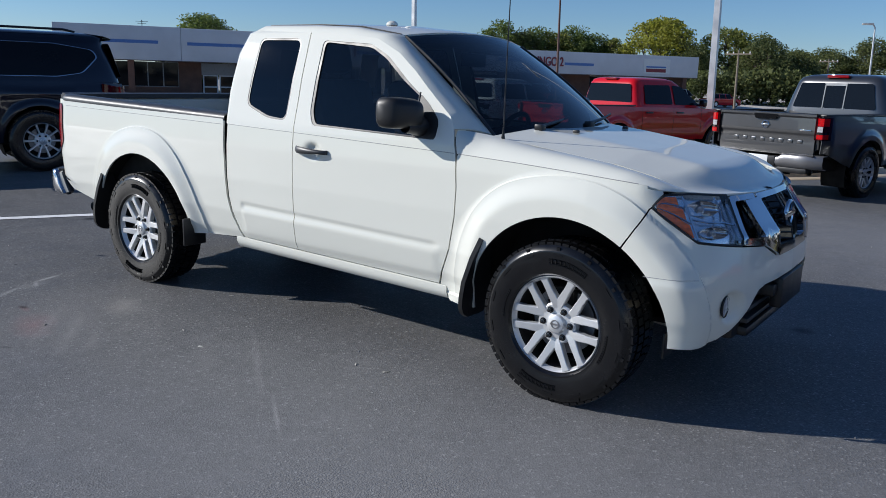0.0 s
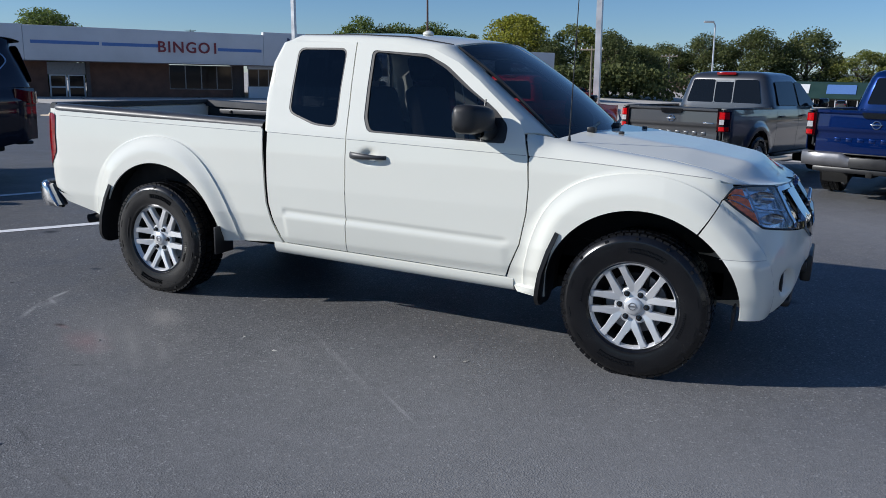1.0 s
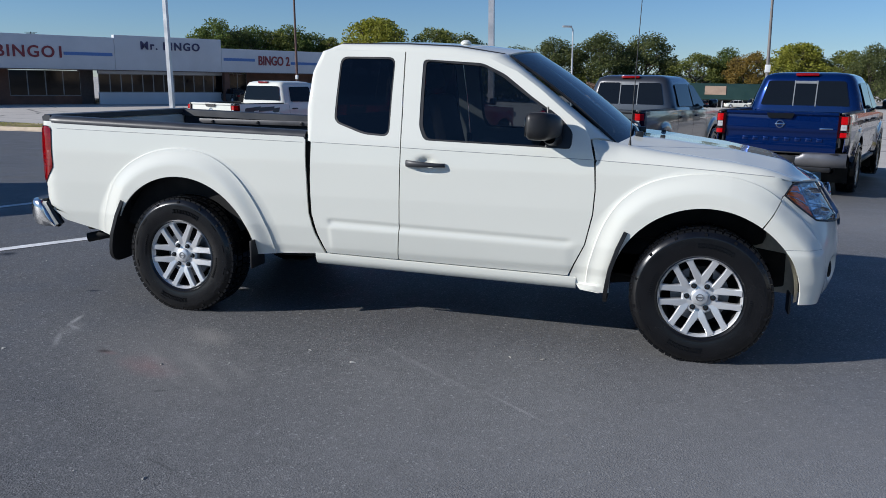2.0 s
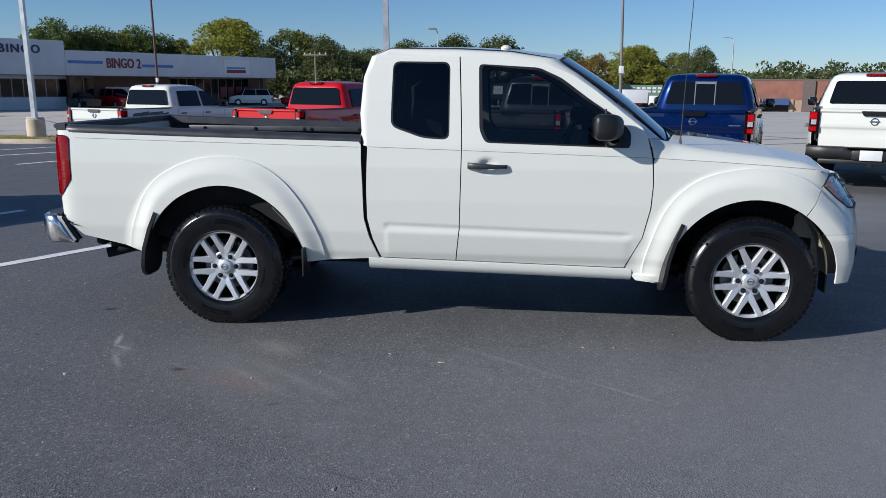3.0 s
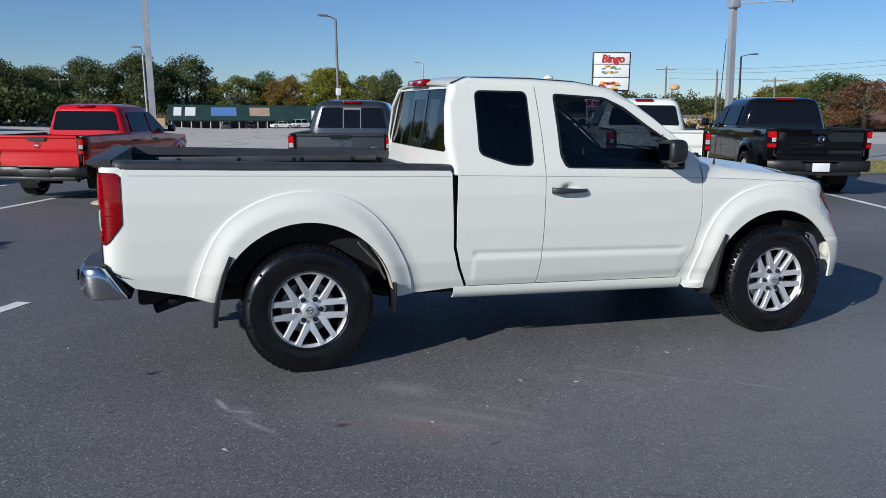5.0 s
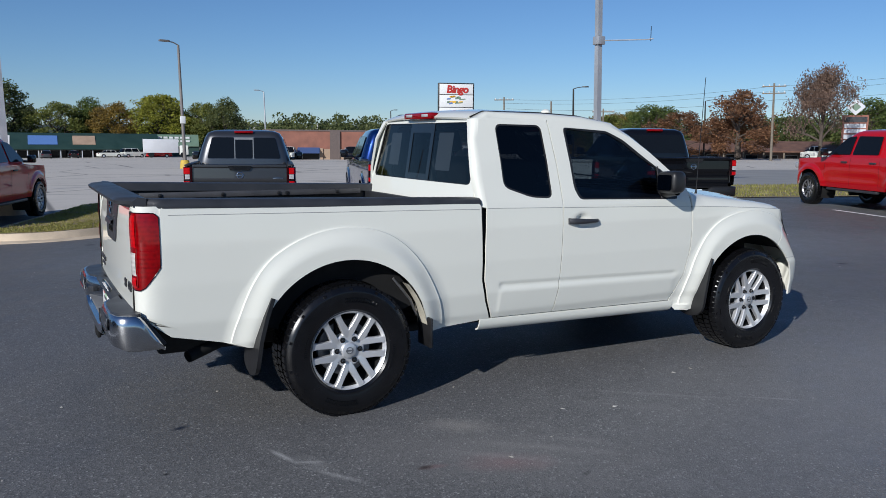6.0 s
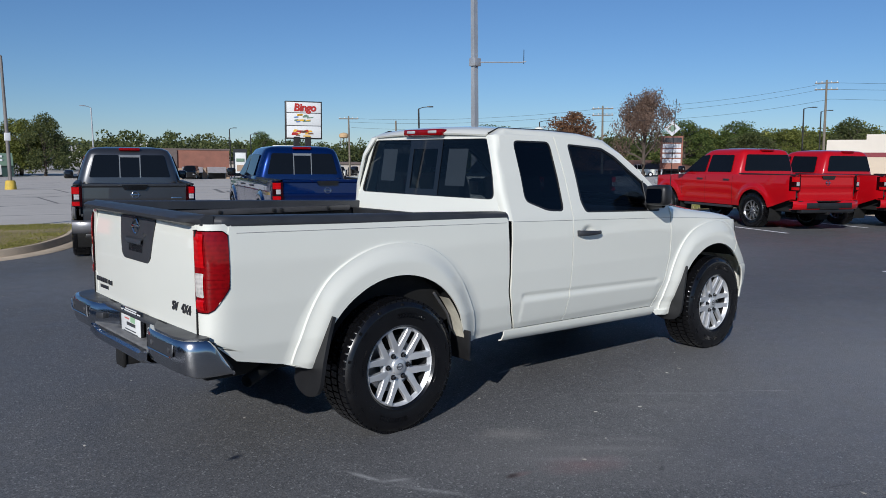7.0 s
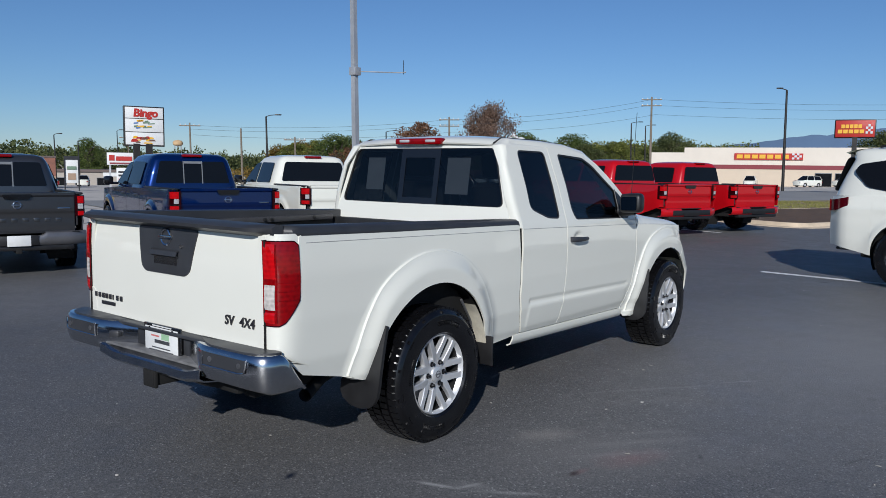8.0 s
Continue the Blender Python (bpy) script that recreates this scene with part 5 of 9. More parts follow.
    hit_.box(-1.21, -1.19, -0.055, 0.055, 0.385, 0.480, 0.006)
    hit_.box(-1.15, -1.10, 0.07, 0.15, 0.40, 0.47, 0.01).box(-1.05, -0.98, -0.5, 0.5, 0.40, 0.47, 0.02)
    part("tow_hitch", hit_, UNDER, root, "dark tow hitch receiver")

    # headlamps and grille
    for sd in (1, -1):
        mir = (lambda q: q) if sd == 1 else (lambda q: q.flip_y())
        up_s = [3.618, 3.66, 3.708, 3.879, 4.091]
        up_zz = [0.940, 0.972, 0.989, 0.991, 0.976]
        lo_s = [3.618, 3.724, 3.789, 4.034]
        lo_zz = [0.934, 0.859, 0.803, 0.778]
        def lamp_grid(d, a=0.0, b=1.0, c0=0.0, c1=1.0, n=26, m=12):
            rows = []
            for i in range(n + 1):
                u = a + (b - a) * i / n
                col = []
                for j in range(m + 1):
                    v = c0 + (c1 - c0) * j / m
                    su = up_s[0] + (up_s[-1] - up_s[0]) * u
                    sl = lo_s[0] + (lo_s[-1] - lo_s[0]) * u
                    s = sl + (su - sl) * v
                    z = float(np.interp(sl, lo_s, lo_zz)) * (1 - v) + float(np.interp(su, up_s, up_zz)) * v
                    col.append(skin(s, z, d))
                rows.append(col)
            return Shape().grid(rows)
        hou = part("headlamp", mir(lamp_grid(-0.036)), REFLECTOR, root, "clear headlamp with an amber turn lens")
        part("lamp_cover", mir(lamp_grid(0.003)), CLEAR, hou, "clear plastic cover")
        for c0, c1, u1 in ((0.08, 0.34, 0.40), (0.42, 0.66, 0.38), (0.74, 0.93, 0.34)):
            part("turn_lens", mir(lamp_grid(-0.008, 0.05, u1, c0, c1, 8, 5)), AMBER, hou, "amber lens", thick=0.01)
        rim_ = Shape()
        for pts in ([(u, 0.0) for u in np.linspace(0, 1, 16)] + [(1.0, v) for v in np.linspace(0, 1, 8)] + [(u, 1.0) for u in np.linspace(1, 0, 16)],):
            line = []
            for u, v in pts:
                su, sl = up_s[0] + (up_s[-1] - up_s[0]) * u, lo_s[0] + (lo_s[-1] - lo_s[0]) * u
                s = sl + (su - sl) * v
                z = float(np.interp(sl, lo_s, lo_zz)) * (1 - v) + float(np.interp(su, up_s, up_zz)) * v
                line.append(skin(s, z, 0.0))
            rim_.tube(line, 0.005, 6)
        part("lamp_edge", mir(rim_), BLACKTRIM, hou)
        def inside(u, v, d):
            su, sl = up_s[0] + (up_s[-1] - up_s[0]) * u, lo_s[0] + (lo_s[-1] - lo_s[0]) * u
            return skin(sl + (su - sl) * v, float(np.interp(sl, lo_s, lo_zz)) * (1 - v) + float(np.interp(su, up_s, up_zz)) * v, d)
        for line in ([(0.44, v) for v in np.linspace(0.04, 0.96, 9)], [(0.46, 0.46), (0.62, 0.42), (0.80, 0.44), (0.84, 0.60), (0.84, 0.94)], [(0.80, 0.44), (0.98, 0.40)], [(0.06, 0.38), (0.24, 0.38), (0.42, 0.38)], [(0.10, 0.70), (0.26, 0.70), (0.40, 0.70)]):
            part("reflector_rib", mir(Shape().tube([inside(u, v, -0.012) for u, v in line], 0.0045, 6)), CHROME, hou)
        for u, v, rx, rz in ((0.64, 0.70, 0.075, 0.034), (0.66, 0.22, 0.065, 0.026)):
            c = Vector(inside(u, v, -0.026))
            bowl = Shape().lathe([(1.0, 0.020), (0.86, 0.004), (0.5, -0.014), (0.001, -0.020)], (0, 0, 0), "x", 28)
            bowl.v = [(x_, y_ * rx, z_ * rz) for x_, y_, z_ in bowl.v]
            part("reflector", mir(bowl.moved(Matrix.Translation(c) @ Matrix.Rotation(radians(-48), 4, "Z"))), CHROME, hou)
            part("bulb", mir(Shape().lathe([(0.012, -0.02), (0.012, 0.012), (0.001, 0.016)], (0, 0, 0), "x", 12).moved(Matrix.Translation(c) @ Matrix.Rotation(radians(-48), 4, "Z"))), WHITELENS, hou)

    def front(y, z, d=0.0):
        p = skin(s_at_y(max(abs(y), 0.0), z), z, d)
        return (p[0], y, z)
    gr = empty("grille")
    gr.parent = root
    gr["label"] = "chrome grille with black openings"
    part("mesh_back", Shape().grid([[front(y, z, -0.055) for z in np.linspace(0.70, 0.972, 9)] for y in np.linspace(-0.53, 0.53, 31)]), GLOSSBLACK, gr)
    msh = Shape()
    for k in range(9):
        zz = 0.715 + 0.028 * k
        msh.tube([front(y, zz, -0.045) for y in np.linspace(-0.225, 0.225, 9)], 0.004, 5)
    for k in range(11):
        yy = -0.21 + 0.042 * k
        msh.tube([front(yy, z, -0.045) for z in np.linspace(0.70, 0.965, 5)], 0.004, 5)
    part("mesh", msh, BLACKTRIM, gr)
    def strip_front(poly, d, dep, name, material):
        c = (sum(q[0] for q in poly) / len(poly), sum(q[1] for q in poly) / len(poly))
        return part(name, fan(Shape(), rounded(poly, 0.012), c, 60, 4, lambda y, z: front(y, z, d)), material, gr, thick=dep)
    def frame_front(outer, inner, d, dep, name, material):
        c = (sum(q[0] for q in inner) / len(inner), sum(q[1] for q in inner) / len(inner))
        return part(name, ring(Shape(), rounded(inner, 0.015), rounded(outer, 0.02), c, 90, 3, lambda y, z: front(y, z, d)), material, gr, thick=dep)
    frame_front([(-0.265, 0.968), (0.265, 0.968), (0.262, 0.700), (-0.262, 0.700)], [(-0.235, 0.945), (0.235, 0.945), (0.215, 0.742), (-0.215, 0.742)], 0.010, 0.030, "centre_frame", CHROME)
    for sd in (-1, 1):
        f = (lambda pts: [(sd * a, b) for a, b in pts] if sd > 0 else [(sd * a, b) for a, b in pts][::-1])
        frame_front(f([(0.265, 0.970), (0.488, 0.972), (0.548, 0.778), (0.385, 0.760)]), f([(0.290, 0.950), (0.462, 0.950), (0.515, 0.797), (0.395, 0.782)]), 0.006, 0.028, "side_frame", CHROME)
        strip_front(f([(0.245, 0.955), (0.400, 0.950), (0.385, 0.765), (0.255, 0.706)]), 0.016, 0.022, "slanted_bar", CHROME)
        strip_front(f([(0.385, 0.800), (0.520, 0.806), (0.535, 0.782), (0.385, 0.766)]), 0.012, 0.020, "lower_bar", CHROME)
    emb = Shape().lathe([(0.066, 0.0), (0.066, 0.010), (0.058, 0.016), (0.048, 0.010), (0.048, 0.0)], (3.922, 0, 0.858), "x", 40)
    emb.box(3.918, 3.940, -0.080, 0.080, 0.844, 0.872, 0.006)
    part("round_emblem", emb, CHROME, gr, "chrome ring emblem")

    # wheels, arch liners, flaps, running gear
    for cx in (0.0, 3.2):
        for sd in (-1, 1):
            build_wheel(root, cx, sd)
            r = 0.522 if cx == 0 else 0.50
            if cx > 1:
                part("arch_liner", Shape().lathe([(r - 0.004, sd * 0.70), (r + 0.02, sd * 0.66), (r + 0.02, sd * 0.50), (0.10, sd * 0.47)], (cx, 0, 0.365), "y", 16, (-4, 44)), INNERWHITE, root)
            al = Shape().lathe([(r - 0.004, sd * 0.86), (r + 0.02, sd * 0.80), (r + 0.02, sd * 0.50), (0.10, sd * 0.47)], (cx, 0, 0.365), "y", 40, (10, 170) if cx == 0 else (44, 186))
            part("arch_liner", al, UNDER, root)
    for sd in (-1, 1):
        part("arch_lip", Shape().lathe([(0.508, sd * 0.865), (0.508, sd * 0.78), (0.516, sd * 0.72)], (0, 0, 0.365), "y", 16, (6, 42)), INNERWHITE, root, "pale inner lip of the wheel arch")
        # added dark sheet that closes the rear arch so it reads as shade
        part("arch_shade_cover", Shape().lathe([(0.519, sd * 0.775), (0.45, sd * 0.768), (0.386, sd * 0.750)], (0, 0, 0.365), "y", 32, (24, 160)), UNDER, root)
        part("harness", Shape().tube([(0.40, sd * 0.74, 0.80), (0.47, sd * 0.77, 0.66), (0.49, sd * 0.76, 0.54)], 0.012, 6), UNDER, root)
    for sd in (1, -1):
        mir = (lambda q: q) if sd == 1 else (lambda q: q.flip_y())
        # thin grey lines laid on the creases in place of their shade
        for nm, x0, x1, f, bd in (("bed_crease_shade", -0.93, 0.855, lambda x: 1.154 - 0.018 * (x + 1.0), True), ("door_crease_shade", 0.915, 1.468, belt, False), ("door_crease_shade", 1.484, 2.588, belt, False), ("fender_crease_shade", 2.612, 3.54, belt, False)):
            part(nm, mir(Shape().tube([skin(x, f(x), -0.0002, bd) for x in np.linspace(x0, x1, 40)], 0.0018, 6)), CREASESHADE, root)
        part("bumper_crease_shade", mir(Shape().tube([skin(q, 0.656 - 0.004 * (q - 3.57), -0.0004) for q in np.linspace(3.580, 3.80, 16)], 0.0016, 6)), CREASESHADE, root)
    for cx, x0 in ((0.0, -0.50), (3.2, 2.715)):
        for sd in (-1, 1):
            rows = []
            for z, dx, w0, w1 in ((0.70, 0.075, 0.900, 0.82), (0.60, 0.035, 0.915, 0.76), (0.48, 0.0, 0.926, 0.70), (0.40, -0.012, 0.926, 0.665), (0.35, -0.018, 0.920, 0.665), (0.315, -0.020, 0.900, 0.685), (0.292, -0.020, 0.865, 0.725), (0.285, -0.020, 0.82, 0.77)):
                rows.append([(x0 + dx, sd * w0, z), (x0 + dx - 0.006, sd * (w0 + w1) / 2, z), (x0 + dx, sd * w1, z)])
            part("mud_flap", Shape().grid(rows), BLACKTRIM, root, "black moulded mud flap", thick=0.022, offset=0)
    for sd in (-1, 1):
        part("frame_rail", Shape().box(-0.95, 3.6, min(sd * 0.40, sd * 0.50), max(sd * 0.40, sd * 0.50), 0.36, 0.52, 0.02), UNDER, root)
        part("small_flap", Shape().box(0.50, 0.515, min(sd * 0.74, sd * 0.91), max(sd * 0.74, sd * 0.91), 0.32, 0.50, 0.006), BLACKTRIM, root)
        part("front_deflector", Shape().box(3.660, 3.672, min(sd * 0.68, sd * 0.79), max(sd * 0.68, sd * 0.79), 0.285, 0.40, 0.006), BLACKTRIM, root)
    under = Shape().box(0.7, 2.55, -0.70, 0.70, 0.40, 0.56, 0.03).box(-0.96, 0.7, -0.62, 0.62, 0.52, 0.71, 0.02).box(2.5, 3.7, -0.5, 0.5, 0.34, 0.60, 0.04)
    under.lathe([(0.001, -0.62), (0.055, -0.62), (0.055, 0.62), (0.001, 0.62)], (0.0, 0, 0.367), "y", 16).lathe([(0.055, -0.62), (0.050, 0.62)], (3.2, 0, 0.367), "y", 16)
    under.lathe([(0.001, -0.14), (0.13, -0.09), (0.15, 0.0), (0.13, 0.09), (0.001, 0.14)], (0.0, 0.1, 0.367), "y", 18)
    part("chassis", under, UNDER, root)
    engine = Shape().box(2.75, 3.55, -0.55, 0.55, 0.6, 1.0, 0.05)
    part("engine_bay", engine, UNDER, root)
    # unseen; added so the ground shadow reaches further back under the bumper
    part("spare_wheel", Shape().lathe([(0.001, 0.06), (0.20, 0.05), (0.24, 0.0), (0.31, -0.01), (0.36, 0.04), (0.375, 0.10), (0.36, 0.16), (0.30, 0.20), (0.001, 0.20)], (-0.60, 0.0, 0.345), "z", 40), RUBBER, root, "unseen spare wheel under the bed, added for its shadow")
    part("exhaust", Shape().tube([(1.5, -0.45, 0.36), (0.5, -0.58, 0.38), (0.1, -0.60, 0.50), (-0.3, -0.60, 0.50), (-0.66, -0.66, 0.44), (-0.84, -0.74, 0.40)], 0.032, 12, caps=False), UNDER, root, "dark exhaust pipe")
    part("brake_line", Shape().tube([(0.30, -0.82, 0.74), (0.42, -0.80, 0.60), (0.47, -0.78, 0.50)], 0.008, 6), STEEL, root)
    return root


pickup = build_pickup()


# ---- parked vehicles ----
def stations(x0, x1, arches, r, n=60):
    q = list(np.linspace(x0, x1, n))
    for c in arches:
        q += [c + r * math.cos(a) for a in np.linspace(0, math.pi, 29)]
        q += [c - r - 0.004, c + r + 0.004]
    return sorted(set(round(v, 4) for v in q if x0 <= v <= x1))


def side_panel(xs_, zlow, ztop, half, arches, r, zc, bulge, rows=12, ro=0.14):
    """One side of a body: columns from the sill or arch up to the belt."""
    grid = []
    for x in xs_:
        z0 = zlow(x)
        for c in arches:
            if abs(x - c) < r:
                z0 = max(z0, zc + math.sqrt(r * r - (x - c) ** 2))
        col = []
        for j in range(rows + 1):
            z = z0 + (ztop(x) - z0) * j / rows
            f = 0.0
            for c in arches:
                d = math.hypot(x - c, z - zc)
                f += bulge * float(smoothstep(0.0, 0.07, r + ro - d)) if d < r + ro else 0.0
            col.append((x, half(x, z) + f, z))
        grid.append(col)
    return Shape().grid(grid)


WHEELS = {}


def put_wheels(root, xs_, half, z0, scale, rim, style, key):
    for cx in xs_:
        for sd in (1, -1):
            k = (key, sd)
            if k not in WHEELS:
                WHEELS[k] = build_wheel(root, cx, sd, scale, rim, half, z0, style)
            else:
                w = copy_thing(WHEELS[k], Matrix.Translation((cx, sd * half, z0)))
                w.parent = root


def pane(root, name, corners, material, parent=None, r=0.03, thick=0.006, label=""):
    """A flat pane with rounded corners between corners given in space."""
    p = [Vector(c) for c in corners]
    o_, ux = p[0], (p[1] - p[0]).normalized()
    n_ = ux.cross(p[-1] - p[0]).normalized()
    uy = n_.cross(ux)
    flat = [((q - o_).dot(ux), (q - o_).dot(uy)) for q in p]
    place = lambda a, b, d: tuple(o_ + ux * a + uy * b - n_ * d)
    return part(name, Shape().prism(rounded(flat, r, 3), place, thick), material, parent or root, label)


FRAMEGREY = surface("smoked_frame", (0.20, 0.21, 0.22), 0.3, 0, 0.3, 0.08)
OPAQUEGLASS = surface("dark_window", (0.006, 0.007, 0.009), 0.05, 0, 0, 0.05, 3, 30, spec=0.25)
GREYBUMPER = surface("grey_bumper_steel", (0.20, 0.20, 0.21), 0.33, 0.6, 0, 0.1, 5, 90)


def crew_truck(m, colour, label, rear="chrome", rim=None, bars="emboss", plate=True, shell=False, split=True, long_=0.0, decal=False):
    """A parked crew-cab pickup: origin on the ground under the rear axle."""
    root = empty("pickup_truck")
    tagged(root, label, "pickup truck", "parked row of vehicles")
    ar, r, zc = (0.0, 3.2 + long_), 0.475, 0.385
    L = 3.2 + long_
    zlow = lambda x: 0.47 if x > -0.45 else 0.47 + 0.22 * min(1.0, (-0.45 - x) / 0.7)
    ztop = lambda x: float(np.interp(x, [-1.25, 0.55, 2.6 + long_, L + 0.55, L + 0.82], [1.205, 1.185, 1.155, 1.10, 0.98]))

    def half(x, z):
        w = float(np.interp(z, [0.40, 0.55, 0.80, 1.0, 1.12, 1.22], [0.845, 0.88, 0.90, 0.895, 0.885, 0.872]))
        w *= 1 - 0.05 * float(smoothstep(-1.05, -1.25, x)) - 0.30 * float(smoothstep(L + 0.35, L + 0.85, x)) ** 2
        # a shallow scallop along the doors
        return w - 0.012 * math.exp(-((z - 0.74) / 0.10) ** 2) * float(smoothstep(0.6, 0.8, x) * (1 - smoothstep(L - 0.75, L - 0.6, x)))
    xs_ = stations(-1.24, L + 0.82, ar, r)
    sd_ = side_panel(xs_, zlow, ztop, half, ar, r, zc, 0.030)
    for s_ in (sd_, sd_.flip_y()):
        part("body_side", s_, colour, root, thick=0.012)
    # nose
    nose = Shape()
    prof = [(L + 0.86, 0.42), (L + 0.90, 0.55), (L + 0.89, 0.80), (L + 0.86, 0.98), (L + 0.78, 1.06)]
    nose.grid([[(x - 0.20 * (abs(v) ** 2.5), v * 0.66, z) for v in np.linspace(-1, 1, 17)] for x, z in prof])
    part("nose", nose, colour, root, thick=0.012)
    for sd in (1, -1):
        part("headlamp", Shape().box(L + 0.58, L + 0.80, min(sd * 0.60, sd * 0.80), max(sd * 0.60, sd * 0.80), 0.86, 1.00, 0.03), WHITELENS, root)
    hood = Shape().grid([[(x, v * w, z + 0.045 * (1 - v * v)) for v in np.linspace(-1, 1, 17)] for x, z, w in ((2.52 + long_, 1.165, 0.80), (2.9 + long_, 1.145, 0.84), (L + 0.3, 1.105, 0.83), (L + 0.66, 1.05, 0.76), (L + 0.80, 0.99, 0.66))])
    part("bonnet", hood, colour, root, thick=0.012)
    # cab
    levels = [(1.165, 0.545, 2.74 + long_, 0.872), (1.25, 0.550, 2.60 + long_, 0.850), (1.45, 0.575, 2.33 + long_, 0.785), (1.66, 0.605, 2.05 + long_, 0.705), (1.735, 0.64, 1.93 + long_, 0.655), (1.775, 0.74, 1.78 + long_, 0.56), (1.795, 0.95, 1.5 + long_, 0.38)]
    rows = []
    for z, xa, xb, w in levels:
        loop = []
        for k in range(49):
            a = 2 * math.pi * k / 48
            ca, sa = math.cos(a), math.sin(a)
            ex = abs(ca) ** 0.22 * (1 if ca > 0 else -1)
            ey = abs(sa) ** 0.22 * (1 if sa > 0 else -1)
            loop.append(((xa + xb) / 2 + ex * (xb - xa) / 2, ey * w, z))
        rows.append(loop)
    cab = Shape().grid(rows).put(rows[-1][:-1], [tuple(range(48))])
    part("cab", cab, colour, root, smooth=50)

    def rearp(y, z, d=0.006):
        return (float(np.interp(z, [1.165, 1.45, 1.66, 1.735], [0.545, 0.575, 0.605, 0.64])) - d, y, z)
    if split:
        for y0, y1 in ((-0.66, -0.175), (-0.155, 0.155), (0.175, 0.66)):
            t0, t1 = y0 * 0.86 if abs(y0) > 0.5 else y0, y1 * 0.86 if abs(y1) > 0.5 else y1
            pane(root, "rear_window", [rearp(y1, 1.27), rearp(y0, 1.27), rearp(t0, 1.655), rearp(t1, 1.655)], OPAQUEGLASS, r=0.035)
        for y0 in (-0.172, 0.158):
            part("window_post", Shape().grid([[rearp(y, z, 0.011) for y in (y0, y0 + 0.016)] for z in (1.26, 1.45, 1.66)]), FRAMEGREY, root, thick=0.006)
        part("window_post", Shape().grid([[rearp(y, z, 0.012) for y in np.linspace(-0.155, 0.155, 3)] for z in (1.615, 1.655)]), FRAMEGREY, root, thick=0.006)
    else:
        pane(root, "rear_window", [rearp(0.69, 1.27), rearp(-0.69, 1.27), rearp(-0.60, 1.655), rearp(0.60, 1.655)], OPAQUEGLASS, r=0.05)
    part("high_brake_lamp", Shape().box(0.60, 0.70, -0.17, 0.17, 1.732, 1.778, 0.010), REDLENS, root, "red high-mounted brake lamp")
    for sd in (1, -1):
        def sp(x, z, d=0.020):
            w = float(np.interp(z, [1.165, 1.25, 1.45, 1.66, 1.735], [0.872, 0.850, 0.785, 0.705, 0.655])) + d
            return (x, sd * w, z)
        def win(a, b, c, d_):
            pts = [sp(*a), sp(*b), sp(*c), sp(*d_)]
            pane(root, "side_window", pts if sd > 0 else [pts[1], pts[0], pts[3], pts[2]], OPAQUEGLASS, r=0.04, thick=0.004)
        win((1.66 + long_ * 0.5, 1.235), (0.80, 1.245), (0.86, 1.635), (1.66 + long_ * 0.5, 1.645))
        win((2.52 + long_, 1.225), (1.74 + long_ * 0.5, 1.233), (1.74 + long_ * 0.5, 1.645), (2.02 + long_, 1.615))
        for x in (0.72, 1.70 + long_ * 0.5, 2.62 + long_):
            part("door_seam", Shape().grid([[(x + dx, sd * (half(x, z) + 0.0025), z) for dx in (-0.004, 0.004)] for z in np.linspace(0.50, 1.15, 8)]), UNDER, root)
        for x in (0.82, 1.80 + long_ * 0.5):
            part("door_handle", Shape().box(x, x + 0.20, min(sd * 0.885, sd * 0.925), max(sd * 0.885, sd * 0.925), 1.045, 1.078, 0.010), GREYTRIM, root)
        mir = Shape().box(2.42 + long_, 2.52 + long_, min(sd * 0.95, sd * 1.12), max(sd * 0.95, sd * 1.12), 1.20, 1.36, 0.035)
        mir.box(2.46 + long_, 2.52 + long_, min(sd * 0.85, sd * 0.97), max(sd * 0.85, sd * 0.97), 1.20, 1.25, 0.01)
        part("side_mirror", mir, GLOSSBLACK, root)
        cap = Shape().box(-1.22, 0.53, min(sd * 0.775, sd * 0.872), max(sd * 0.775, sd * 0.872), 1.190, 1.222, 0.012)
        part("bed_rail_cap", cap, BLACKTRIM, root)
        tl = Shape().grid([[(x, sd * (y + 0.010), z) for x, y in ((-1.252, 0.74), (-1.258, 0.80), (-1.25, 0.845), (-1.20, 0.868), (-1.12, 0.876), (-1.09, 0.876))] for z in (0.875, 0.88, 1.00, 1.12, 1.175, 1.18)])
        lm = part("tail_lamp", tl, DARKLAMP, root, "red tail lamp", thick=0.02, offset=0)
        part("reversing_lens", Shape().grid([[(x - 0.015, sd * (y + 0.022), z) for x, y in ((-1.255, 0.765), (-1.258, 0.80), (-1.25, 0.838))] for z in (0.985, 1.06)]), WHITELENS, lm)
        for z0, z1 in ((0.890, 0.952), (1.066, 1.168)):
            part("red_band", Shape().grid([[(x - 0.013, sd * (y + 0.022), z) for x, y in ((-1.255, 0.762), (-1.258, 0.80), (-1.25, 0.845), (-1.20, 0.868), (-1.15, 0.874))] for z in (z0, z1)]), BRIGHTLENS, lm, "red lamp band")
        part("lamp_band", Shape().grid([[(x - 0.013, sd * (y + 0.022), z) for x, y in ((-1.254, 0.75), (-1.258, 0.80), (-1.25, 0.845), (-1.20, 0.868), (-1.13, 0.876))] for z in (0.955, 0.975)]), GLOSSBLACK, lm)
        al = Shape().lathe([(r + 0.01, sd * 0.85), (r + 0.015, sd * 0.5), (0.1, sd * 0.48)], (0, 0, zc), "y", 28, (-25, 205))
        part("arch_liner", al, UNDER, root)
        al = Shape().lathe([(r + 0.01, sd * 0.85), (r + 0.015, sd * 0.5), (0.1, sd * 0.48)], (L, 0, zc), "y", 28, (-25, 205))
        part("arch_liner", al, UNDER, root)
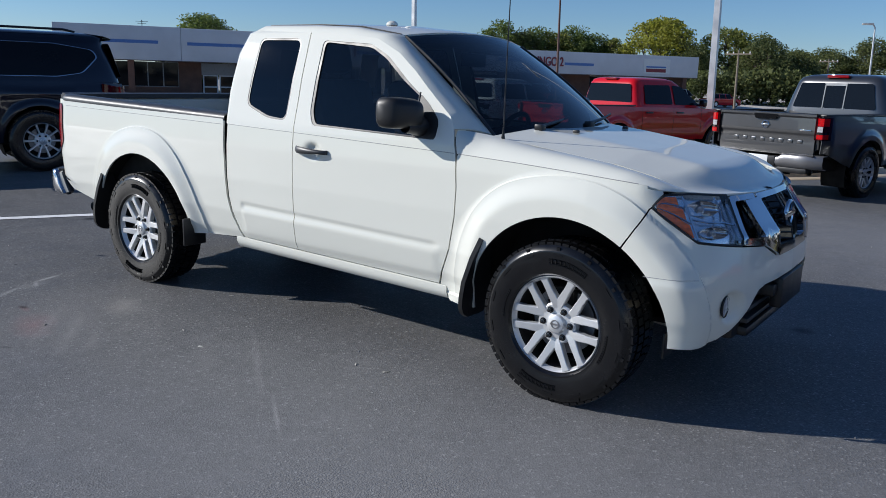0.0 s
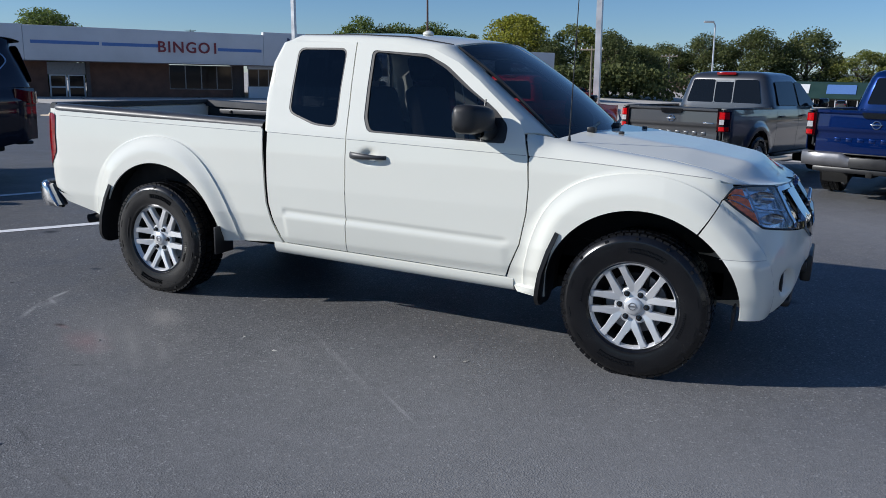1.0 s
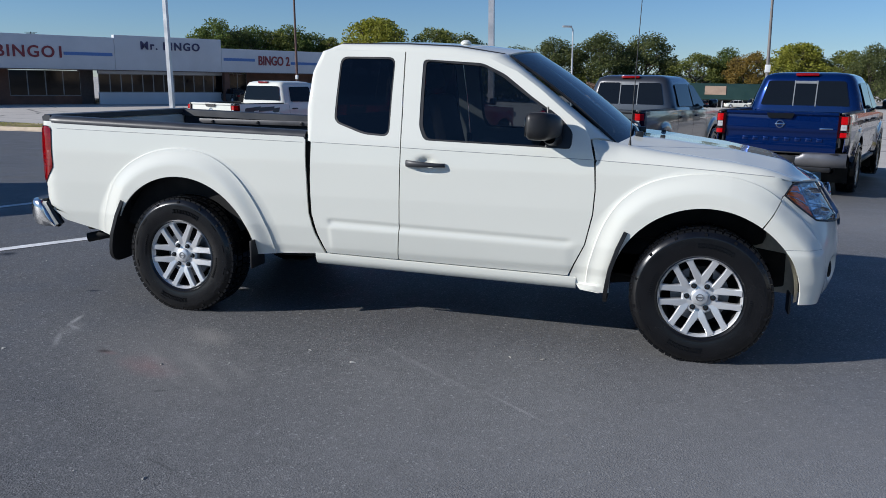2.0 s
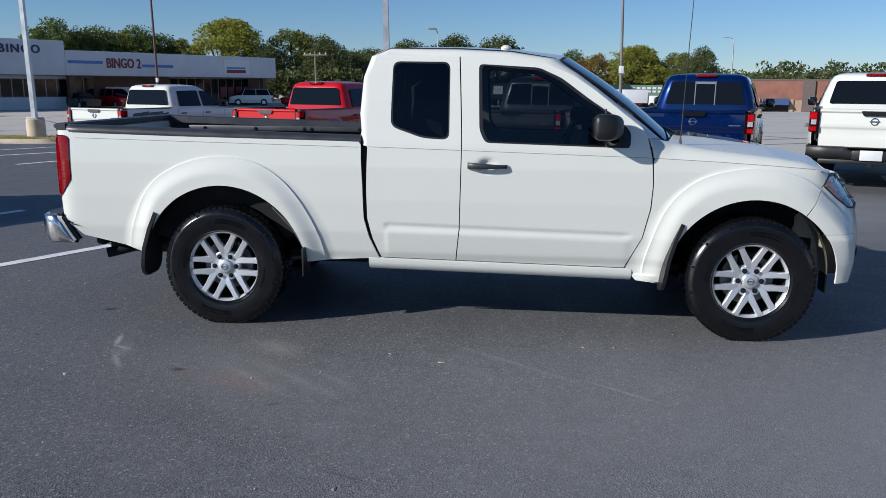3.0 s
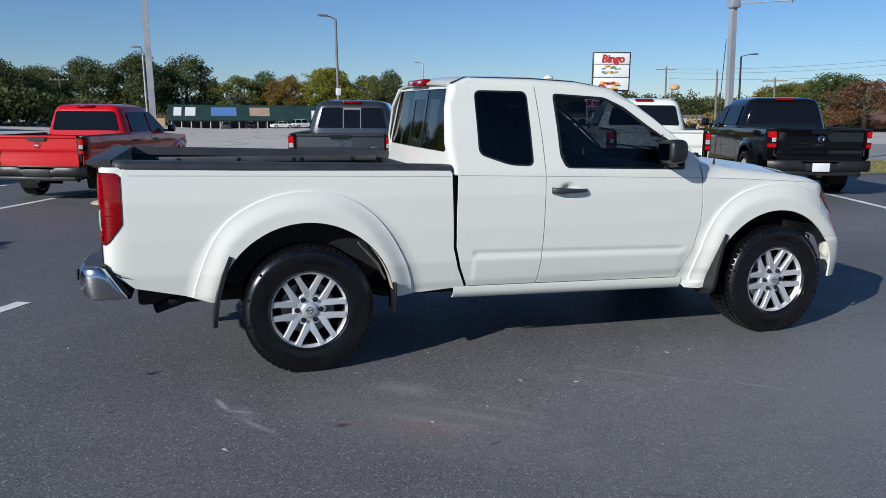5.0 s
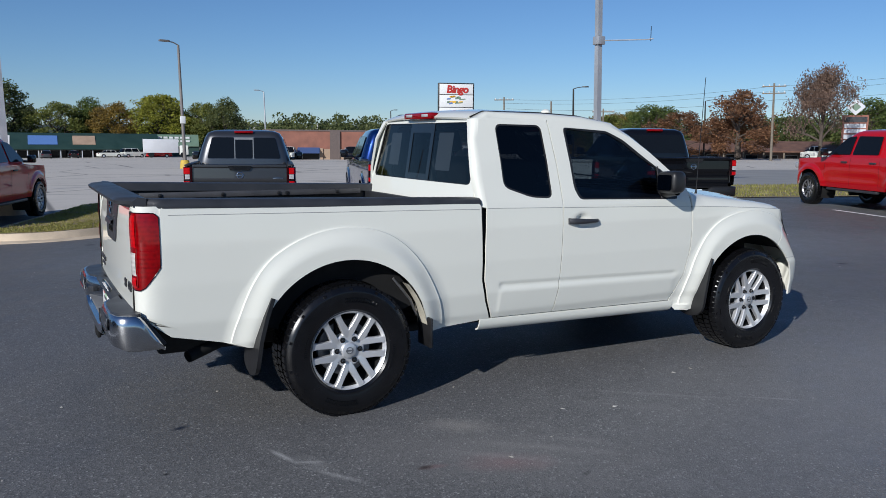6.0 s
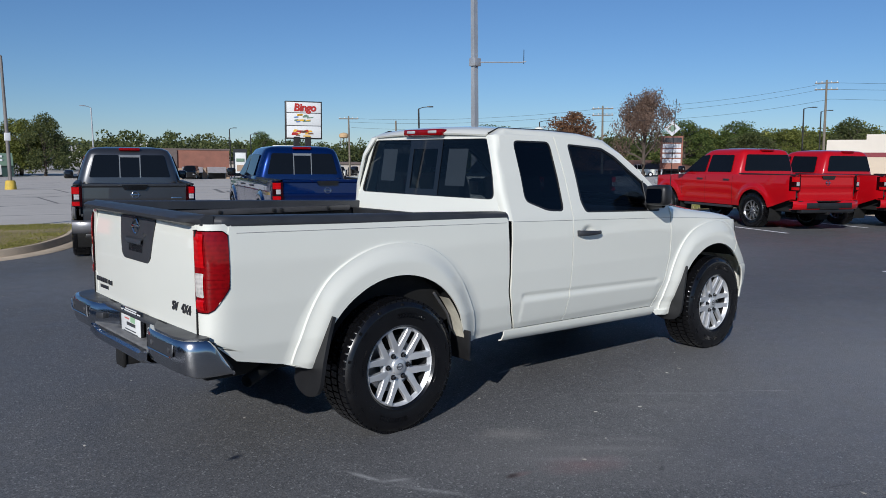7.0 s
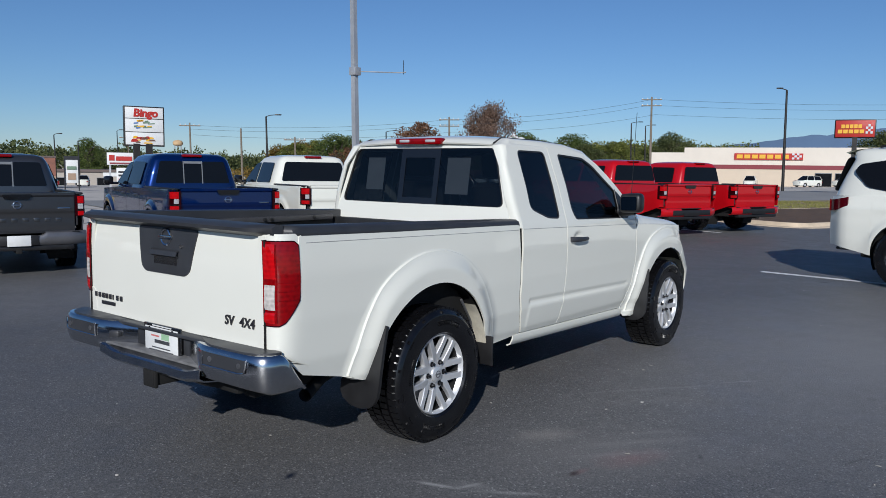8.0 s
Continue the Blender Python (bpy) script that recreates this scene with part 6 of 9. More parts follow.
        part("side_step", Shape().box(0.75, L - 0.7, min(sd * 0.80, sd * 0.90), max(sd * 0.80, sd * 0.90), 0.40, 0.455, 0.02), GREYTRIM if rear != "black" else BLACKTRIM, root)
    part("underbody", Shape().box(-1.1, L + 0.6, -0.70, 0.70, 0.40, 0.62, 0.03).box(-1.0, 0.5, -0.75, 0.75, 0.6, 0.72, 0.02), UNDER, root)
    part("bed_floor", Shape().box(-1.2, 0.53, -0.77, 0.77, 0.72, 0.76, 0.01), LINER, root)
    for sd in (-1, 1):
        part("bed_wall", Shape().box(-1.2, 0.53, min(sd * 0.77, sd * 0.80), max(sd * 0.77, sd * 0.80), 0.74, 1.19, 0.01), LINER, root)
    # tailgate
    def tg(y, z, d=0.0):
        x = float(np.interp(z, [0.66, 0.76, 0.90, 0.925, 0.955, 1.16, 1.185, 1.215, 1.225], [-1.222, -1.228, -1.222, -1.228, -1.246, -1.240, -1.262, -1.262, -1.235]))
        return (x - d + 0.012 * (y / 0.74) ** 2, y, z)
    gate = Shape().grid([[tg(y, z) for y in np.linspace(-0.745, 0.745, 17)] for z in (0.66, 0.70, 0.76, 0.82, 0.90, 0.915, 0.925, 0.94, 0.955, 1.0, 1.08, 1.14, 1.16, 1.172, 1.185, 1.20, 1.215, 1.225)])
    gate.grid([[(x, y, 1.225) for y in (-0.745, 0.745)] for x in (-1.235, -1.18)]).grid([[(-1.18, y, z) for y in (-0.745, 0.745)] for z in (0.66, 1.225)])
    for sd in (-1, 1):
        gate.grid([[(x, sd * 0.745, z) for x in (-1.225, -1.18)] for z in (0.66, 0.95, 1.225)])
    g = part("tailgate", gate, colour, root)
    hb = Shape().prism(rounded([(-0.19, 1.198), (0.19, 1.198), (0.155, 1.125), (-0.155, 1.125)], 0.02), lambda a, b, d: (tg(a, 1.10)[0] - 0.016 - d * 1.0, a, b), 0.016)
    h = part("tailgate_handle", hb, GLOSSBLACK, g, "black tailgate handle")
    em = Shape().lathe([(0.056, 0.0), (0.056, -0.010), (0.048, -0.014), (0.042, -0.010), (0.042, 0.0)], (tg(0, 1.04)[0] - 0.001, 0, 1.045), "x", 32)
    em.box(tg(0, 1.04)[0] - 0.016, tg(0, 1.04)[0], -0.068, 0.068, 1.036, 1.054, 0.003)
    part("round_emblem", em, CHROME, g, "chrome ring emblem")
    if bars:
        bm_ = colour if bars == "emboss" else INK
        for k in range(8):
            y = 0.50 - 0.142 * k
            x = tg(y, 0.83)[0]
            part("name_bar", Shape().box(x - 0.007, x + 0.004, y - 0.075, y, 0.805, 0.858, 0.004), bm_, g)
        part("trim_bar", Shape().box(tg(-0.6, 1.0)[0] - 0.006, tg(-0.6, 1.0)[0], -0.69, -0.52, 0.985, 1.005, 0.002), CHROME, g)
    # bumper
    bmat = {"chrome": GREYBUMPER, "black": BLACKTRIM, "colour": colour}[rear]
    if rear == "colour":
        part("bumper_panel", Shape().box(-1.348, -1.30, -0.62, 0.62, 0.50, 0.62, 0.015), BLACKTRIM, root, "black bumper centre panel")
    bp = Shape()
    rows = []
    for y in np.linspace(-0.90, 0.90, 37):
        f = abs(y) / 0.90
        x = -1.335 + 0.10 * max(0.0, (f - 0.62) / 0.38) ** 2.2
        dip = 0.05 * float(smoothstep(0.36, 0.28, abs(y)))
        rows.append([(x + 0.12, y, 0.665 - dip), (x + 0.015, y, 0.66 - dip), (x, y, 0.64 - dip), (x - 0.004, y, 0.55 - dip * 0.5), (x + 0.02, y, 0.475), (x + 0.10, y, 0.465)])
    bp.grid(rows)
    b = part("rear_bumper", bp, bmat, root, thick=0.012, smooth=70)
    part("step_pad", Shape().box(-1.31, -1.21, -0.80, 0.80, 0.645, 0.662, 0.006), BLACKTRIM, b)
    part("bumper_lower", Shape().box(-1.31, -1.15, -0.72, 0.72, 0.40, 0.475, 0.02), BLACKTRIM, b)
    part("plate_recess", Shape().box(-1.345, -1.30, -0.26, 0.26, 0.475, 0.615, 0.015), BLACKTRIM, b)
    if plate:
        part("plate", Shape().box(-1.352, -1.344, -0.15, 0.15, 0.470, 0.620, 0.006), PAPER, b, "white dealer plate")
    part("tow_hitch", Shape().box(-1.32, -1.0, -0.04, 0.04, 0.36, 0.43, 0.008), UNDER, root)
    part("exhaust", Shape().tube([(-0.6, -0.55, 0.46), (-1.0, -0.62, 0.44), (-1.22, -0.72, 0.41)], 0.035, 10, caps=False), STEEL, root)
    if decal:
        for sd in (-1, 1):
            for k, (x0, x1, z0, z1) in enumerate(((-0.95, -0.62, 0.98, 1.12), (-0.66, -0.40, 1.02, 1.14), (-0.45, 0.10, 1.00, 1.13), (0.05, 0.30, 0.96, 1.10))):
                dc = Shape().prism(rounded([(x0, z0), (x1, z0 + 0.02), (x1 + 0.05, z1), (x0 + 0.06, z1 - 0.02)], 0.015), lambda a, b, d: (a, sd * (half(a, b) + 0.002 + d), b), 0.002)
                part("side_decal", dc, INK, root, "dark graphic on the bed side")
    put_wheels(root, (0.0, L), 0.80, 0.385, 1.02, rim or SILVER, "six" if rim is None else "ten", "std" if rim is None else "dark")
    root.matrix_world = m
    return root


def suv(m, colour, label, trim):
    """A large parked sport-utility wagon: origin on the ground under the rear axle."""
    root = empty("sport_utility_vehicle")
    tagged(root, label, "car", "parked row of vehicles")
    ar, r, zc, L = (0.0, 3.08), 0.475, 0.42, 3.08
    zlow = lambda x: 0.40 if x > -0.4 else 0.40 + 0.12 * min(1.0, (-0.4 - x) / 0.6)
    ztop = lambda x: float(np.interp(x, [-1.10, -0.5, 1.0, 2.5, 3.3, 3.9], [1.20, 1.225, 1.215, 1.20, 1.17, 1.05]))

    def half(x, z):
        w = float(np.interp(z, [0.38, 0.60, 0.85, 1.05, 1.22], [0.92, 0.965, 0.985, 0.975, 0.940]))
        w *= 1 - 0.20 * float(smoothstep(-0.75, -1.15, x)) ** 2 - 0.35 * float(smoothstep(3.2, 3.95, x)) ** 2
        return w + 0.014 * math.exp(-((z - 1.06) / 0.05) ** 2) - 0.012 * math.exp(-((z - 0.78) / 0.10) ** 2) * float(smoothstep(0.5, 0.7, x) * (1 - smoothstep(2.4, 2.6, x)))
    sd_ = side_panel(stations(-1.12, 3.92, ar, r), zlow, ztop, half, ar, r, zc, 0.026, ro=0.10)
    for s_ in (sd_, sd_.flip_y()):
        part("body_side", s_, colour, root, thick=0.012)
    # tail and nose
    prof = [(-1.10, 0.46), (-1.20, 0.55), (-1.22, 0.68), (-1.17, 0.80), (-1.17, 1.0), (-1.15, 1.22)]
    part("tail", Shape().grid([[(x + 0.16 * abs(v) ** 3, v * 0.80, z) for v in np.linspace(-1, 1, 17)] for x, z in prof]), colour, root, thick=0.012)
    part("nose", Shape().grid([[(x - 0.30 * abs(v) ** 2.5, v * 0.75, z) for v in np.linspace(-1, 1, 17)] for x, z in ((3.98, 0.42), (4.06, 0.6), (4.05, 0.9), (3.98, 1.08), (3.86, 1.13))]), colour, root, thick=0.012)
    part("bonnet", Shape().grid([[(x, v * w, z + 0.05 * (1 - v * v)) for v in np.linspace(-1, 1, 15)] for x, z, w in ((2.45, 1.22, 0.86), (2.9, 1.20, 0.90), (3.5, 1.15, 0.84), (3.9, 1.07, 0.70))]), colour, root, thick=0.012)
    levels = [(1.215, -1.12, 2.62, 0.935), (1.30, -1.10, 2.45, 0.915), (1.50, -1.03, 2.10, 0.855), (1.72, -0.94, 1.72, 0.775), (1.83, -0.96, 1.52, 0.720), (1.875, -0.90, 1.40, 0.64), (1.90, -0.6, 1.1, 0.45)]
    rows = []
    for z, xa, xb, w in levels:
        loop = []
        for k in range(49):
            a = 2 * math.pi * k / 48
            ca, sa = math.cos(a), math.sin(a)
            ex, ey = abs(ca) ** 0.25 * (1 if ca > 0 else -1), abs(sa) ** 0.25 * (1 if sa > 0 else -1)
            loop.append(((xa + xb) / 2 + ex * (xb - xa) / 2, ey * w, z))
        rows.append(loop)
    part("cabin", Shape().grid(rows).put(rows[-1][:-1], [tuple(range(48))]), colour, root, smooth=50)
    part("spoiler", Shape().grid([[(x, v * w, z) for v in np.linspace(-1, 1, 13)] for x, z, w in ((-0.70, 1.885, 0.60), (-0.92, 1.86, 0.63), (-1.03, 1.825, 0.64), (-1.02, 1.805, 0.64), (-0.92, 1.79, 0.64))]), colour, root)
    pane(root, "rear_window", [(-1.125, 0.74, 1.28), (-1.125, -0.74, 1.28), (-0.995, -0.64, 1.76), (-0.995, 0.64, 1.76)], OPAQUEGLASS, r=0.08)
    for sd in (1, -1):
        def sp(x, z, d=0.006):
            w = float(np.interp(z, [1.215, 1.30, 1.50, 1.72, 1.83], [0.935, 0.915, 0.855, 0.775, 0.72])) + d
            return (x, sd * w, z)
        # one long dark glasshouse with a bright surround that kicks up at the rear
        pts = [(2.30, 1.285), (-0.25, 1.285), (-0.58, 1.34), (-0.80, 1.56), (-0.74, 1.66), (-0.25, 1.735), (1.40, 1.745), (1.80, 1.62)]
        poly = rounded(pts, 0.06)
        c = (0.7, 1.50)
        sh = fan(Shape(), poly, c, 80, 5, lambda x, z: sp(x, z, 0.006))
        part("side_glass", sh, OPAQUEGLASS, root, "dark side glass")
        part("window_trim", ring(Shape(), shrink(poly, 0.02), poly, c, 90, 2, lambda x, z: sp(x, z, 0.011)), trim, root, thick=0.006)
        for x, lean in ((0.62, -0.02), (1.42, 0.10)):
            part("door_pillar", Shape().grid([[sp(x + dx + lean * (z - 1.3), z, 0.010) for dx in (-0.035, 0.035)] for z in np.linspace(1.29, 1.735, 5)]), GLOSSBLACK, root, thick=0.004)
        for x in (0.60, 1.45, 2.42):
            part("door_seam", Shape().grid([[(x + dx, sd * (half(x, z) + 0.0025), z) for dx in (-0.004, 0.004)] for z in np.linspace(0.45, 1.21, 8)]), UNDER, root)
        for x in (0.70, 1.55):
            part("door_handle", Shape().box(x, x + 0.24, min(sd * 0.975, sd * 1.015), max(sd * 0.975, sd * 1.015), 1.095, 1.125, 0.010), CHROME, root)
        tl = Shape().grid([[(x, sd * y, z) for x, y in ((-1.17, 0.66), (-1.165, 0.72), (-1.12, 0.82), (-1.00, 0.925), (-0.90, 0.958), (-0.80, 0.976))] for z in (1.00, 1.01, 1.07, 1.15, 1.16)])
        tl.v = [(x, y, z + (0.05 * float(smoothstep(-1.05, -0.72, x)) if z > 1.09 else 0.10 * float(smoothstep(-1.05, -0.72, x)) if z < 1.05 else 0.06 * float(smoothstep(-1.05, -0.72, x)))) for x, y, z in tl.v]
        part("tail_lamp", tl, MAROONLENS, root, "dark red wrap-round tail lamp", thick=0.02, offset=0)
        rl = Shape().tube([(-0.55, sd * 0.66, 1.895), (-0.40, sd * 0.665, 1.925), (1.10, sd * 0.665, 1.925), (1.25, sd * 0.66, 1.895)], 0.016, 8)
        part("roof_rail", rl, BLACKTRIM, root)
        for cx in ar:
            part("arch_liner", Shape().lathe([(r + 0.01, sd * 0.90), (r + 0.015, sd * 0.5), (0.1, sd * 0.48)], (cx, 0, zc), "y", 28, (-25, 205)), UNDER, root)
        part("side_step", Shape().box(0.65, 2.45, min(sd * 0.90, sd * 1.0), max(sd * 0.90, sd * 1.0), 0.36, 0.41, 0.02), BLACKTRIM, root)
        part("side_mirror", Shape().box(2.18, 2.30, min(sd * 1.0, sd * 1.20), max(sd * 1.0, sd * 1.20), 1.27, 1.43, 0.04).box(2.22, 2.28, min(sd * 0.92, sd * 1.02), max(sd * 0.92, sd * 1.02), 1.27, 1.32, 0.01), colour, root)
    part("underbody", Shape().box(-0.70, 3.8, -0.75, 0.75, 0.36, 0.60, 0.03), UNDER, root)
    part("rear_valance", Shape().box(-1.12, -0.9, -0.60, 0.60, 0.43, 0.48, 0.02), BLACKTRIM, root)
    part("round_emblem", Shape().lathe([(0.05, 0.0), (0.05, -0.012), (0.001, -0.014)], (-1.175, 0, 1.10), "x", 24), CHROME, root)
    put_wheels(root, ar, 0.87, 0.42, 1.10, SILVER, "ten", "big")
    root.matrix_world = m
    return root


def at(x, y, heading):
    return pose(x, y, rise(x, y), 0, 0, heading)


SILVERGREY = paint("grey_metallic", (0.105, 0.106, 0.110), 0.12, 0.30)
SILVERGREY.node_tree.nodes["Principled BSDF"].inputs["Metallic"].default_value = 0.8
BLUE = paint("blue_paint", (0.0008, 0.014, 0.092), 0.12, 0.26)
RED = paint("red_paint", (0.45, 0.003, 0.007), 0.0, 0.3)
MAROON = paint("deep_red_paint", (0.56, 0.003, 0.008), 0.0, 0.4)
BLACKPAINT = paint("black_paint", (0.004, 0.004, 0.005), 0.0, 0.08)
NAVY = paint("midnight_paint", (0.010, 0.010, 0.020), 0.2, 0.3)
DARKRIM = surface("machined_rim", (0.35, 0.35, 0.36), 0.3, 0.8, 0.2, 0.3, 14, 200)

crew_truck(at(2.07, 9.24, 73), SILVERGREY, "grey metallic crew-cab pickup with an embossed tailgate", "chrome")
crew_truck(at(4.87, 8.17, 72.5), BLUE, "bright blue metallic crew-cab pickup parked beside a grey one", "chrome", plate=False)
crew_truck(at(7.58, 8.02, 68), WHITE, "white crew-cab pickup with a black rear bumper", "black", bars="", split=False)
crew_truck(at(10.39, 7.37, 70), BLACKPAINT, "glossy black crew-cab pickup with a black bumper", "black", bars="", split=False)
crew_truck(at(-8.07, 14.25, 73), WHITE, "white crew-cab pickup with dark tailgate lettering", "black", bars="ink", plate=False, split=False, decal=True)
crew_truck(at(-2.98, 11.88, 70), MAROON, "deep red crew-cab pickup beside the grass island", "black", bars="", plate=False, split=False)
crew_truck(at(15.24, 4.49, 69), RED, "bright red crew-cab pickup with machined dark wheels", "colour", rim=DARKRIM, bars="", plate=False, split=False)
crew_truck(at(17.9, 3.75, 69), RED, "bright red crew-cab pickup at the end of the row", "colour", rim=DARKRIM, bars="", plate=False, split=False)
suv(at(-6.96, 1.85, 252), NAVY, "midnight-blue sport-utility wagon with bright window trim", CHROME)
suv(at(9.48, -2.23, 255), WHITE, "white sport-utility wagon with dark side glass", GLOSSBLACK)


# ---- kerbs, islands, painted lines ----
def kerbed(name, poly, top_mat, label, category, height=0.13, width=0.16, fill=0.03):
    """A raised bed with a concrete kerb round it. poly: along and across the parked row."""
    ring_ = rounded(poly, 0.9, 6)
    ob = empty(name)
    tagged(ob, label, category, kind="structure")
    c = (sum(q[0] for q in ring_) / len(ring_), sum(q[1] for q in ring_) / len(ring_))
    def inset(d):
        out = []
        for i, q in enumerate(ring_):
            t_ = Vector(ring_[(i + 1) % len(ring_)]) - Vector(ring_[i - 1])
            m_ = Vector((-t_.y, t_.x)).normalized()
            m_ = m_ if m_.dot(Vector(c) - Vector(q)) > 0 else -m_
            out.append((q[0] + m_.x * d, q[1] + m_.y * d))
        return out
    prof = [(-0.30, 0.002), (-0.285, 0.014), (0.0, 0.022), (0.055, height - 0.03), (0.085, height), (width, height), (width + 0.01, height - 0.05)]
    rows = [[along(a, n, h) for a, n in inset(d)] for d, h in prof]
    part("kerb", Shape().grid([list(q) + [q[0]] for q in rows]), CONCRETE, ob)
    bed_ = Shape()
    rr = [[along(c[0] + (a - c[0]) * k, c[1] + (n - c[1]) * k, height + fill * (1 - k * k) - 0.01) for a, n in inset(width - 0.02)] for k in (0.02, 0.2, 0.4, 0.6, 0.8, 1.0)]
    bed_.grid([list(q) + [q[0]] for q in rr]).put(rr[0], [tuple(range(len(rr[0])))])
    part("soil", bed_, top_mat, ob)
    return ob, ring_, c


def grass_on(name, ring_, c, n, label, height=0.028, lift=0.135, bare=0.25, seed=3):
    """Short tufts of grass within an outline."""
    rnd = random.Random(seed)
    a0, a1 = min(q[0] for q in ring_), max(q[0] for q in ring_)
    n0, n1 = min(q[1] for q in ring_), max(q[1] for q in ring_)
    vs, fs = [], []
    while len(fs) < n:
        a, q = rnd.uniform(a0, a1), rnd.uniform(n0, n1)
        ang = math.atan2(q - c[1], a - c[0])
        if math.hypot(a - c[0], q - c[1]) > ray_reach(ring_, c[0], c[1], ang) - 0.2:
            continue
        if noise.noise(Vector((a * 0.7, q * 0.7, seed))) < -0.15 and rnd.random() > bare:
            continue
        x, y, z = along(a, q, lift)
        d, t_, h = rnd.uniform(0, 6.28), rnd.uniform(-0.03, 0.03), height * rnd.uniform(0.5, 1.3)
        w = 0.012
        k = len(vs)
        vs += [(x - w * math.cos(d), y - w * math.sin(d), z), (x + w * math.cos(d), y + w * math.sin(d), z), (x + t_, y + t_ * 0.7, z + h)]
        fs.append((k, k + 1, k + 2))
    ob = solid(name, Shape().put(vs, fs), BLADE, smooth=0, fix=False)
    return tagged(ob, label, "grass", kind="stuff")


def leaf_mat(name, col, col2, trans=0.52):
    m, t, b, o = node_mat(name)
    g = t.nodes.new("ShaderNodeNewGeometry")
    c = add_ramp(t, g.outputs["Random Per Island"], [(0.0, tuple(v * 0.7 for v in col)), (0.45, col), (1.0, col2)])
    big = add_noise(t, 0.35, 3)
    c = add_mix(t, add_ramp(t, big, [(0.35, (0, 0, 0)), (0.65, (0.6, 0.6, 0.6))]), c, tuple(v * 0.6 for v in col))
    t.links.new(c, b.inputs["Base Color"])
    b.inputs["Roughness"].default_value = 0.7
    b.inputs["Transmission Weight"].default_value = 0.0
    tl = t.nodes.new("ShaderNodeBsdfTranslucent")
    t.links.new(c, tl.inputs["Color"])
    mx = t.nodes.new("ShaderNodeMixShader")
    mx.inputs[0].default_value = trans
    t.links.new(b.outputs[0], mx.inputs[1])
    t.links.new(tl.outputs[0], mx.inputs[2])
    t.links.new(mx.outputs[0], o.inputs["Surface"])
    return m


BLADE = leaf_mat("grass_blade", (0.36, 0.36, 0.085), (0.62, 0.54, 0.19))
MULCH = surface("brown_mulch", (0.14, 0.085, 0.05), 0.95, 0, 0, 0.4, 3.0, 40, 0.8, 0.03)

isl, isl_ring, isl_c = kerbed("island", [(-5.30, 8.50), (-4.00, 8.50), (-2.55, 10.05), (-2.05, 12.20), (-2.05, 16.20), (-5.30, 16.20)], GRASS, "grass island with a pale concrete kerb", "kerb")
grass_on("grass", isl_ring, isl_c, 14000, "short dry grass on the kerbed island")
isl2, r2, c2 = kerbed("island", [(18.6, 8.55), (46.0, 8.55), (46.0, 14.5), (18.6, 14.5)], MULCH, "long mulched bed with a concrete kerb", "kerb")
isl3, r3, c3 = kerbed("island", [(-29.72, 8.51), (-18.46, 13.59), (-18.28, 14.97), (-19.46, 15.94), (-30.74, 11.54)], GRASS, "grass island with a concrete kerb", "kerb")
grass_on("grass", r3, c3, 9000, "short dry grass round a light pole", seed=8)

verge = sheet("verge", lambda a, b: along(a, b)[:2], 0.012, GRASS, ((4.5, 62.0, 30), (14.7, 22.0, 8)))
tagged(verge, "grass verge between the lot and the road", "grass", kind="structure")
grass_on("grass", [(4.6, 14.8), (40.0, 14.8), (40.0, 21.9), (4.6, 21.9)], (22.0, 18.3), 22000, "grass of the roadside verge", 0.07, 0.012, seed=5)
road = sheet("road", lambda a, b: along(a, b)[:2], 0.008, ROADMAT, ((4.5, 150.0, 40), (22.0, 44.0, 10)))
tagged(road, "grey two-way road beyond the verge", "road", kind="structure")


def stripe(x0, y0, x1, y1, w=0.125, label="white painted parking line"):
    d = Vector((x1 - x0, y1 - y0))
    n_ = Vector((-d.y, d.x)).normalized() * w / 2
    k = max(2, int(d.length / 0.4))
    rows = []
    for i in range(k + 1):
        p = Vector((x0, y0)) + d * i / k
        rows.append([(p.x + n_.x * s_, p.y + n_.y * s_, rise(p.x, p.y) + 0.004) for s_ in (-1, 1)])
    return tagged(solid("painted_line", Shape().grid(rows), LINEPAINT, fix=False), label, "line", "painted parking lines", kind="structure")


stripe(-3.25, -1.05, -1.93, 1.35)
stripe(-4.72, 1.1, -4.0, 3.2)
stripe(9.21, 0.03, 8.75, -4.2, 0.16)
stripe(-13.2, 14.0, -11.7, 17.85)
stripe(-11.9, 12.3, -10.2, 15.85)
stripe(14.48, 6.35, 13.7, 3.6)
stripe(17.2, 5.4, 16.7, 3.2)
for a, n in ((-12.2, 7.5), (-9.6, 7.6), (5.0, 6.2), (7.9, 6.6), (-6.7, 7.7)):
    p, q = along(a, n), along(a + 0.05, n + 5.4)
    stripe(p[0], p[1], q[0], q[1])

def litter(n, seed):
    """Pale chips, dead leaves and grit scattered over the asphalt."""
    rnd = random.Random(seed)
    vs, fs = [], []
    for _ in range(n):
        a, q = rnd.uniform(-9.0, 14.0), rnd.uniform(-6.5, 6.0)
        x, y, z = along(a, q, 0.002)
        r, t_, h = rnd.choice((0.004, 0.005, 0.007, 0.012)) * rnd.uniform(0.7, 1.3), rnd.uniform(0, 6.28), rnd.uniform(0.002, 0.006)
        k = len(vs)
        for j in range(5):
            b = t_ + j * 1.2566
            w = r * rnd.uniform(0.6, 1.2) * (2.2 if j == 0 and r > 0.009 else 1.0)
            vs.append((x + w * math.cos(b), y + w * math.sin(b), z))
        vs.append((x, y, z + h))
        fs += [(k + j, k + (j + 1) % 5, k + 5) for j in range(5)]
    ob = solid("litter", Shape().put(vs, fs), CHIP, smooth=0, fix=False)
    return tagged(ob, "pale chips and bits of leaf scattered on the asphalt", "litter", kind="stuff")


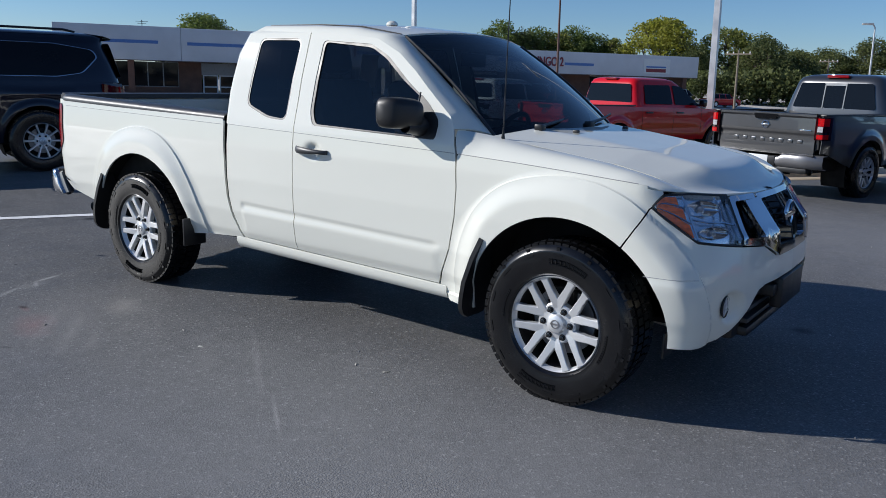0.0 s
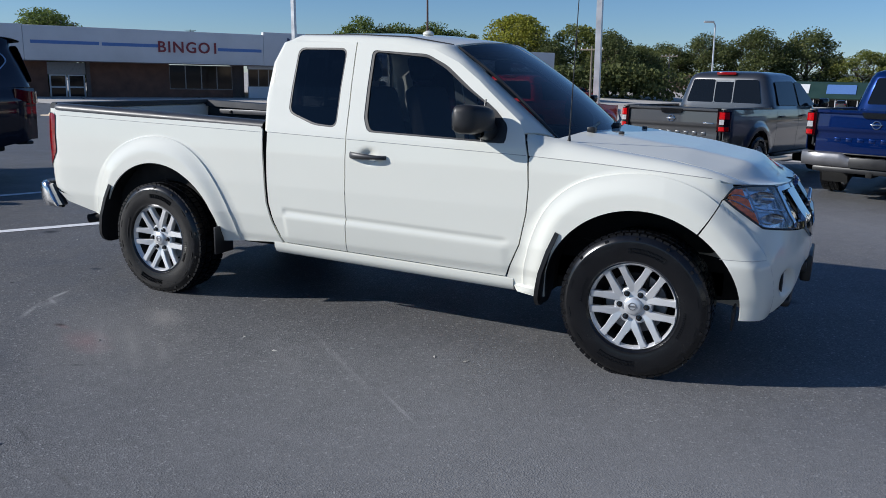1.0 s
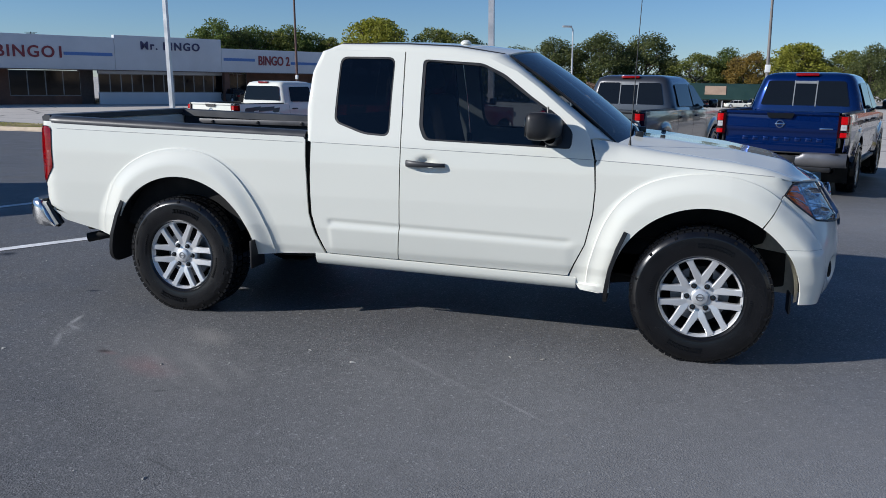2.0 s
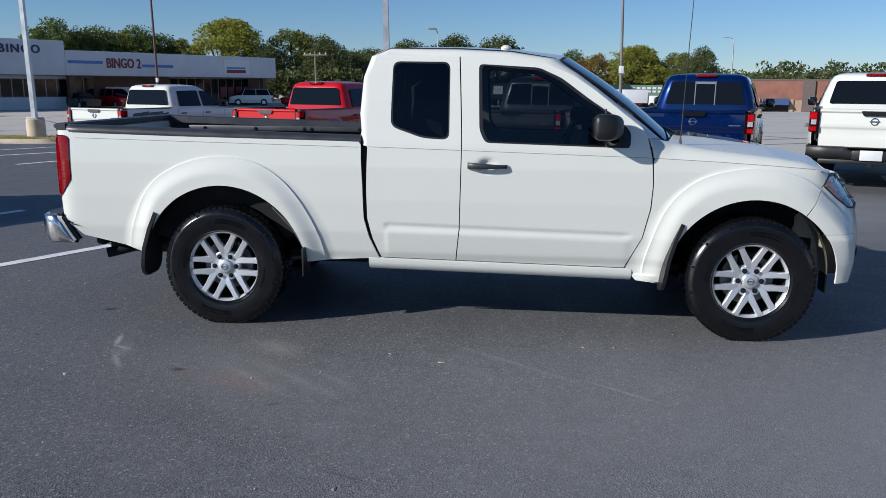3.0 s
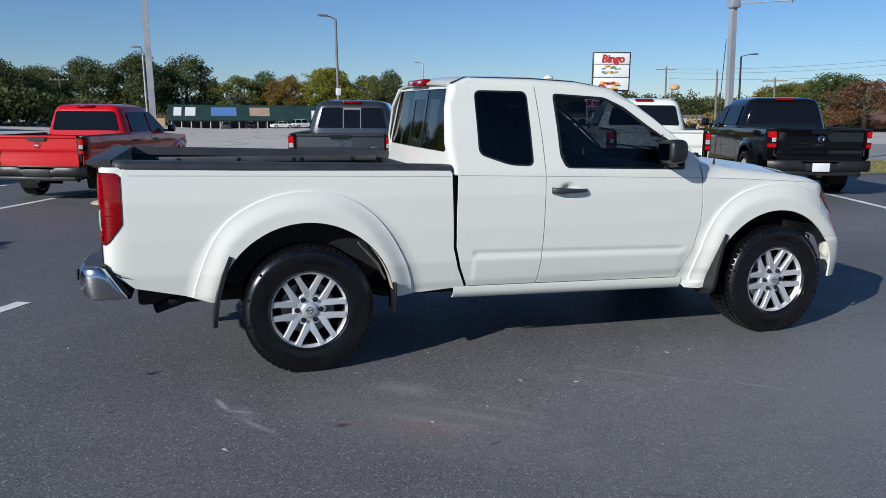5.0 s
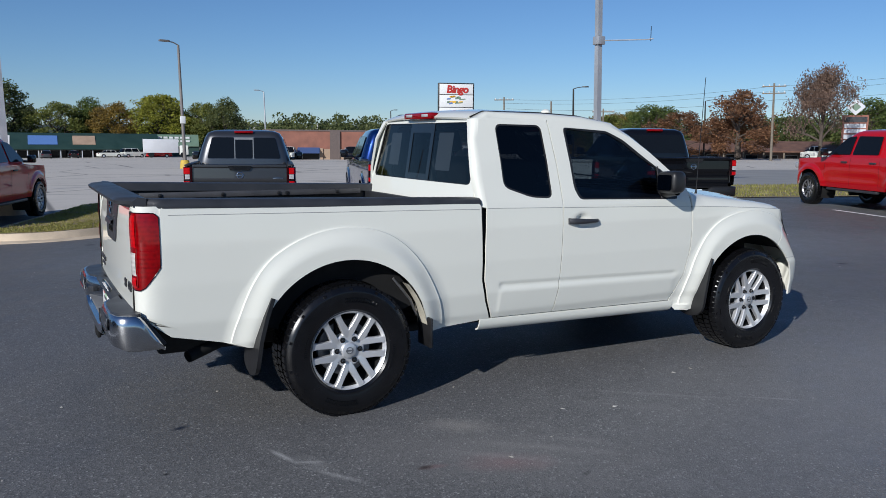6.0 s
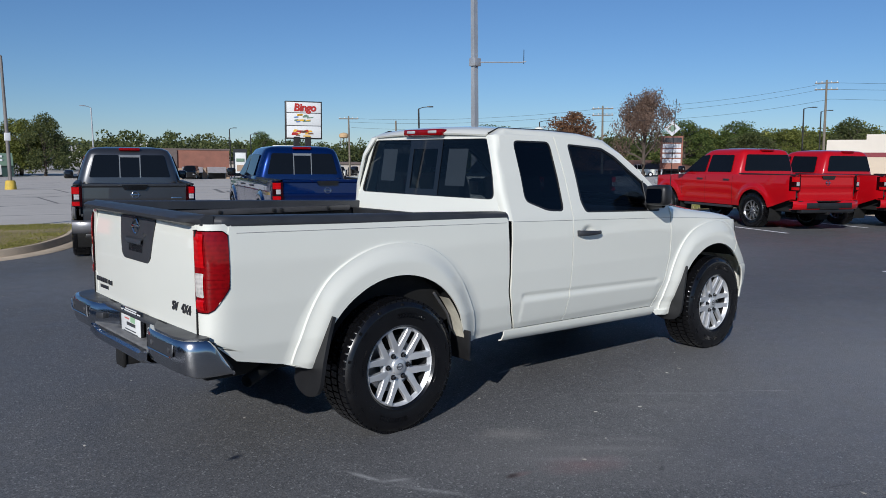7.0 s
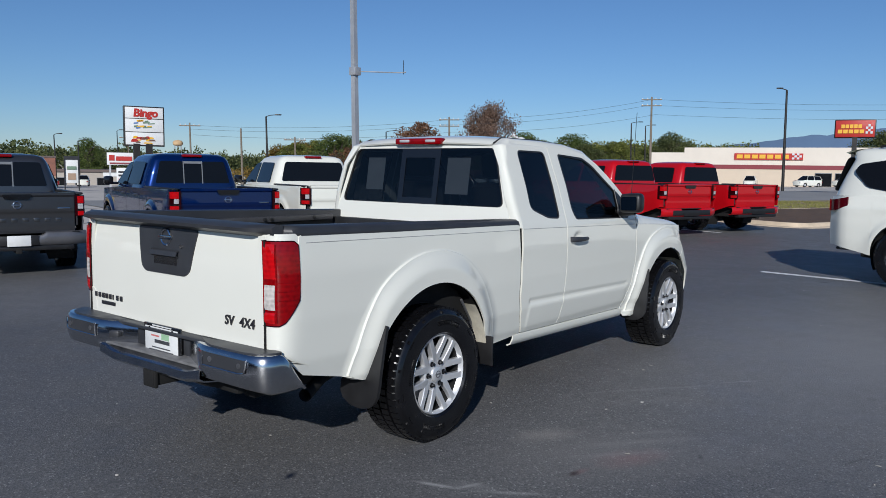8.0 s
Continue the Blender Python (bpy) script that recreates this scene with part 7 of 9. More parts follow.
CHIP = leaf_mat("pale_chips", (0.42, 0.40, 0.36), (0.72, 0.70, 0.66), 0.05)
litter(420, 17)

# ---- light poles and utility poles ----
GALV = surface("galvanised_steel", (0.50, 0.51, 0.52), 0.42, 0.5, 0, 0.12, 3, 60)
BRONZE = surface("dark_bronze", (0.03, 0.028, 0.026), 0.45, 0.3, 0, 0.2, 3, 60)
RUSTPOLE = surface("brown_pole", (0.10, 0.055, 0.045), 0.6, 0.2, 0, 0.25, 2, 40)
GREYPOLE = surface("weathered_grey_pole", (0.20, 0.185, 0.175), 0.6, 0.2, 0, 0.2, 2, 40)
WOODPOLE = surface("weathered_wood", (0.20, 0.17, 0.13), 0.9, 0, 0, 0.3, 4, 40, 0.4, 0.01)
YELLOW = surface("yellow_paint", (0.60, 0.42, 0.06), 0.7, 0, 0, 0.2, 4, 40)
LEAN_X, LEAN_Y = -0.022, 0.006


def square_pole(x, y, h, w, label, base=0.6, arm=False):
    root = empty("light_pole")
    tagged(root, label, "light pole", "dealer lot light poles")
    z0 = rise(x, y)
    rows = [[(x + LEAN_X * z + s_ * wz, y + LEAN_Y * z + q * wz, z0 + z) for s_, q in ((-1, -1), (1, -1), (1, 1), (-1, 1), (-1, -1))] for z, wz in ((0.0, w), (h * 0.5, w * 0.9), (h, w * 0.75))]
    part("shaft", Shape().grid(rows), GALV, root, smooth=20)
    part("footing", Shape().lathe([(0.001, base), (0.27, base), (0.30, base - 0.03), (0.30, -0.1)], (x, y, z0), "z", 24), CONCRETE, root)
    part("base_plate", Shape().box(x - 0.2, x + 0.2, y - 0.2, y + 0.2, z0 + base, z0 + base + 0.03, 0.01), GALV, root)
    for sd in (-1, 1):
        hx = x + LEAN_X * h
        part("lamp_head", Shape().box(hx + sd * 0.15 - 0.30, hx + sd * 0.15 + 0.30 + sd * 0.25, y - 0.2, y + 0.2, z0 + h - 0.05, z0 + h + 0.12, 0.04), GALV, root)
    if arm:
        ax = x + LEAN_X * 4.2
        part("bracket", Shape().tube([(ax, y, 4.0), (ax + 0.85, y - 0.83, 4.0), (ax + 0.95, y - 0.92, 4.02)], 0.016, 6), GALV, root)
        part("whip", Shape().tube([(ax + 0.90, y - 0.88, 3.96), (ax + 0.90, y - 0.88, 4.32)], 0.009, 6), BRONZE, root)
        part("clamp", Shape().box(ax - 0.11, ax + 0.11, y - 0.11, y + 0.11, 3.90, 4.10, 0.01), GALV, root)
    return root


square_pole(-1.61, 15.77, 9.0, 0.076, "tall pale square steel light pole on the lot")
square_pole(-14.53, 20.3, 9.0, 0.076, "tall pale steel light pole on a concrete footing", base=0.75)
square_pole(11.69, 11.12, 9.5, 0.072, "tall grey steel light pole with a side bracket", arm=True)


def round_pole(x, y, top, rad, material, label, head=None, footing=None, box=None, arms=0, group="lamp posts by the road", name="lamp_post", turn=0.0):
    root = empty(name)
    tagged(root, label, "lamp post" if name == "lamp_post" else "utility pole", group)
    z0 = rise(x, y) - 0.05
    f = lambda z: (x + LEAN_X * z, y + LEAN_Y * z, z)
    part("shaft", Shape().tube([f(z0), f((z0 + top) / 2), f(top)], [rad, rad * 0.85, rad * 0.65], 10), material, root)
    ca, sa = math.cos(radians(turn)), math.sin(radians(turn))
    if head:
        p = f(top)
        part("arm", Shape().tube([p, (p[0] + ca * head * 0.5, p[1] + sa * head * 0.5, top + 0.15), (p[0] + ca * head, p[1] + sa * head, top + 0.2)], 0.04, 8), material, root)
        e = Shape().box(-0.1, 0.55, -0.16, 0.16, -0.05, 0.07, 0.03).moved(pose(p[0] + ca * head, p[1] + sa * head, top + 0.2, 0, 0, turn))
        part("lamp_head", e, material, root)
    if footing:
        part("footing", Shape().lathe([(0.001, 0.52), (0.24, 0.52), (0.29, 0.44), (0.34, 0.0), (0.34, -0.3)], (x, y, z0 + 0.05), "z", 20), footing, root, "yellow painted footing")
    if box:
        p = f(box)
        part("sign_box", Shape().box(p[0] - 2.6 * rad + 0.15, p[0] + 2.6 * rad - 0.15, p[1] - rad - 0.02, p[1] + 0.05, box, box + 6.6 * rad - 0.31, 0.01), PAPER, root)
    for k in range(arms):
        z = top - 0.35 - 0.75 * k
        p = f(z)
        cr = Shape().box(-1.25, 1.25, -0.06, 0.06, -0.06, 0.06, 0.01).moved(pose(p[0], p[1], z, 0, 0, turn + 90))
        part("crossarm", cr, WOODPOLE, root)
        for s_ in (-1.1, -0.5, 0.5, 1.1):
            part("insulator", Shape().lathe([(0.05, 0.0), (0.06, 0.08), (0.03, 0.16), (0.001, 0.17)], (p[0] - sa * s_, p[1] + ca * s_, z + 0.06), "z", 8), PAPER, root)
    return root


round_pole(8.93, 50.8, 7.5, 0.12, GREYPOLE, "weathered lot light on a yellow footing", head=0.7, footing=YELLOW, box=2.35, turn=190)
round_pole(-3.9, 53.0, 5.2, 0.07, GALV, "slim white light pole at the lot edge", head=0.2, footing=YELLOW, turn=200)
round_pole(-19.85, 41.5, 7.2, 0.085, RUSTPOLE, "slim brown pole with a small white box", box=1.5)
round_pole(50.3, 61.6, 6.7, 0.13, BRONZE, "dark bronze road lamp", head=1.0, turn=-40)
round_pole(88.0, 79.1, 7.2, 0.13, BRONZE, "dark bronze road lamp", head=1.2, turn=-40)
round_pole(83.6, 19.5, 10.2, 0.16, BRONZE, "tall dark bronze road lamp", head=-0.9, turn=-80)
round_pole(104.0, 46.0, 8.6, 0.13, BRONZE, "dark bronze road lamp", head=1.2, turn=-40)
round_pole(118.0, 50.0, 9.0, 0.13, BRONZE, "dark bronze road lamp", head=1.2, turn=-40)
UP = "utility poles along the road"
round_pole(92.0, 37.8, 11.0, 0.17, WOODPOLE, "wooden utility pole with two crossarms", arms=2, group=UP, name="utility_pole", turn=25)
round_pole(73.5, 55.65, 7.9, 0.15, WOODPOLE, "wooden utility pole with crossarms", arms=2, group=UP, name="utility_pole", turn=30)
round_pole(53.6, 79.8, 6.7, 0.14, WOODPOLE, "wooden utility pole with a crossarm", arms=1, group=UP, name="utility_pole", turn=45)
round_pole(-17.9, 72.5, 4.6, 0.12, WOODPOLE, "short wooden utility pole with a crossarm", arms=1, group=UP, name="utility_pole", turn=80)
round_pole(-18.1, 113.0, 5.2, 0.13, WOODPOLE, "wooden utility pole with a crossarm", arms=1, group=UP, name="utility_pole", turn=80)
round_pole(30.0, 104.0, 7.6, 0.12, GALV, "distant galvanised parking lot light", head=0.8, turn=180)
round_pole(60.2, 119.5, 5.2, 0.12, BRONZE, "distant dark bronze road lamp", head=0.8, turn=-30)
round_pole(62.0, 108.0, 6.0, 0.12, WOODPOLE, "distant wooden utility pole", arms=1, group=UP, name="utility_pole", turn=45)
round_pole(55.0, 116.5, 5.9, 0.12, BRONZE, "distant dark bronze road lamp", head=0.6, turn=-30)
round_pole(66.0, 118.0, 7.0, 0.10, BRONZE, "distant slim dark lamp post", head=0.4, turn=-30)
round_pole(58.0, 66.0, 5.0, 0.13, WOODPOLE, "wooden utility pole with a short crossarm", arms=1, group=UP, name="utility_pole", turn=45)
round_pole(55.8, 72.9, 6.0, 0.15, WOODPOLE, "bare wooden utility pole", group=UP, name="utility_pole")


def wire(a, b, sag):
    a, b = Vector(a), Vector(b)
    pts = [a.lerp(b, k / 24) - Vector((0, 0, sag * 4 * (k / 24) * (1 - k / 24))) for k in range(25)]
    return tagged(solid("overhead_wire", Shape().tube(pts, 0.014, 5), BRONZE), "thin dark overhead power line", "wire", "overhead wires")


for dz, dy in ((0.0, 0.0), (-0.7, 0.5), (-1.9, -0.4)):
    wire((92.0, 37.8 + dy, 10.7 + dz), (170.0, -34.0 + dy, 17.5 + dz), 2.2)
    wire((92.0, 37.8 + dy, 10.7 + dz), (73.5, 55.65 + dy, 7.6 + dz * 0.8), 0.6)
    wire((73.5, 55.65 + dy, 7.6 + dz * 0.8), (53.6, 79.8 + dy, 6.4 + dz * 0.6), 0.6)

# ---- the long bingo hall ----
FASCIA = surface("white_fascia", (0.60, 0.61, 0.63), 0.7, 0, 0, 0.08, 0.4, 30)
BRICK = surface("brown_brick", (0.16, 0.085, 0.06), 0.9, 0, 0, 0.3, 1.2, 20, 0.3, 0.01)
STORE = surface("pale_block", (0.50, 0.48, 0.44), 0.85, 0, 0, 0.1, 0.7, 20)
STRIPEBLUE = surface("blue_stripe", (0.10, 0.20, 0.46), 0.6, 0, 0, 0.1)
SIGNRED = surface("dark_red_letters", (0.22, 0.035, 0.045), 0.6, 0, 0, 0.15)
SIGNNAVY = surface("navy_letters", (0.045, 0.045, 0.11), 0.6, 0, 0, 0.15)
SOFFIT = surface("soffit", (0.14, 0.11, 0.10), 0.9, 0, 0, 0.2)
HU, HN = Vector((0.5518, 0.8340, 0.0)), Vector((0.8340, -0.5518, 0.0))
H0 = Vector((-47.37, 46.92, 0.0))
HALL = Matrix(((HU.x, HN.x, 0, H0.x), (HU.y, HN.y, 0, H0.y), (0, 0, 1, 0), (0, 0, 0, 1)))


def hall_box(u0, u1, d0, d1, z0, z1, r=0.0):
    """A block by its run along the front, its depth in front of it (minus: behind), and its heights."""
    return Shape().box(u0, u1, d0, d1, z0, z1, r).moved(HALL)


def by_word(sh, gaps):
    """Splits a line of raised letters at its widest gap."""
    if not gaps:
        return [sh]
    root_of = list(range(len(sh.v)))

    def top(k):
        while root_of[k] != k:
            root_of[k] = root_of[root_of[k]]
            k = root_of[k]
        return k
    for f in sh.f:
        for k in f[1:]:
            root_of[top(k)] = top(f[0])
    span = {}
    for k, v in enumerate(sh.v):
        lo, hi = span.get(top(k), (v[0], v[0]))
        span[top(k)] = (min(lo, v[0]), max(hi, v[0]))
    glyphs = sorted(span.values())
    best, cut, edge = -1.0, 0.0, glyphs[0][1]
    for lo, hi in glyphs[1:]:
        if lo - edge > best:
            best, cut = lo - edge, (lo + edge) / 2
        edge = max(edge, hi)
    out = []
    for left in (True, False):
        ids = [k for k in range(len(sh.v)) if (span[top(k)][1] < cut) == left]
        to = {k: n for n, k in enumerate(ids)}
        out.append(Shape().put([sh.v[k] for k in ids], [tuple(to[k] for k in f) for f in sh.f if f[0] in to]))
    return out


def build_hall():
    root = empty("bingo_hall")
    tagged(root, "long low hall with a white fascia, brown brick and dark windows", "building")
    g = -0.95
    runs = ((-20.7, -11.0, 4.78), (-11.0, 8.2, 4.74), (8.2, 17.9, 4.98), (17.9, 41.2, 4.20))
    for u0, u1, top in runs:
        part("fascia", hall_box(u0 + 0.01, u1 - 0.01, -0.6, 0.0, 2.06, top, 0.03), FASCIA, root, "white painted fascia band")
        part("roof", hall_box(u0, u1, -24.0, -0.6, 2.4, top - 0.25), STORE, root)
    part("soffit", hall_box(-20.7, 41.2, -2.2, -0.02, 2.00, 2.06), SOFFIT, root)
    part("end_wall", hall_box(40.6, 41.0, -24.0, -2.2, g - 1, 2.4), STORE, root)
    part("side_wall", hall_box(-20.7, -20.3, -24.0, -2.2, g, 4.6), FASCIA, root)
    def wall(u0, u1, material, d=-2.2):
        part("wall", hall_box(u0, u1, d - 0.3, d, g - 0.5, 2.03), material, root)
    def glazed(u0, u1, n, z0=-0.15, z1=1.95, d=-2.2, sill=None):
        part("wall", hall_box(u0, u1, d - 0.3, d, g - 0.5, z0), sill or BRICK, root)
        w = (u1 - u0) / n
        for k in range(n):
            q = part("window", hall_box(u0 + k * w, u0 + (k + 1) * w, d - 0.10, d - 0.04, z0, z1), FRAMEGREY, root)
            part("pane", hall_box(u0 + k * w + 0.05, u0 + (k + 1) * w - 0.05, d - 0.05, d - 0.02, z0 + 0.06, z1 - 0.06), OPAQUEGLASS, q)
    glazed(-20.0, -11.2, 7, sill=BRICK)
    wall(-11.2, -9.3, BRICK)
    # double door with white frames and a pale transom
    part("transom", hall_box(-9.3, -6.4, -2.35, -2.2, 0.95, 1.95), FRAMEGREY, root)
    for u0 in (-9.2, -7.8):
        dr = part("door", hall_box(u0, u0 + 1.3, -2.36, -2.26, g, 0.95), FASCIA, root, "glazed door with a white frame")
        for z0, z1 in ((g + 0.12, -0.12), (0.0, 0.86)):
            part("pane", hall_box(u0 + 0.12, u0 + 1.18, -2.27, -2.24, z0, z1), OPAQUEGLASS, dr)
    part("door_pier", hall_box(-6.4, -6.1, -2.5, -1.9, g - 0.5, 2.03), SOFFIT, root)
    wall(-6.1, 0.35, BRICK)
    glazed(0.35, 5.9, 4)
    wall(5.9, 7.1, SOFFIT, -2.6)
    glazed(7.1, 18.5, 12, 0.15, 1.75, -1.2, FASCIA)
    part("window_header", hall_box(7.1, 18.5, -1.5, -1.15, 1.75, 2.04), FASCIA, root)
    glazed(18.6, 21.5, 3, g + 0.1)
    wall(21.5, 29.4, BRICK)
    part("notice", hall_box(22.6, 25.0, -2.2, -2.15, 0.20, 1.05), PAPER, root, "pale notice board")
    glazed(29.4, 33.4, 4, -0.3)
    glazed(33.4, 35.2, 2, g + 0.1)
    glazed(35.2, 39.2, 4, -0.3)
    for k in range(4):
        part("window_poster", hall_box(29.6 + k, 30.3 + k, -2.2, -2.17, 0.0, 1.1), SIGNRED, root)
        part("window_poster", hall_box(35.4 + k, 36.1 + k, -2.2, -2.17, 0.0, 1.1), SIGNRED, root)
    wall(39.2, 41.0, BRICK)
    for u in (-15.0, 18.5, 39.8):
        part("column", hall_box(u - 0.25, u + 0.25, -0.75, -0.25, g - 0.5, 2.03), BRICK, root)
    part("walkway", hall_box(-20.7, 41.2, -2.2, 0.6, g - 1.2, g + 0.03), CONCRETE, root)
    # stripes and lettering on the fascia
    for u0, u1, z in ((-17.5, -12.8, 3.52), (-10.5, -5.5, 3.48), (-5.3, -0.75, 3.46), (4.1, 8.0, 3.32), (18.1, 21.3, 3.22), (25.2, 28.5, 3.02)):
        part("stripe", hall_box(u0, u1, 0.0, 0.03, z - 0.13, z + 0.13), STRIPEBLUE, root, "blue painted stripe")
    for tx, u, z, sz, mt, sp in (("BINGO1", 1.6, 3.36, 1.28, SIGNRED, 1.15), ("Mr. BINGO", 13.1, 4.15, 0.95, SIGNNAVY, 1.22), ("BINGO 2", 23.35, 3.15, 1.12, SIGNRED, 1.0)):
        pl = HALL @ Matrix.Translation((u, 0.03, z)) @ Matrix(((1, 0, 0, 0), (0, 0, 1, 0), (0, 1, 0, 0), (0, 0, 0, 1)))
        # the plane's x runs along the front, its y upwards
        if tx == "BINGO 2":
            pl = pl @ Matrix.Diagonal((0.78, 1.08, 1.0, 1.0))
        for word in by_word(letters(tx, sz, Matrix.Identity(4), 0.05, sp, bold=0.02), tx.count(" ")):
            part("lettering", word.moved(pl), mt, root, "raised sign lettering")
    part("faded_sign", hall_box(34.4, 37.6, 0.0, 0.04, 2.35, 3.85), PAPER, root)
    part("sign_stripe", hall_box(34.7, 37.1, 0.04, 0.06, 2.50, 2.85), SIGNRED, root)
    part("sign_stripe", hall_box(34.7, 37.1, 0.04, 0.055, 2.95, 3.10), STRIPEBLUE, root)
    for u, h in ((-14.0, 0.7), (-7.0, 0.5), (2.5, 0.35)):
        vent = hall_box(u - 0.03, u + 0.03, -3.0, -2.94, 4.4, 4.7 + h).join(hall_box(u - 0.5, u + 0.5, -3.0, -2.95, 4.7 + h * 0.8, 4.73 + h * 0.8)).join(hall_box(u - 0.35, u + 0.35, -3.0, -2.95, 4.7 + h * 0.55, 4.73 + h * 0.55))
        part("roof_aerial", vent, BRONZE, root)
    return root


build_hall()

# ---- far shops ----
GREENMETAL = surface("green_metal", (0.022, 0.055, 0.046), 0.6, 0.1, 0, 0.12, 0.5, 20)
PALEGREEN = surface("pale_green_metal", (0.16, 0.24, 0.17), 0.6, 0.1, 0, 0.1, 0.5, 20)
CREAM = surface("cream_wall", (0.62, 0.52, 0.40), 0.85, 0, 0, 0.06, 0.3, 20)
CREAMTOP = surface("cream_parapet", (0.70, 0.64, 0.55), 0.85, 0, 0, 0.05, 0.3, 20)
REDBRICK = surface("red_brick", (0.27, 0.12, 0.085), 0.9, 0, 0, 0.2, 0.8, 20)
TANBRICK = surface("tan_block", (0.38, 0.27, 0.19), 0.9, 0, 0, 0.15, 0.8, 20)
YELLOWWALL = surface("buff_wall", (0.58, 0.40, 0.22), 0.85, 0, 0, 0.1, 0.4, 20)
SIGNBRIGHT = surface("bright_red_sign", (0.420, 0.021, 0.014), 0.5, 0, 0, 0.08)
SIGNYELLOW = surface("yellow_sign", (0.75, 0.42, 0.03), 0.5, 0, 0, 0.08)
AWNING = surface("blue_awning", (0.05, 0.09, 0.22), 0.7, 0, 0, 0.1)


def frame_of(x0, y0, x1, y1):
    """A pose with its x along a front from one end to the other, and y out of it towards the lot."""
    d = Vector((x1 - x0, y1 - y0, 0)).normalized()
    n_ = Vector((d.y, -d.x, 0))
    return Matrix(((d.x, n_.x, 0, x0), (d.y, n_.y, 0, y0), (0, 0, 1, 0), (0, 0, 0, 1))), math.hypot(x1 - x0, y1 - y0)


def green_shop():
    m, L = frame_of(-6.6, 162.4, 25.0, 161.0)
    root = empty("thrift_store")
    tagged(root, "long low store with a dark green metal front", "building")
    B = lambda *a: Shape().box(*a).moved(m)
    part("roof", Shape().put([tuple(m @ Vector(p)) for p in ((0, 0.6, -1.35), (L, 0.6, -1.35), (L, -3.5, 1.65), (0, -3.5, 1.65), (0, -20, 1.65), (L, -20, 1.65))], [(0, 1, 2, 3), (3, 2, 5, 4)]), GREENMETAL, root, thick=0.2)
    part("gable", Shape().put([tuple(m @ Vector(p)) for p in ((0, 0.6, -1.35), (0, -3.5, 1.65), (0, -20, 1.65), (0, -20, -3.3), (0, 0.6, -1.6))], [(0, 1, 2, 3, 4)]), PALEGREEN, root, thick=0.2)
    part("wall", B(0, L, -4.3, -4.0, -4.2, -1.2), SOFFIT, root)
    n = 16
    for k in range(n):
        u = 1.0 + (L - 2.0) * k / n
        q = part("window", B(u, u + 1.55, -4.0, -3.92, -3.1, -1.55), FRAMEGREY, root)
        part("pane", B(u + 0.08, u + 1.47, -3.92, -3.88, -3.0, -1.6), OPAQUEGLASS, q)
        part("post", B(u - 0.2, u - 0.05, 0.2, 0.35, -4.0, -1.35), FASCIA, root)
    for u0, u1, mt in ((1.2, 2.7, PAPER), (3.4, 5.4, PAPER), (8.4, 13.4, STRIPEBLUE), (16.0, 20.0, TANBRICK)):
        slope = Shape().put([tuple(m @ Vector((u, 0.66 - 4.1 * t_, -1.35 + 3.0 * t_ + 0.22))) for u, t_ in ((u0, 0.25), (u1, 0.25), (u1, 0.8), (u0, 0.8))], [(0, 1, 2, 3)])
        part("shop_sign", slope, mt, root, thick=0.08)
    m2, L2 = frame_of(24.5, 169.0, 34.0, 167.5)
    B2 = lambda *a: Shape().box(*a).moved(m2)
    other = empty("shop")
    tagged(other, "pale green gabled shop front with white lettering bars", "building")
    part("front", B2(0, L2, -12, 0, -4.2, -0.6), GREENMETAL, other)
    part("roof", Shape().put([tuple(m2 @ Vector(p)) for p in ((0, 0.3, -0.8), (L2, 0.3, -0.8), (L2, -2.5, 1.6), (0, -2.5, 1.6))], [(0, 1, 2, 3)]), PALEGREEN, other, thick=0.2)
    for z in (0.9, 0.2):
        for k in range(6):
            part("name_bar", B2(1.5 + k * 1.1, 2.3 + k * 1.1, -1.6 + (0.9 - z) * 1.2, -1.3 + (0.9 - z) * 1.2, z, z + 0.4), PAPER, other)
    wl, Lw = frame_of(-14.5, 161.5, -7.0, 162.2)
    part_wall = solid("boundary_wall", Shape().box(0, Lw, -0.3, 0, -4.0, -0.8).moved(wl), YELLOWWALL)
    tagged(part_wall, "plain buff rendered wall beside the store", "wall")


green_shop()


def brick_row():
    m, L = frame_of(29.1, 102.25, 45.0, 96.0)
    root = empty("brick_shops")
    tagged(root, "low row of red brick shops with small awnings", "building")
    B = lambda *a: Shape().box(*a).moved(m)
    part("wall", B(0, L, -14, 0, -3.2, 2.3), REDBRICK, root)
    part("parapet", B(-0.1, L + 0.1, -14, 0.08, 2.3, 2.5), SOFFIT, root)
    part("lower_wall", B(0, L, 0, 0.15, -3.2, -0.1), TANBRICK, root)
    # darker slab on the brick front in place of a shaded recess
    part("recess_shade", B(9.0, 10.4, 0, 0.25, -3.0, 2.3), SOFFIT, root)
    for u0, u1 in ((1.0, 4.0), (4.6, 7.6), (11.0, 13.6), (14.2, 16.6)):
        aw = Shape().put([tuple(m @ Vector(p)) for p in ((u0, 0.15, 0.05), (u1, 0.15, 0.05), (u1, 1.3, -0.7), (u0, 1.3, -0.7))], [(0, 1, 2, 3)])
        part("awning", aw, AWNING if u0 < 8 else GALV, root, thick=0.05)
        q = part("shop_window", B(u0 + 0.02, u1 - 0.02, 0.15, 0.2, -3.0, -0.2), FRAMEGREY, root)
        part("pane", B(u0 + 0.1, u1 - 0.1, 0.2, 0.23, -2.8, -0.3), OPAQUEGLASS, q)
        part("pier", B(u1 + 0.05, u1 + 0.45, 0.15, 0.35, -3.2, 0.0), TANBRICK, root)
    part("shop_sign", B(-0.9, 0.3, 0.15, 0.25, -0.6, 0.8), PAPER, root)


brick_row()


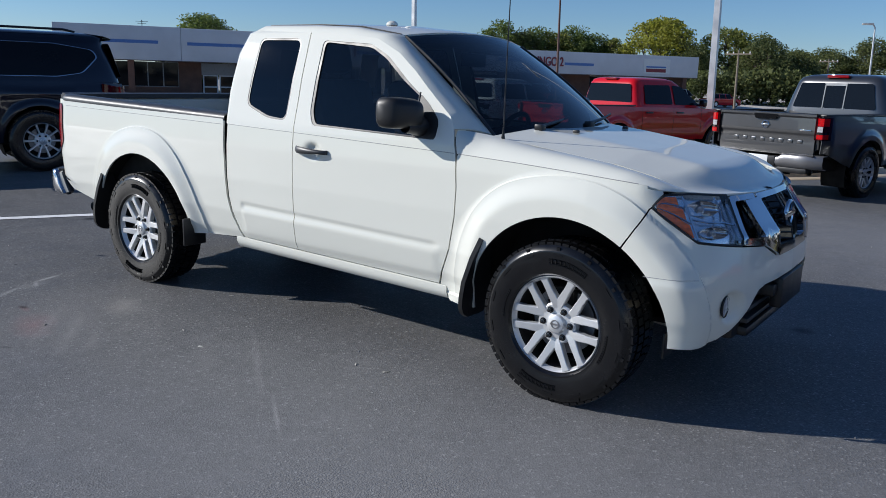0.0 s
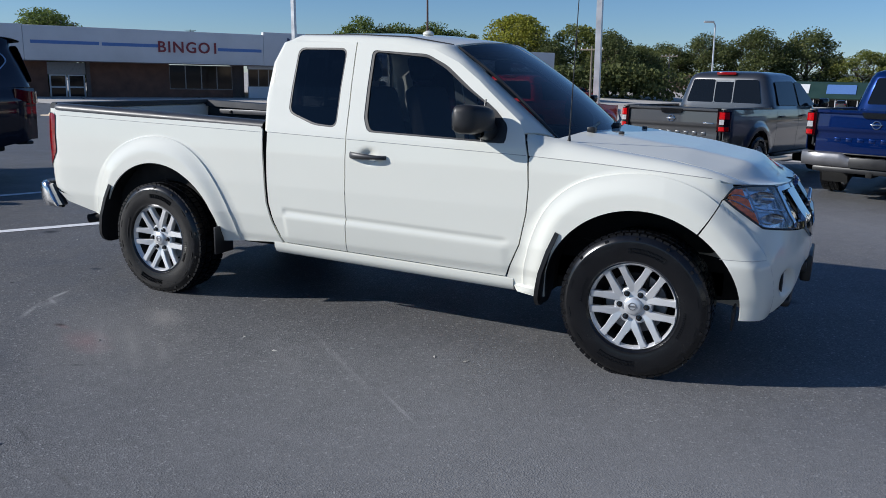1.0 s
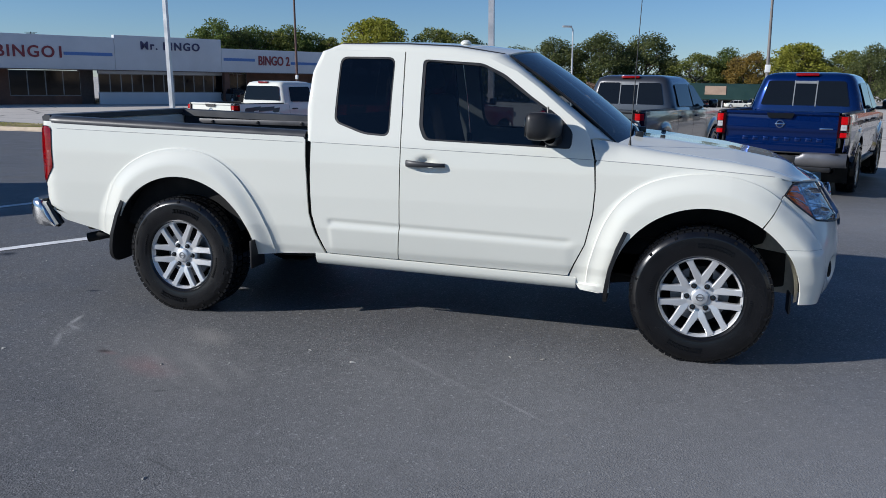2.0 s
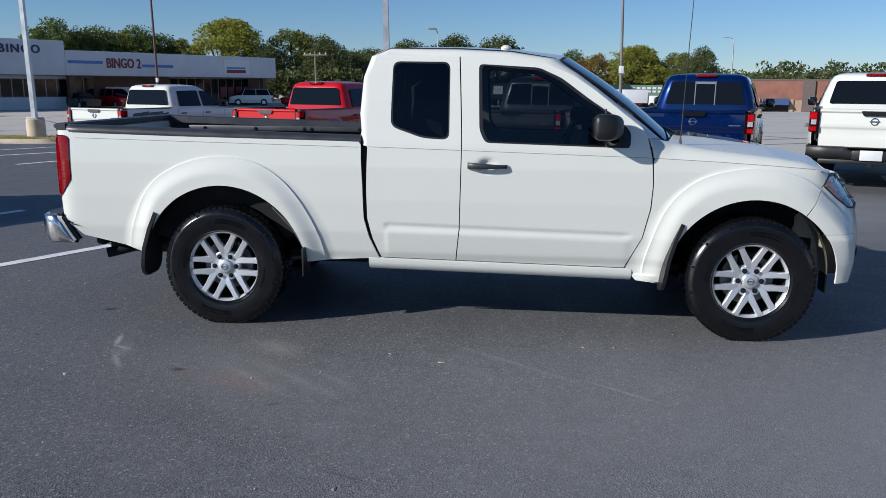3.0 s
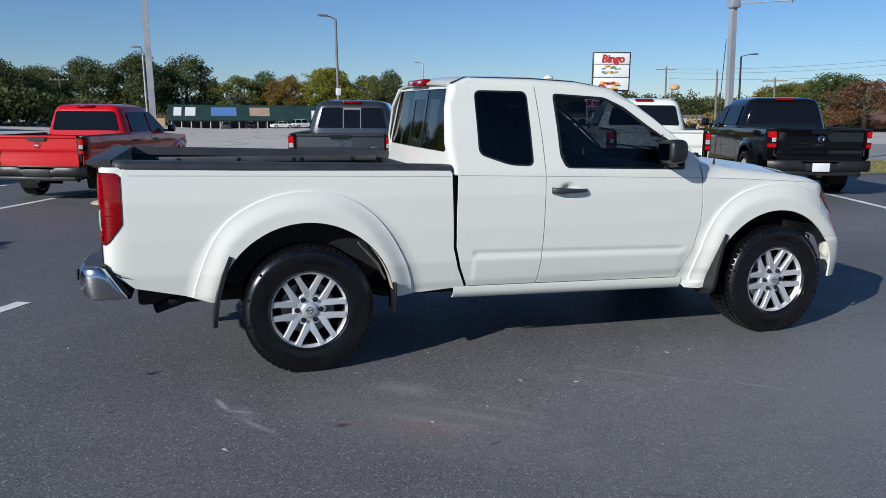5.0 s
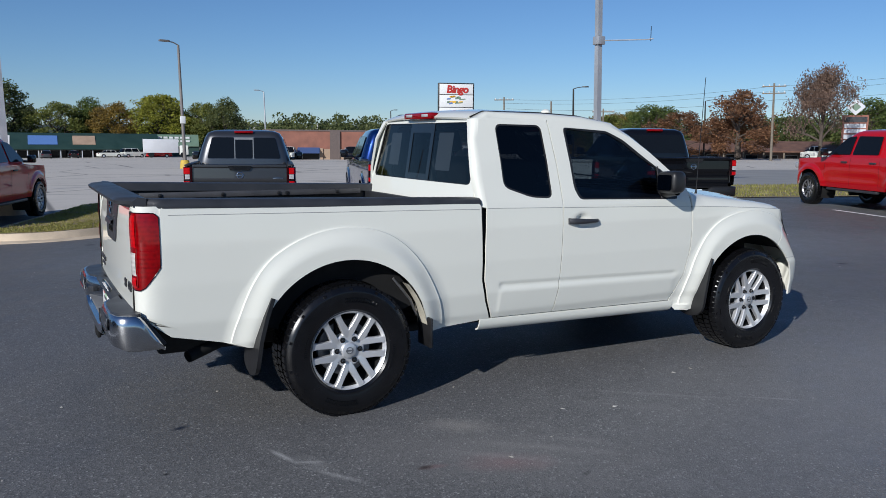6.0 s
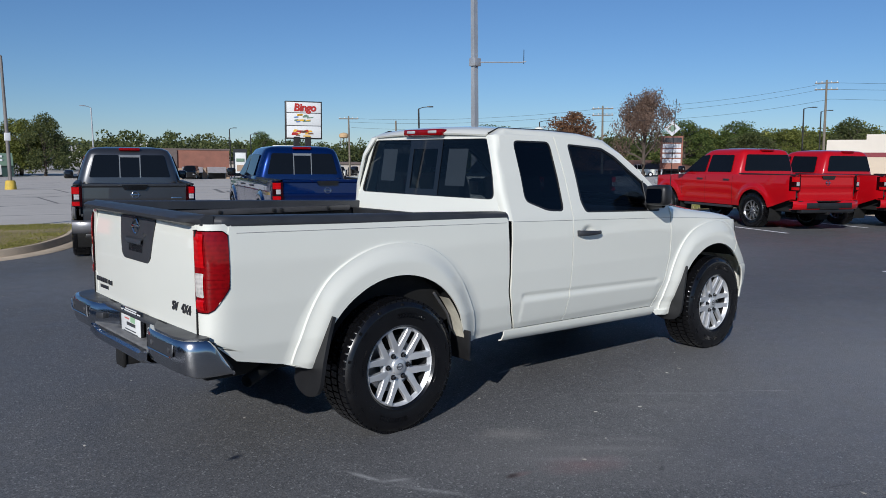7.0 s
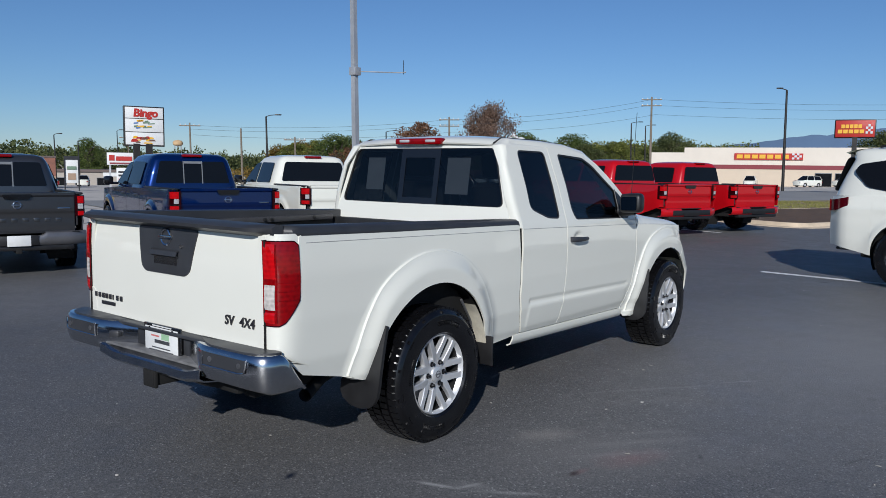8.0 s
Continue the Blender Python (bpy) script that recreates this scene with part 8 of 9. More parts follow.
def parts_store():
    m, L = frame_of(132.5, 55.4, 146.0, -7.4)
    root = empty("parts_store")
    tagged(root, "wide cream store with a red sign band", "building")
    B = lambda *a: Shape().box(*a).moved(m)
    part("wall", B(0, L, -30, 0, -3.0, 2.43), CREAM, root)
    part("parapet", B(5.9, L, -30, 0.05, 3.13, 6.07), CREAMTOP, root)
    part("low_parapet", B(0, 5.9, -30, 0.05, 3.13, 5.2), CREAMTOP, root)
    part("red_band", B(-0.05, L, -30, 0.10, 2.43, 3.13), SIGNRED, root)
    sg = part("sign", B(14.3, 25.1, 0.05, 0.30, 4.0, 5.1), SIGNBRIGHT, root, "red sign board with yellow bars")
    for k in range(7):
        part("name_bar", B(14.7 + 1.21 * k, 14.7 + 1.21 * k + 0.95, 0.30, 0.38, 4.22, 4.88), SIGNYELLOW, sg)
    for i in range(4):
        for j in range(3):
            if (i + j) % 2 == 0:
                part("check", B(23.4 + i * 0.37, 23.77 + i * 0.37, 0.30, 0.35, 4.1 + j * 0.34, 4.44 + j * 0.34), FASCIA, sg)
    for u in (27.0, 30.0, 33.0, 36.0, 39.0, 42.0):
        q = part("window", B(u, u + 2.6, 0, 0.08, -1.2, 1.9), FRAMEGREY, root)
        part("pane", B(u + 0.1, u + 2.5, 0.08, 0.12, -1.1, 1.8), OPAQUEGLASS, q)
    b2, L2 = frame_of(190.0, 20.0, 196.0, -30.0)
    far = empty("warehouse")
    tagged(far, "pale far building with a low gabled roof", "building")
    part("wall", Shape().box(0, L2, -18, 0, -4, 8.6).moved(b2), CREAM, far)
    part("roof", Shape().put([tuple(b2 @ Vector(p)) for p in ((-0.3, 0.3, 8.6), (L2 * 0.5, 0.3, 11.4), (L2 + 0.3, 0.3, 8.6), (-0.3, -18, 8.6), (L2 * 0.5, -18, 11.4), (L2 + 0.3, -18, 8.6))], [(0, 1, 4, 3), (1, 2, 5, 4), (0, 2, 1), (3, 4, 5)]), STORE, far)
    ps = empty("pylon_sign")
    tagged(ps, "red store sign with yellow bars on a dark post", "sign")
    z = rise(73.3, 11.0)
    face_ = frame_of(73.0, 12.55, 73.55, 9.55)[0]
    part("post", Shape().box(1.35, 1.75, -0.2, 0.2, z - 0.2, 5.0).moved(face_), BRONZE, ps)
    part("cabinet", Shape().box(0, 3.05, -0.25, 0.25, 4.85, 6.30, 0.05).moved(face_), SIGNBRIGHT, ps)
    part("edge", Shape().box(-0.08, 3.13, -0.30, 0.10, 4.78, 6.37, 0.04).moved(face_), BRONZE, ps)
    for z0, u0, u1 in ((5.62, 0.45, 2.1), (5.18, 0.2, 2.3)):
        for k in range(5):
            w = (u1 - u0) / 5
            part("name_bar", Shape().box(u0 + k * w, u0 + (k + 0.82) * w, 0.25, 0.30, z0, z0 + 0.32).moved(face_), SIGNYELLOW, ps)
    for i in range(3):
        for j in range(4):
            if (i + j) % 2 == 0:
                part("check", Shape().box(2.35 + i * 0.18, 2.53 + i * 0.18, 0.25, 0.29, 5.15 + j * 0.2, 5.35 + j * 0.2).moved(face_), FASCIA, ps)


parts_store()


def brown_shops():
    m, L = frame_of(84.0, 92.0, 112.0, 62.0)
    root = empty("strip_shops")
    tagged(root, "low dark brown strip of shops behind the trees", "building")
    B = lambda *a: Shape().box(*a).moved(m)
    part("wall", B(0, L, -12, 0, -3, 0.0), SOFFIT, root)
    part("roof", Shape().put([tuple(m @ Vector(p)) for p in ((-1, 2.0, -0.1), (L + 1, 2.0, -0.1), (L + 1, -4, 1.3), (-1, -4, 1.3))], [(0, 1, 2, 3)]), BRICK, root, thick=0.25)
    for k in range(14):
        u = 1 + k * (L - 2) / 14
        part("post", B(u, u + 0.2, 1.6, 1.8, -3, -0.1), WOODPOLE, root)
        q = part("window", B(u + 0.4, u + 2.2, 0, 0.06, -2.2, -0.5), FRAMEGREY, root)
        part("pane", B(u + 0.5, u + 2.1, 0.06, 0.09, -2.1, -0.6), OPAQUEGLASS, q)


brown_shops()

def far_store():
    m, L = frame_of(66.0, 152.0, 104.0, 128.0)
    root = empty("distant_store")
    tagged(root, "long low pale store with a flat roof far beyond the road", "building")
    B = lambda *a: Shape().box(*a).moved(m)
    part("wall", B(0, L, -16, 0, -4.6, 0.1), HOUSEWALL, root)
    part("roof", B(-0.3, L + 0.3, -16.3, 0.4, 0.1, 0.55), SOFFIT, root)
    for k in range(11):
        u = 1.2 + k * (L - 2.4) / 11
        q = part("window", B(u, u + 2.4, 0, 0.08, -3.6, -1.0), FRAMEGREY, root)
        part("pane", B(u + 0.1, u + 2.3, 0.08, 0.12, -3.5, -1.1), OPAQUEGLASS, q)
    part("name_board", B(14.0, 22.0, 0.05, 0.20, -0.75, 0.0), PAPER, root)


HOUSEWALL = surface("far_pale_wall", (0.42, 0.38, 0.33), 0.85, 0, 0, 0.12, 0.3, 20)
far_store()


# ---- signs ----
def bingo_pylon():
    root = empty("pylon_sign")
    tagged(root, "tall white three-panel roadside sign topped by red lettering", "sign")
    m, L = frame_of(32.45, 58.15, 35.35, 57.0)
    z = rise(33.9, 57.6)
    for u in (1.0, 2.0):
        part("post", Shape().box(u - 0.35, u + 0.15, -0.2, 0.2, z - 0.3, 3.3).moved(m), BRONZE, root)
    part("cabinet", Shape().box(-0.06, L + 0.06, -0.45, -0.02, 3.10, 6.42, 0.03).moved(m), BRONZE, root)
    for k, (z0, z1) in enumerate(((5.42, 6.32), (4.30, 5.36), (3.22, 4.24))):
        part("sign_panel", Shape().box(0.05, L - 0.05, -0.06, 0.02, z0, z1, 0.01).moved(m), PAPER, root, "white sign panel")
    up = Matrix(((1, 0, 0, 0), (0, 0, 1, 0), (0, 1, 0, 0), (0, 0, 0, 1)))
    part("lettering", letters("Bingo", 0.90, m @ Matrix.Translation((L * 0.53, 0.03, 5.84)) @ up, 0.03, 0.96, shear=0.12, bold=0.035), SIGNBRIGHT, root, "red script-like lettering")
    rnd = random.Random(5)
    for k, (mt, n) in enumerate(((PALEGREEN, 7), (SIGNYELLOW, 4), (STRIPEBLUE, 2))):
        for i in range(n):
            u, zz, w, h = rnd.uniform(0.7, 1.9), rnd.uniform(4.5, 5.15), rnd.uniform(0.25, 0.6), rnd.uniform(0.08, 0.16)
            part("picture_shape", Shape().prism(rounded([(u, zz), (u + w, zz + 0.05), (u + w, zz + h + 0.05), (u, zz + h)], 0.06), lambda a, b, d: tuple(m @ Vector((a, 0.024 + 0.006 * (k + 1) + d, b))), 0.008), mt, root)
    for k, (mt, n) in enumerate(((SIGNYELLOW, 6), (SIGNBRIGHT, 4), (BRICK, 4))):
        for i in range(n):
            u, zz, w, h = rnd.uniform(0.3, 1.9), rnd.uniform(3.3, 3.75), rnd.uniform(0.4, 0.8), rnd.uniform(0.10, 0.25)
            part("picture_shape", Shape().prism(rounded([(u, zz), (u + w, zz), (u + w * 0.8, zz + h), (u + 0.1, zz + h)], 0.06), lambda a, b, d: tuple(m @ Vector((a, 0.024 + 0.006 * (k + 1) + d, b))), 0.008), mt, root)


bingo_pylon()


def small_sign(x0, y0, x1, y1, z0, z1, label, bars, posts=True):
    m, L = frame_of(x0, y0, x1, y1)
    root = empty("shop_sign")
    tagged(root, label, "sign")
    zg = rise((x0 + x1) / 2, (y0 + y1) / 2)
    if posts:
        for u in (0.2, L - 0.4):
            part("post", Shape().box(u, u + 0.2, -0.25, -0.1, zg - 0.2, z0 + 0.1).moved(m), GALV, root)
    part("board", Shape().box(0, L, -0.2, 0, z0, z1, 0.02).moved(m), PAPER, root)
    for k, (u0, u1, b0, b1, mt) in enumerate(bars):
        part("bar", Shape().box(u0 * L, u1 * L, 0.0, 0.04 if k == 0 else 0.08, z0 + b0 * (z1 - z0), z0 + b1 * (z1 - z0)).moved(m), mt, root)


small_sign(42.2, 78.7, 44.6, 77.3, 1.5, 2.85, "white shop sign with red bars", ((0.08, 0.28, 0.35, 0.8, SIGNBRIGHT), (0.33, 0.92, 0.35, 0.7, SIGNBRIGHT), (0.1, 0.9, 0.08, 0.2, SIGNRED)))
small_sign(42.6, 77.5, 44.2, 76.6, -0.6, 1.2, "pale changeable letter board under a shop sign", ((0.1, 0.9, 0.7, 0.8, INK), (0.1, 0.8, 0.5, 0.6, INK), (0.1, 0.9, 0.25, 0.35, SIGNBRIGHT)))
small_sign(32.2, 68.12, 33.35, 67.55, -0.2, 2.25, "narrow pale advertising board in a dark frame", ((0.0, 1.0, 0.86, 1.0, INK), (0.0, 0.09, -0.45, 0.9, INK), (0.91, 1.0, -0.45, 0.9, INK), (0.2, 0.8, 0.5, 0.62, PALEGREEN), (0.25, 0.75, 0.12, 0.36, TANBRICK)), posts=False)
small_sign(97.4, 63.9, 99.2, 61.3, 0.3, 5.1, "tall reddish plaza sign with white tenant boards", ((0.0, 1.0, 0.0, 1.0, REDBRICK), (0.08, 0.95, 0.80, 0.95, INK), (0.1, 0.92, 0.64, 0.76, FASCIA), (0.1, 0.92, 0.50, 0.61, FASCIA), (0.1, 0.92, 0.34, 0.46, FASCIA), (0.1, 0.92, 0.18, 0.30, FASCIA)), posts=True)
dm, dl = frame_of(97.3, 63.9, 99.2, 61.3)
diamond = empty("diamond_sign")
tagged(diamond, "white diamond-shaped board above the plaza sign", "sign")
part("board", Shape().prism([(dl / 2 - 1.15, 6.15), (dl / 2, 5.05), (dl / 2 + 1.15, 6.15), (dl / 2, 7.25)], lambda a, b, d: tuple(dm @ Vector((a, 0.1 + d, b))), 0.15), FASCIA, diamond)
part("mark", Shape().prism([(dl / 2 - 0.6, 6.15), (dl / 2, 5.6), (dl / 2 + 0.6, 6.15), (dl / 2, 6.7)], lambda a, b, d: tuple(dm @ Vector((a, 0.25 + d, b))), 0.03), PALEGREEN, diamond)
tower = empty("water_tower")
tagged(tower, "pale yellow water tower on the skyline", "water tower")
part("tank", Shape().lathe([(0.01, 10.6), (1.5, 10.7), (2.2, 11.2), (2.3, 12.2), (1.7, 13.0), (0.01, 13.4)], (208.5, 316.7, 0), "z", 24), YELLOWWALL, tower)
for k in range(6):
    a = math.pi * k / 3
    part("leg", Shape().tube([(208.5 + 1.9 * math.cos(a), 316.7 + 1.9 * math.sin(a), -6), (208.5 + 1.6 * math.cos(a), 316.7 + 1.6 * math.sin(a), 10.9)], 0.2, 6), GALV, tower)


# ---- cars far off ----
def small_car(x, y, heading, colour, label, kind="sedan"):
    root = empty("car")
    tagged(root, label, "car", "cars by the shops")
    tall = {"sedan": 1.42, "suv": 1.75, "pickup": 1.75}[kind]
    belt_ = {"sedan": 0.92, "suv": 1.08, "pickup": 1.08}[kind]
    x0, x1 = {"sedan": (-1.0, 1.0), "suv": (-2.1, 1.0), "pickup": (-0.2, 1.3)}[kind]
    ar, r, zc = (-1.35, 1.35), 0.36, 0.33
    half = lambda px, z: 0.88 * (1 - 0.25 * float(smoothstep(1.8, 2.3, abs(px))) ** 2) * float(np.interp(z, [0.25, 0.55, 0.9, 1.1], [0.94, 1.0, 0.99, 0.95]))
    zt = lambda px: belt_ - 0.16 * float(smoothstep(1.2, 2.25, px)) - (0.06 * float(smoothstep(-1.4, -2.2, px)) if kind == "sedan" else 0)
    sd_ = side_panel(stations(-2.25, 2.25, ar, r, 30), lambda px: 0.25, zt, half, ar, r, zc, 0.015, 5)
    body = Shape().join(sd_).join(sd_.flip_y())
    for e in (-2.25, 2.25):
        body.grid([[(e + (0.10 if e > 0 else -0.10) * (1 - v * v), v * 0.66, z) for v in np.linspace(-1, 1, 7)] for z in (0.27, 0.5, zt(e))])
    body.grid([[(px, v * half(px, zt(px)), zt(px) + 0.03 * (1 - v * v)) for v in np.linspace(-1, 1, 7)] for px in np.linspace(-2.25, 2.25, 16)])
    part("body", body, colour, root)
    lv = [(belt_, x0 - 0.45, x1 + 0.55, 0.82), (belt_ + (tall - belt_) * 0.55, x0 - 0.1, x1, 0.70), (tall - 0.06, x0 + 0.15, x1 - 0.35, 0.60), (tall, x0 + 0.45, x1 - 0.6, 0.45)]
    rows = [[((xa + xb) / 2 + abs(math.cos(a)) ** 0.3 * (1 if math.cos(a) > 0 else -1) * (xb - xa) / 2, abs(math.sin(a)) ** 0.3 * (1 if math.sin(a) > 0 else -1) * w, z) for a in [2 * math.pi * k / 32 for k in range(33)]] for z, xa, xb, w in lv]
    part("glass_cabin", Shape().grid(rows[:3]), OPAQUEGLASS, root)
    part("roof", Shape().grid(rows[2:]).put(rows[-1][:-1], [tuple(range(32))]), colour, root)
    for sd in (-1, 1):
        for px in (x0 + 0.05, (x0 + x1) / 2, x1 - 0.1):
            part("pillar", Shape().tube([(px, sd * 0.825, belt_), (px * 0.8 + (x0 + x1) * 0.1, sd * 0.61, tall - 0.05)], 0.03, 6), colour, root)
        part("head_lamp", Shape().box(2.15, 2.28, min(sd * 0.45, sd * 0.75), max(sd * 0.45, sd * 0.75), 0.6, 0.72, 0.02), WHITELENS, root)
        part("tail_lamp", Shape().box(-2.30, -2.16, min(sd * 0.50, sd * 0.78), max(sd * 0.50, sd * 0.78), 0.68, 0.82, 0.02), REDLENS, root)
        for cx in ar:
            w = part("tyre", Shape().lathe([(0.001, sd * 0.10), (0.20, sd * 0.10), (0.30, sd * 0.11), (0.33, sd * 0.07), (0.33, -sd * 0.10), (0.001, -sd * 0.10)], (cx, sd * 0.76, 0.33), "y", 20), RUBBER, root)
            part("rim", Shape().lathe([(0.001, sd * 0.115), (0.19, sd * 0.108), (0.20, sd * 0.09)], (cx, sd * 0.76, 0.33), "y", 14), SILVER, w)
    part("underbody", Shape().box(-2.1, 2.1, -0.7, 0.7, 0.2, 0.5), UNDER, root)
    root.matrix_world = at(x, y, heading)
    return root


small_car(-37.0, 63.0, 146, BLACKPAINT, "dark sedan parked before the hall")
small_car(-35.4, 66.2, 326, MAROON, "dark red wagon parked before the hall", "suv")
small_car(-27.0, 79.5, 200, WHITE, "white sport-utility wagon by the hall", "suv")
small_car(-22.5, 83.0, 60, MAROON, "red car by the end of the hall")
small_car(15.0, 153.6, 10, WHITE, "white car before the green store")
small_car(19.3, 156.0, 20, WHITE, "white sport-utility wagon before the green store", "suv")
small_car(23.5, 152.4, 170, MAROON, "dark red pickup before the green store", "pickup")
small_car(9.0, 156.0, 90, BLACKPAINT, "dark car before the green store")
small_car(4.5, 156.2, 90, SILVERGREY, "grey car before the green store")
small_car(96.0, 66.0, 120, WHITE, "white pickup by the road", "pickup")
small_car(99.5, 57.0, 120, MAROON, "red car by the road")
small_car(124.0, 35.0, 190, WHITE, "white pickup before the parts store", "pickup")
small_car(127.0, 27.4, 150, WHITE, "white wagon before the parts store", "suv")
small_car(129.5, 22.4, 150, WHITE, "white wagon before the parts store", "suv")
small_car(38.5, 93.5, 240, BLACKPAINT, "dark wagon by the brick shops", "suv")
small_car(32.0, 99.5, 240, WHITE, "white pickup by the brick shops", "pickup")
small_car(60.0, 118.0, 60, WHITE, "white pickup on the far shop lot", "pickup")
small_car(66.0, 113.0, 60, SILVERGREY, "grey car on the far shop lot")
small_car(71.5, 109.5, 240, WHITE, "white wagon on the far shop lot", "suv")
small_car(58.5, 128.0, 150, MAROON, "red car on the far shop lot")
small_car(81.0, 120.0, 60, BLACKPAINT, "dark wagon on the far shop lot", "suv")
small_car(88.0, 116.5, 60, WHITE, "white car on the far shop lot")
box_truck = empty("box_truck")
tagged(box_truck, "white delivery truck with a long box body", "truck")
bt = pose(24.0, 150.5, rise(24.0, 150.5), 0, 0, -8)
part("box_body", Shape().box(-3.6, 2.6, -1.2, 1.2, 0.9, 3.4, 0.05).moved(bt), FASCIA, box_truck)
part("truck_cab", Shape().box(2.75, 4.4, -1.05, 1.05, 0.5, 2.3, 0.2).moved(bt), WHITE, box_truck)
part("cab_window", Shape().box(3.6, 4.43, -1.0, 1.0, 1.5, 2.1, 0.1).moved(bt), OPAQUEGLASS, box_truck)
for cx in (-2.2, 3.4):
    for sd in (-1, 1):
        part("wheel", Shape().lathe([(0.001, 0.15), (0.45, 0.14), (0.5, 0.08), (0.5, -0.14), (0.001, -0.15)], (cx, sd * 0.95, 0.5), "y", 18).moved(bt), RUBBER, box_truck)


# ---- trees ----
BARK = surface("bark", (0.09, 0.07, 0.055), 0.95, 0, 0, 0.3, 3, 30, 0.5, 0.02)
LEAVES = {
    "green": leaf_mat("green_leaves", (0.120, 0.175, 0.042), (0.275, 0.325, 0.080)),
    "dark": leaf_mat("dark_leaves", (0.120, 0.150, 0.050), (0.270, 0.285, 0.095)),
    "olive": leaf_mat("olive_leaves", (0.190, 0.225, 0.048), (0.430, 0.420, 0.100)),
    "yellow": leaf_mat("yellowing_leaves", (0.330, 0.330, 0.046), (0.530, 0.540, 0.070)),
    "autumn": leaf_mat("turning_leaves", (0.280, 0.200, 0.048), (0.560, 0.360, 0.070)),
    "brown": leaf_mat("brown_leaves", (0.250, 0.125, 0.065), (0.450, 0.245, 0.115)),
    "bare": leaf_mat("sparse_brown_leaves", (0.250, 0.165, 0.120), (0.460, 0.320, 0.240)),
}
TREE_LABEL = {"green": "broad green tree in full leaf", "dark": "tall dark green tree with a dense crown", "olive": "olive green tree with a loose crown",
              "yellow": "large round tree turning yellow", "autumn": "tree with orange autumn leaves", "brown": "tree with rusty brown autumn leaves",
              "bare": "tall half-bare tree with thin branches and brown leaves"}


def leaf_cloud(rnd, centre, radius, n, size, vs, fs, squash=0.8):
    for _ in range(n):
        d = Vector((rnd.gauss(0, 1), rnd.gauss(0, 1), rnd.gauss(0, 1))).normalized()
        p = Vector(centre) + Vector((d.x, d.y, d.z * squash)) * radius * rnd.random() ** 0.45
        a = Vector((rnd.gauss(0, 1), rnd.gauss(0, 1), rnd.gauss(0, 1))).normalized()
        b = a.cross(Vector((rnd.gauss(0, 1), rnd.gauss(0, 1), rnd.gauss(0, 1)))).normalized()
        s_ = size * rnd.uniform(0.6, 1.3)
        k = len(vs)
        vs += [tuple(p - a * s_), tuple(p + b * s_ * 0.55), tuple(p + a * s_), tuple(p - b * s_ * 0.55)]
        fs.append((k, k + 1, k + 2, k + 3))


def branch(sh, rnd, p, d, length, rad, depth, tips):
    """A limb that forks into thinner ones."""
    pts, q = [Vector(p)], Vector(d)
    for k in range(4):
        q = (q + Vector((rnd.gauss(0, 0.13), rnd.gauss(0, 0.13), 0.05 + rnd.gauss(0, 0.08)))).normalized()
        pts.append(pts[-1] + q * length / 4)
    sh.tube(pts, [rad * (1 - 0.14 * k) for k in range(5)], 6 if depth > 1 else 4, caps=False)
    tips.append(pts[-1])
    if depth > 0:
        for k in range(3 if depth > 1 else 4):
            s0 = pts[rnd.choice((2, 3, 4))]
            n_ = (q + Vector((rnd.gauss(0, 0.55), rnd.gauss(0, 0.55), rnd.gauss(0.15, 0.3)))).normalized()
            branch(sh, rnd, s0, n_, length * rnd.uniform(0.55, 0.75), rad * 0.55, depth - 1, tips)


def build_tree(kind, seed):
    """A tree ten metres high, ten wide, its foot at the origin."""
    rnd = random.Random(seed)
    root = empty("tree")
    tagged(root, TREE_LABEL[kind], "tree", "trees beyond the lot")
    tr, tips = Shape(), []
    low = {"dark": 1.6, "bare": 1.1}.get(kind, 2.0)
    tr.tube([(0, 0, -0.6), (0.05, 0, 0.3), (0.1, 0.06, low), (0.0, 0.0, 5.0)], [0.42, 0.30, 0.25, 0.14], 10, caps=False)
    for k in range(9 if kind != "bare" else 13):
        a = 2.4 * k + rnd.uniform(-0.3, 0.3)
        z = low + 0.25 + 0.42 * k * (1 if kind != "bare" else 0.55)
        up = 0.55 + 0.08 * k
        branch(tr, rnd, (0, 0, z), Vector((math.cos(a), math.sin(a), up)).normalized(), (3.0 - 0.12 * k), 0.11, 2 if kind != "bare" else 2, tips)
    part("trunk", tr, BARK, root)
    vs, fs = [], []
    if kind == "bare":
        for p in tips:
            leaf_cloud(rnd, p, 1.05, 64, 0.11, vs, fs)
    else:
        n = {"dark": 74, "olive": 58, "brown": 50}.get(kind, 68)
        for k in range(n):
            u, a = rnd.random(), rnd.uniform(0, 2 * math.pi)
            z = 0.16 + 0.80 * u
            wide = math.sin(math.pi * min(1.0, (0.10 + 0.92 * z)) ** 0.85) ** 0.6
            rr = wide * (0.40 + 0.10 * noise.noise(Vector((math.cos(a) * 1.5, math.sin(a) * 1.5, z * 3 + seed)))) * rnd.uniform(0.45, 1.0) ** 0.5
            size = rnd.uniform(0.75, 1.45) * (1.1 if kind == "dark" else 1.0)
            leaf_cloud(rnd, (rr * 10 * math.cos(a), rr * 10 * math.sin(a), z * 9.4), size, 165, 0.155, vs, fs)
        for p in tips[::3]:
            leaf_cloud(rnd, p, 0.6, 18, 0.15, vs, fs)
    part("crown", Shape().put(vs, fs), LEAVES[kind], root, smooth=0)
    return root


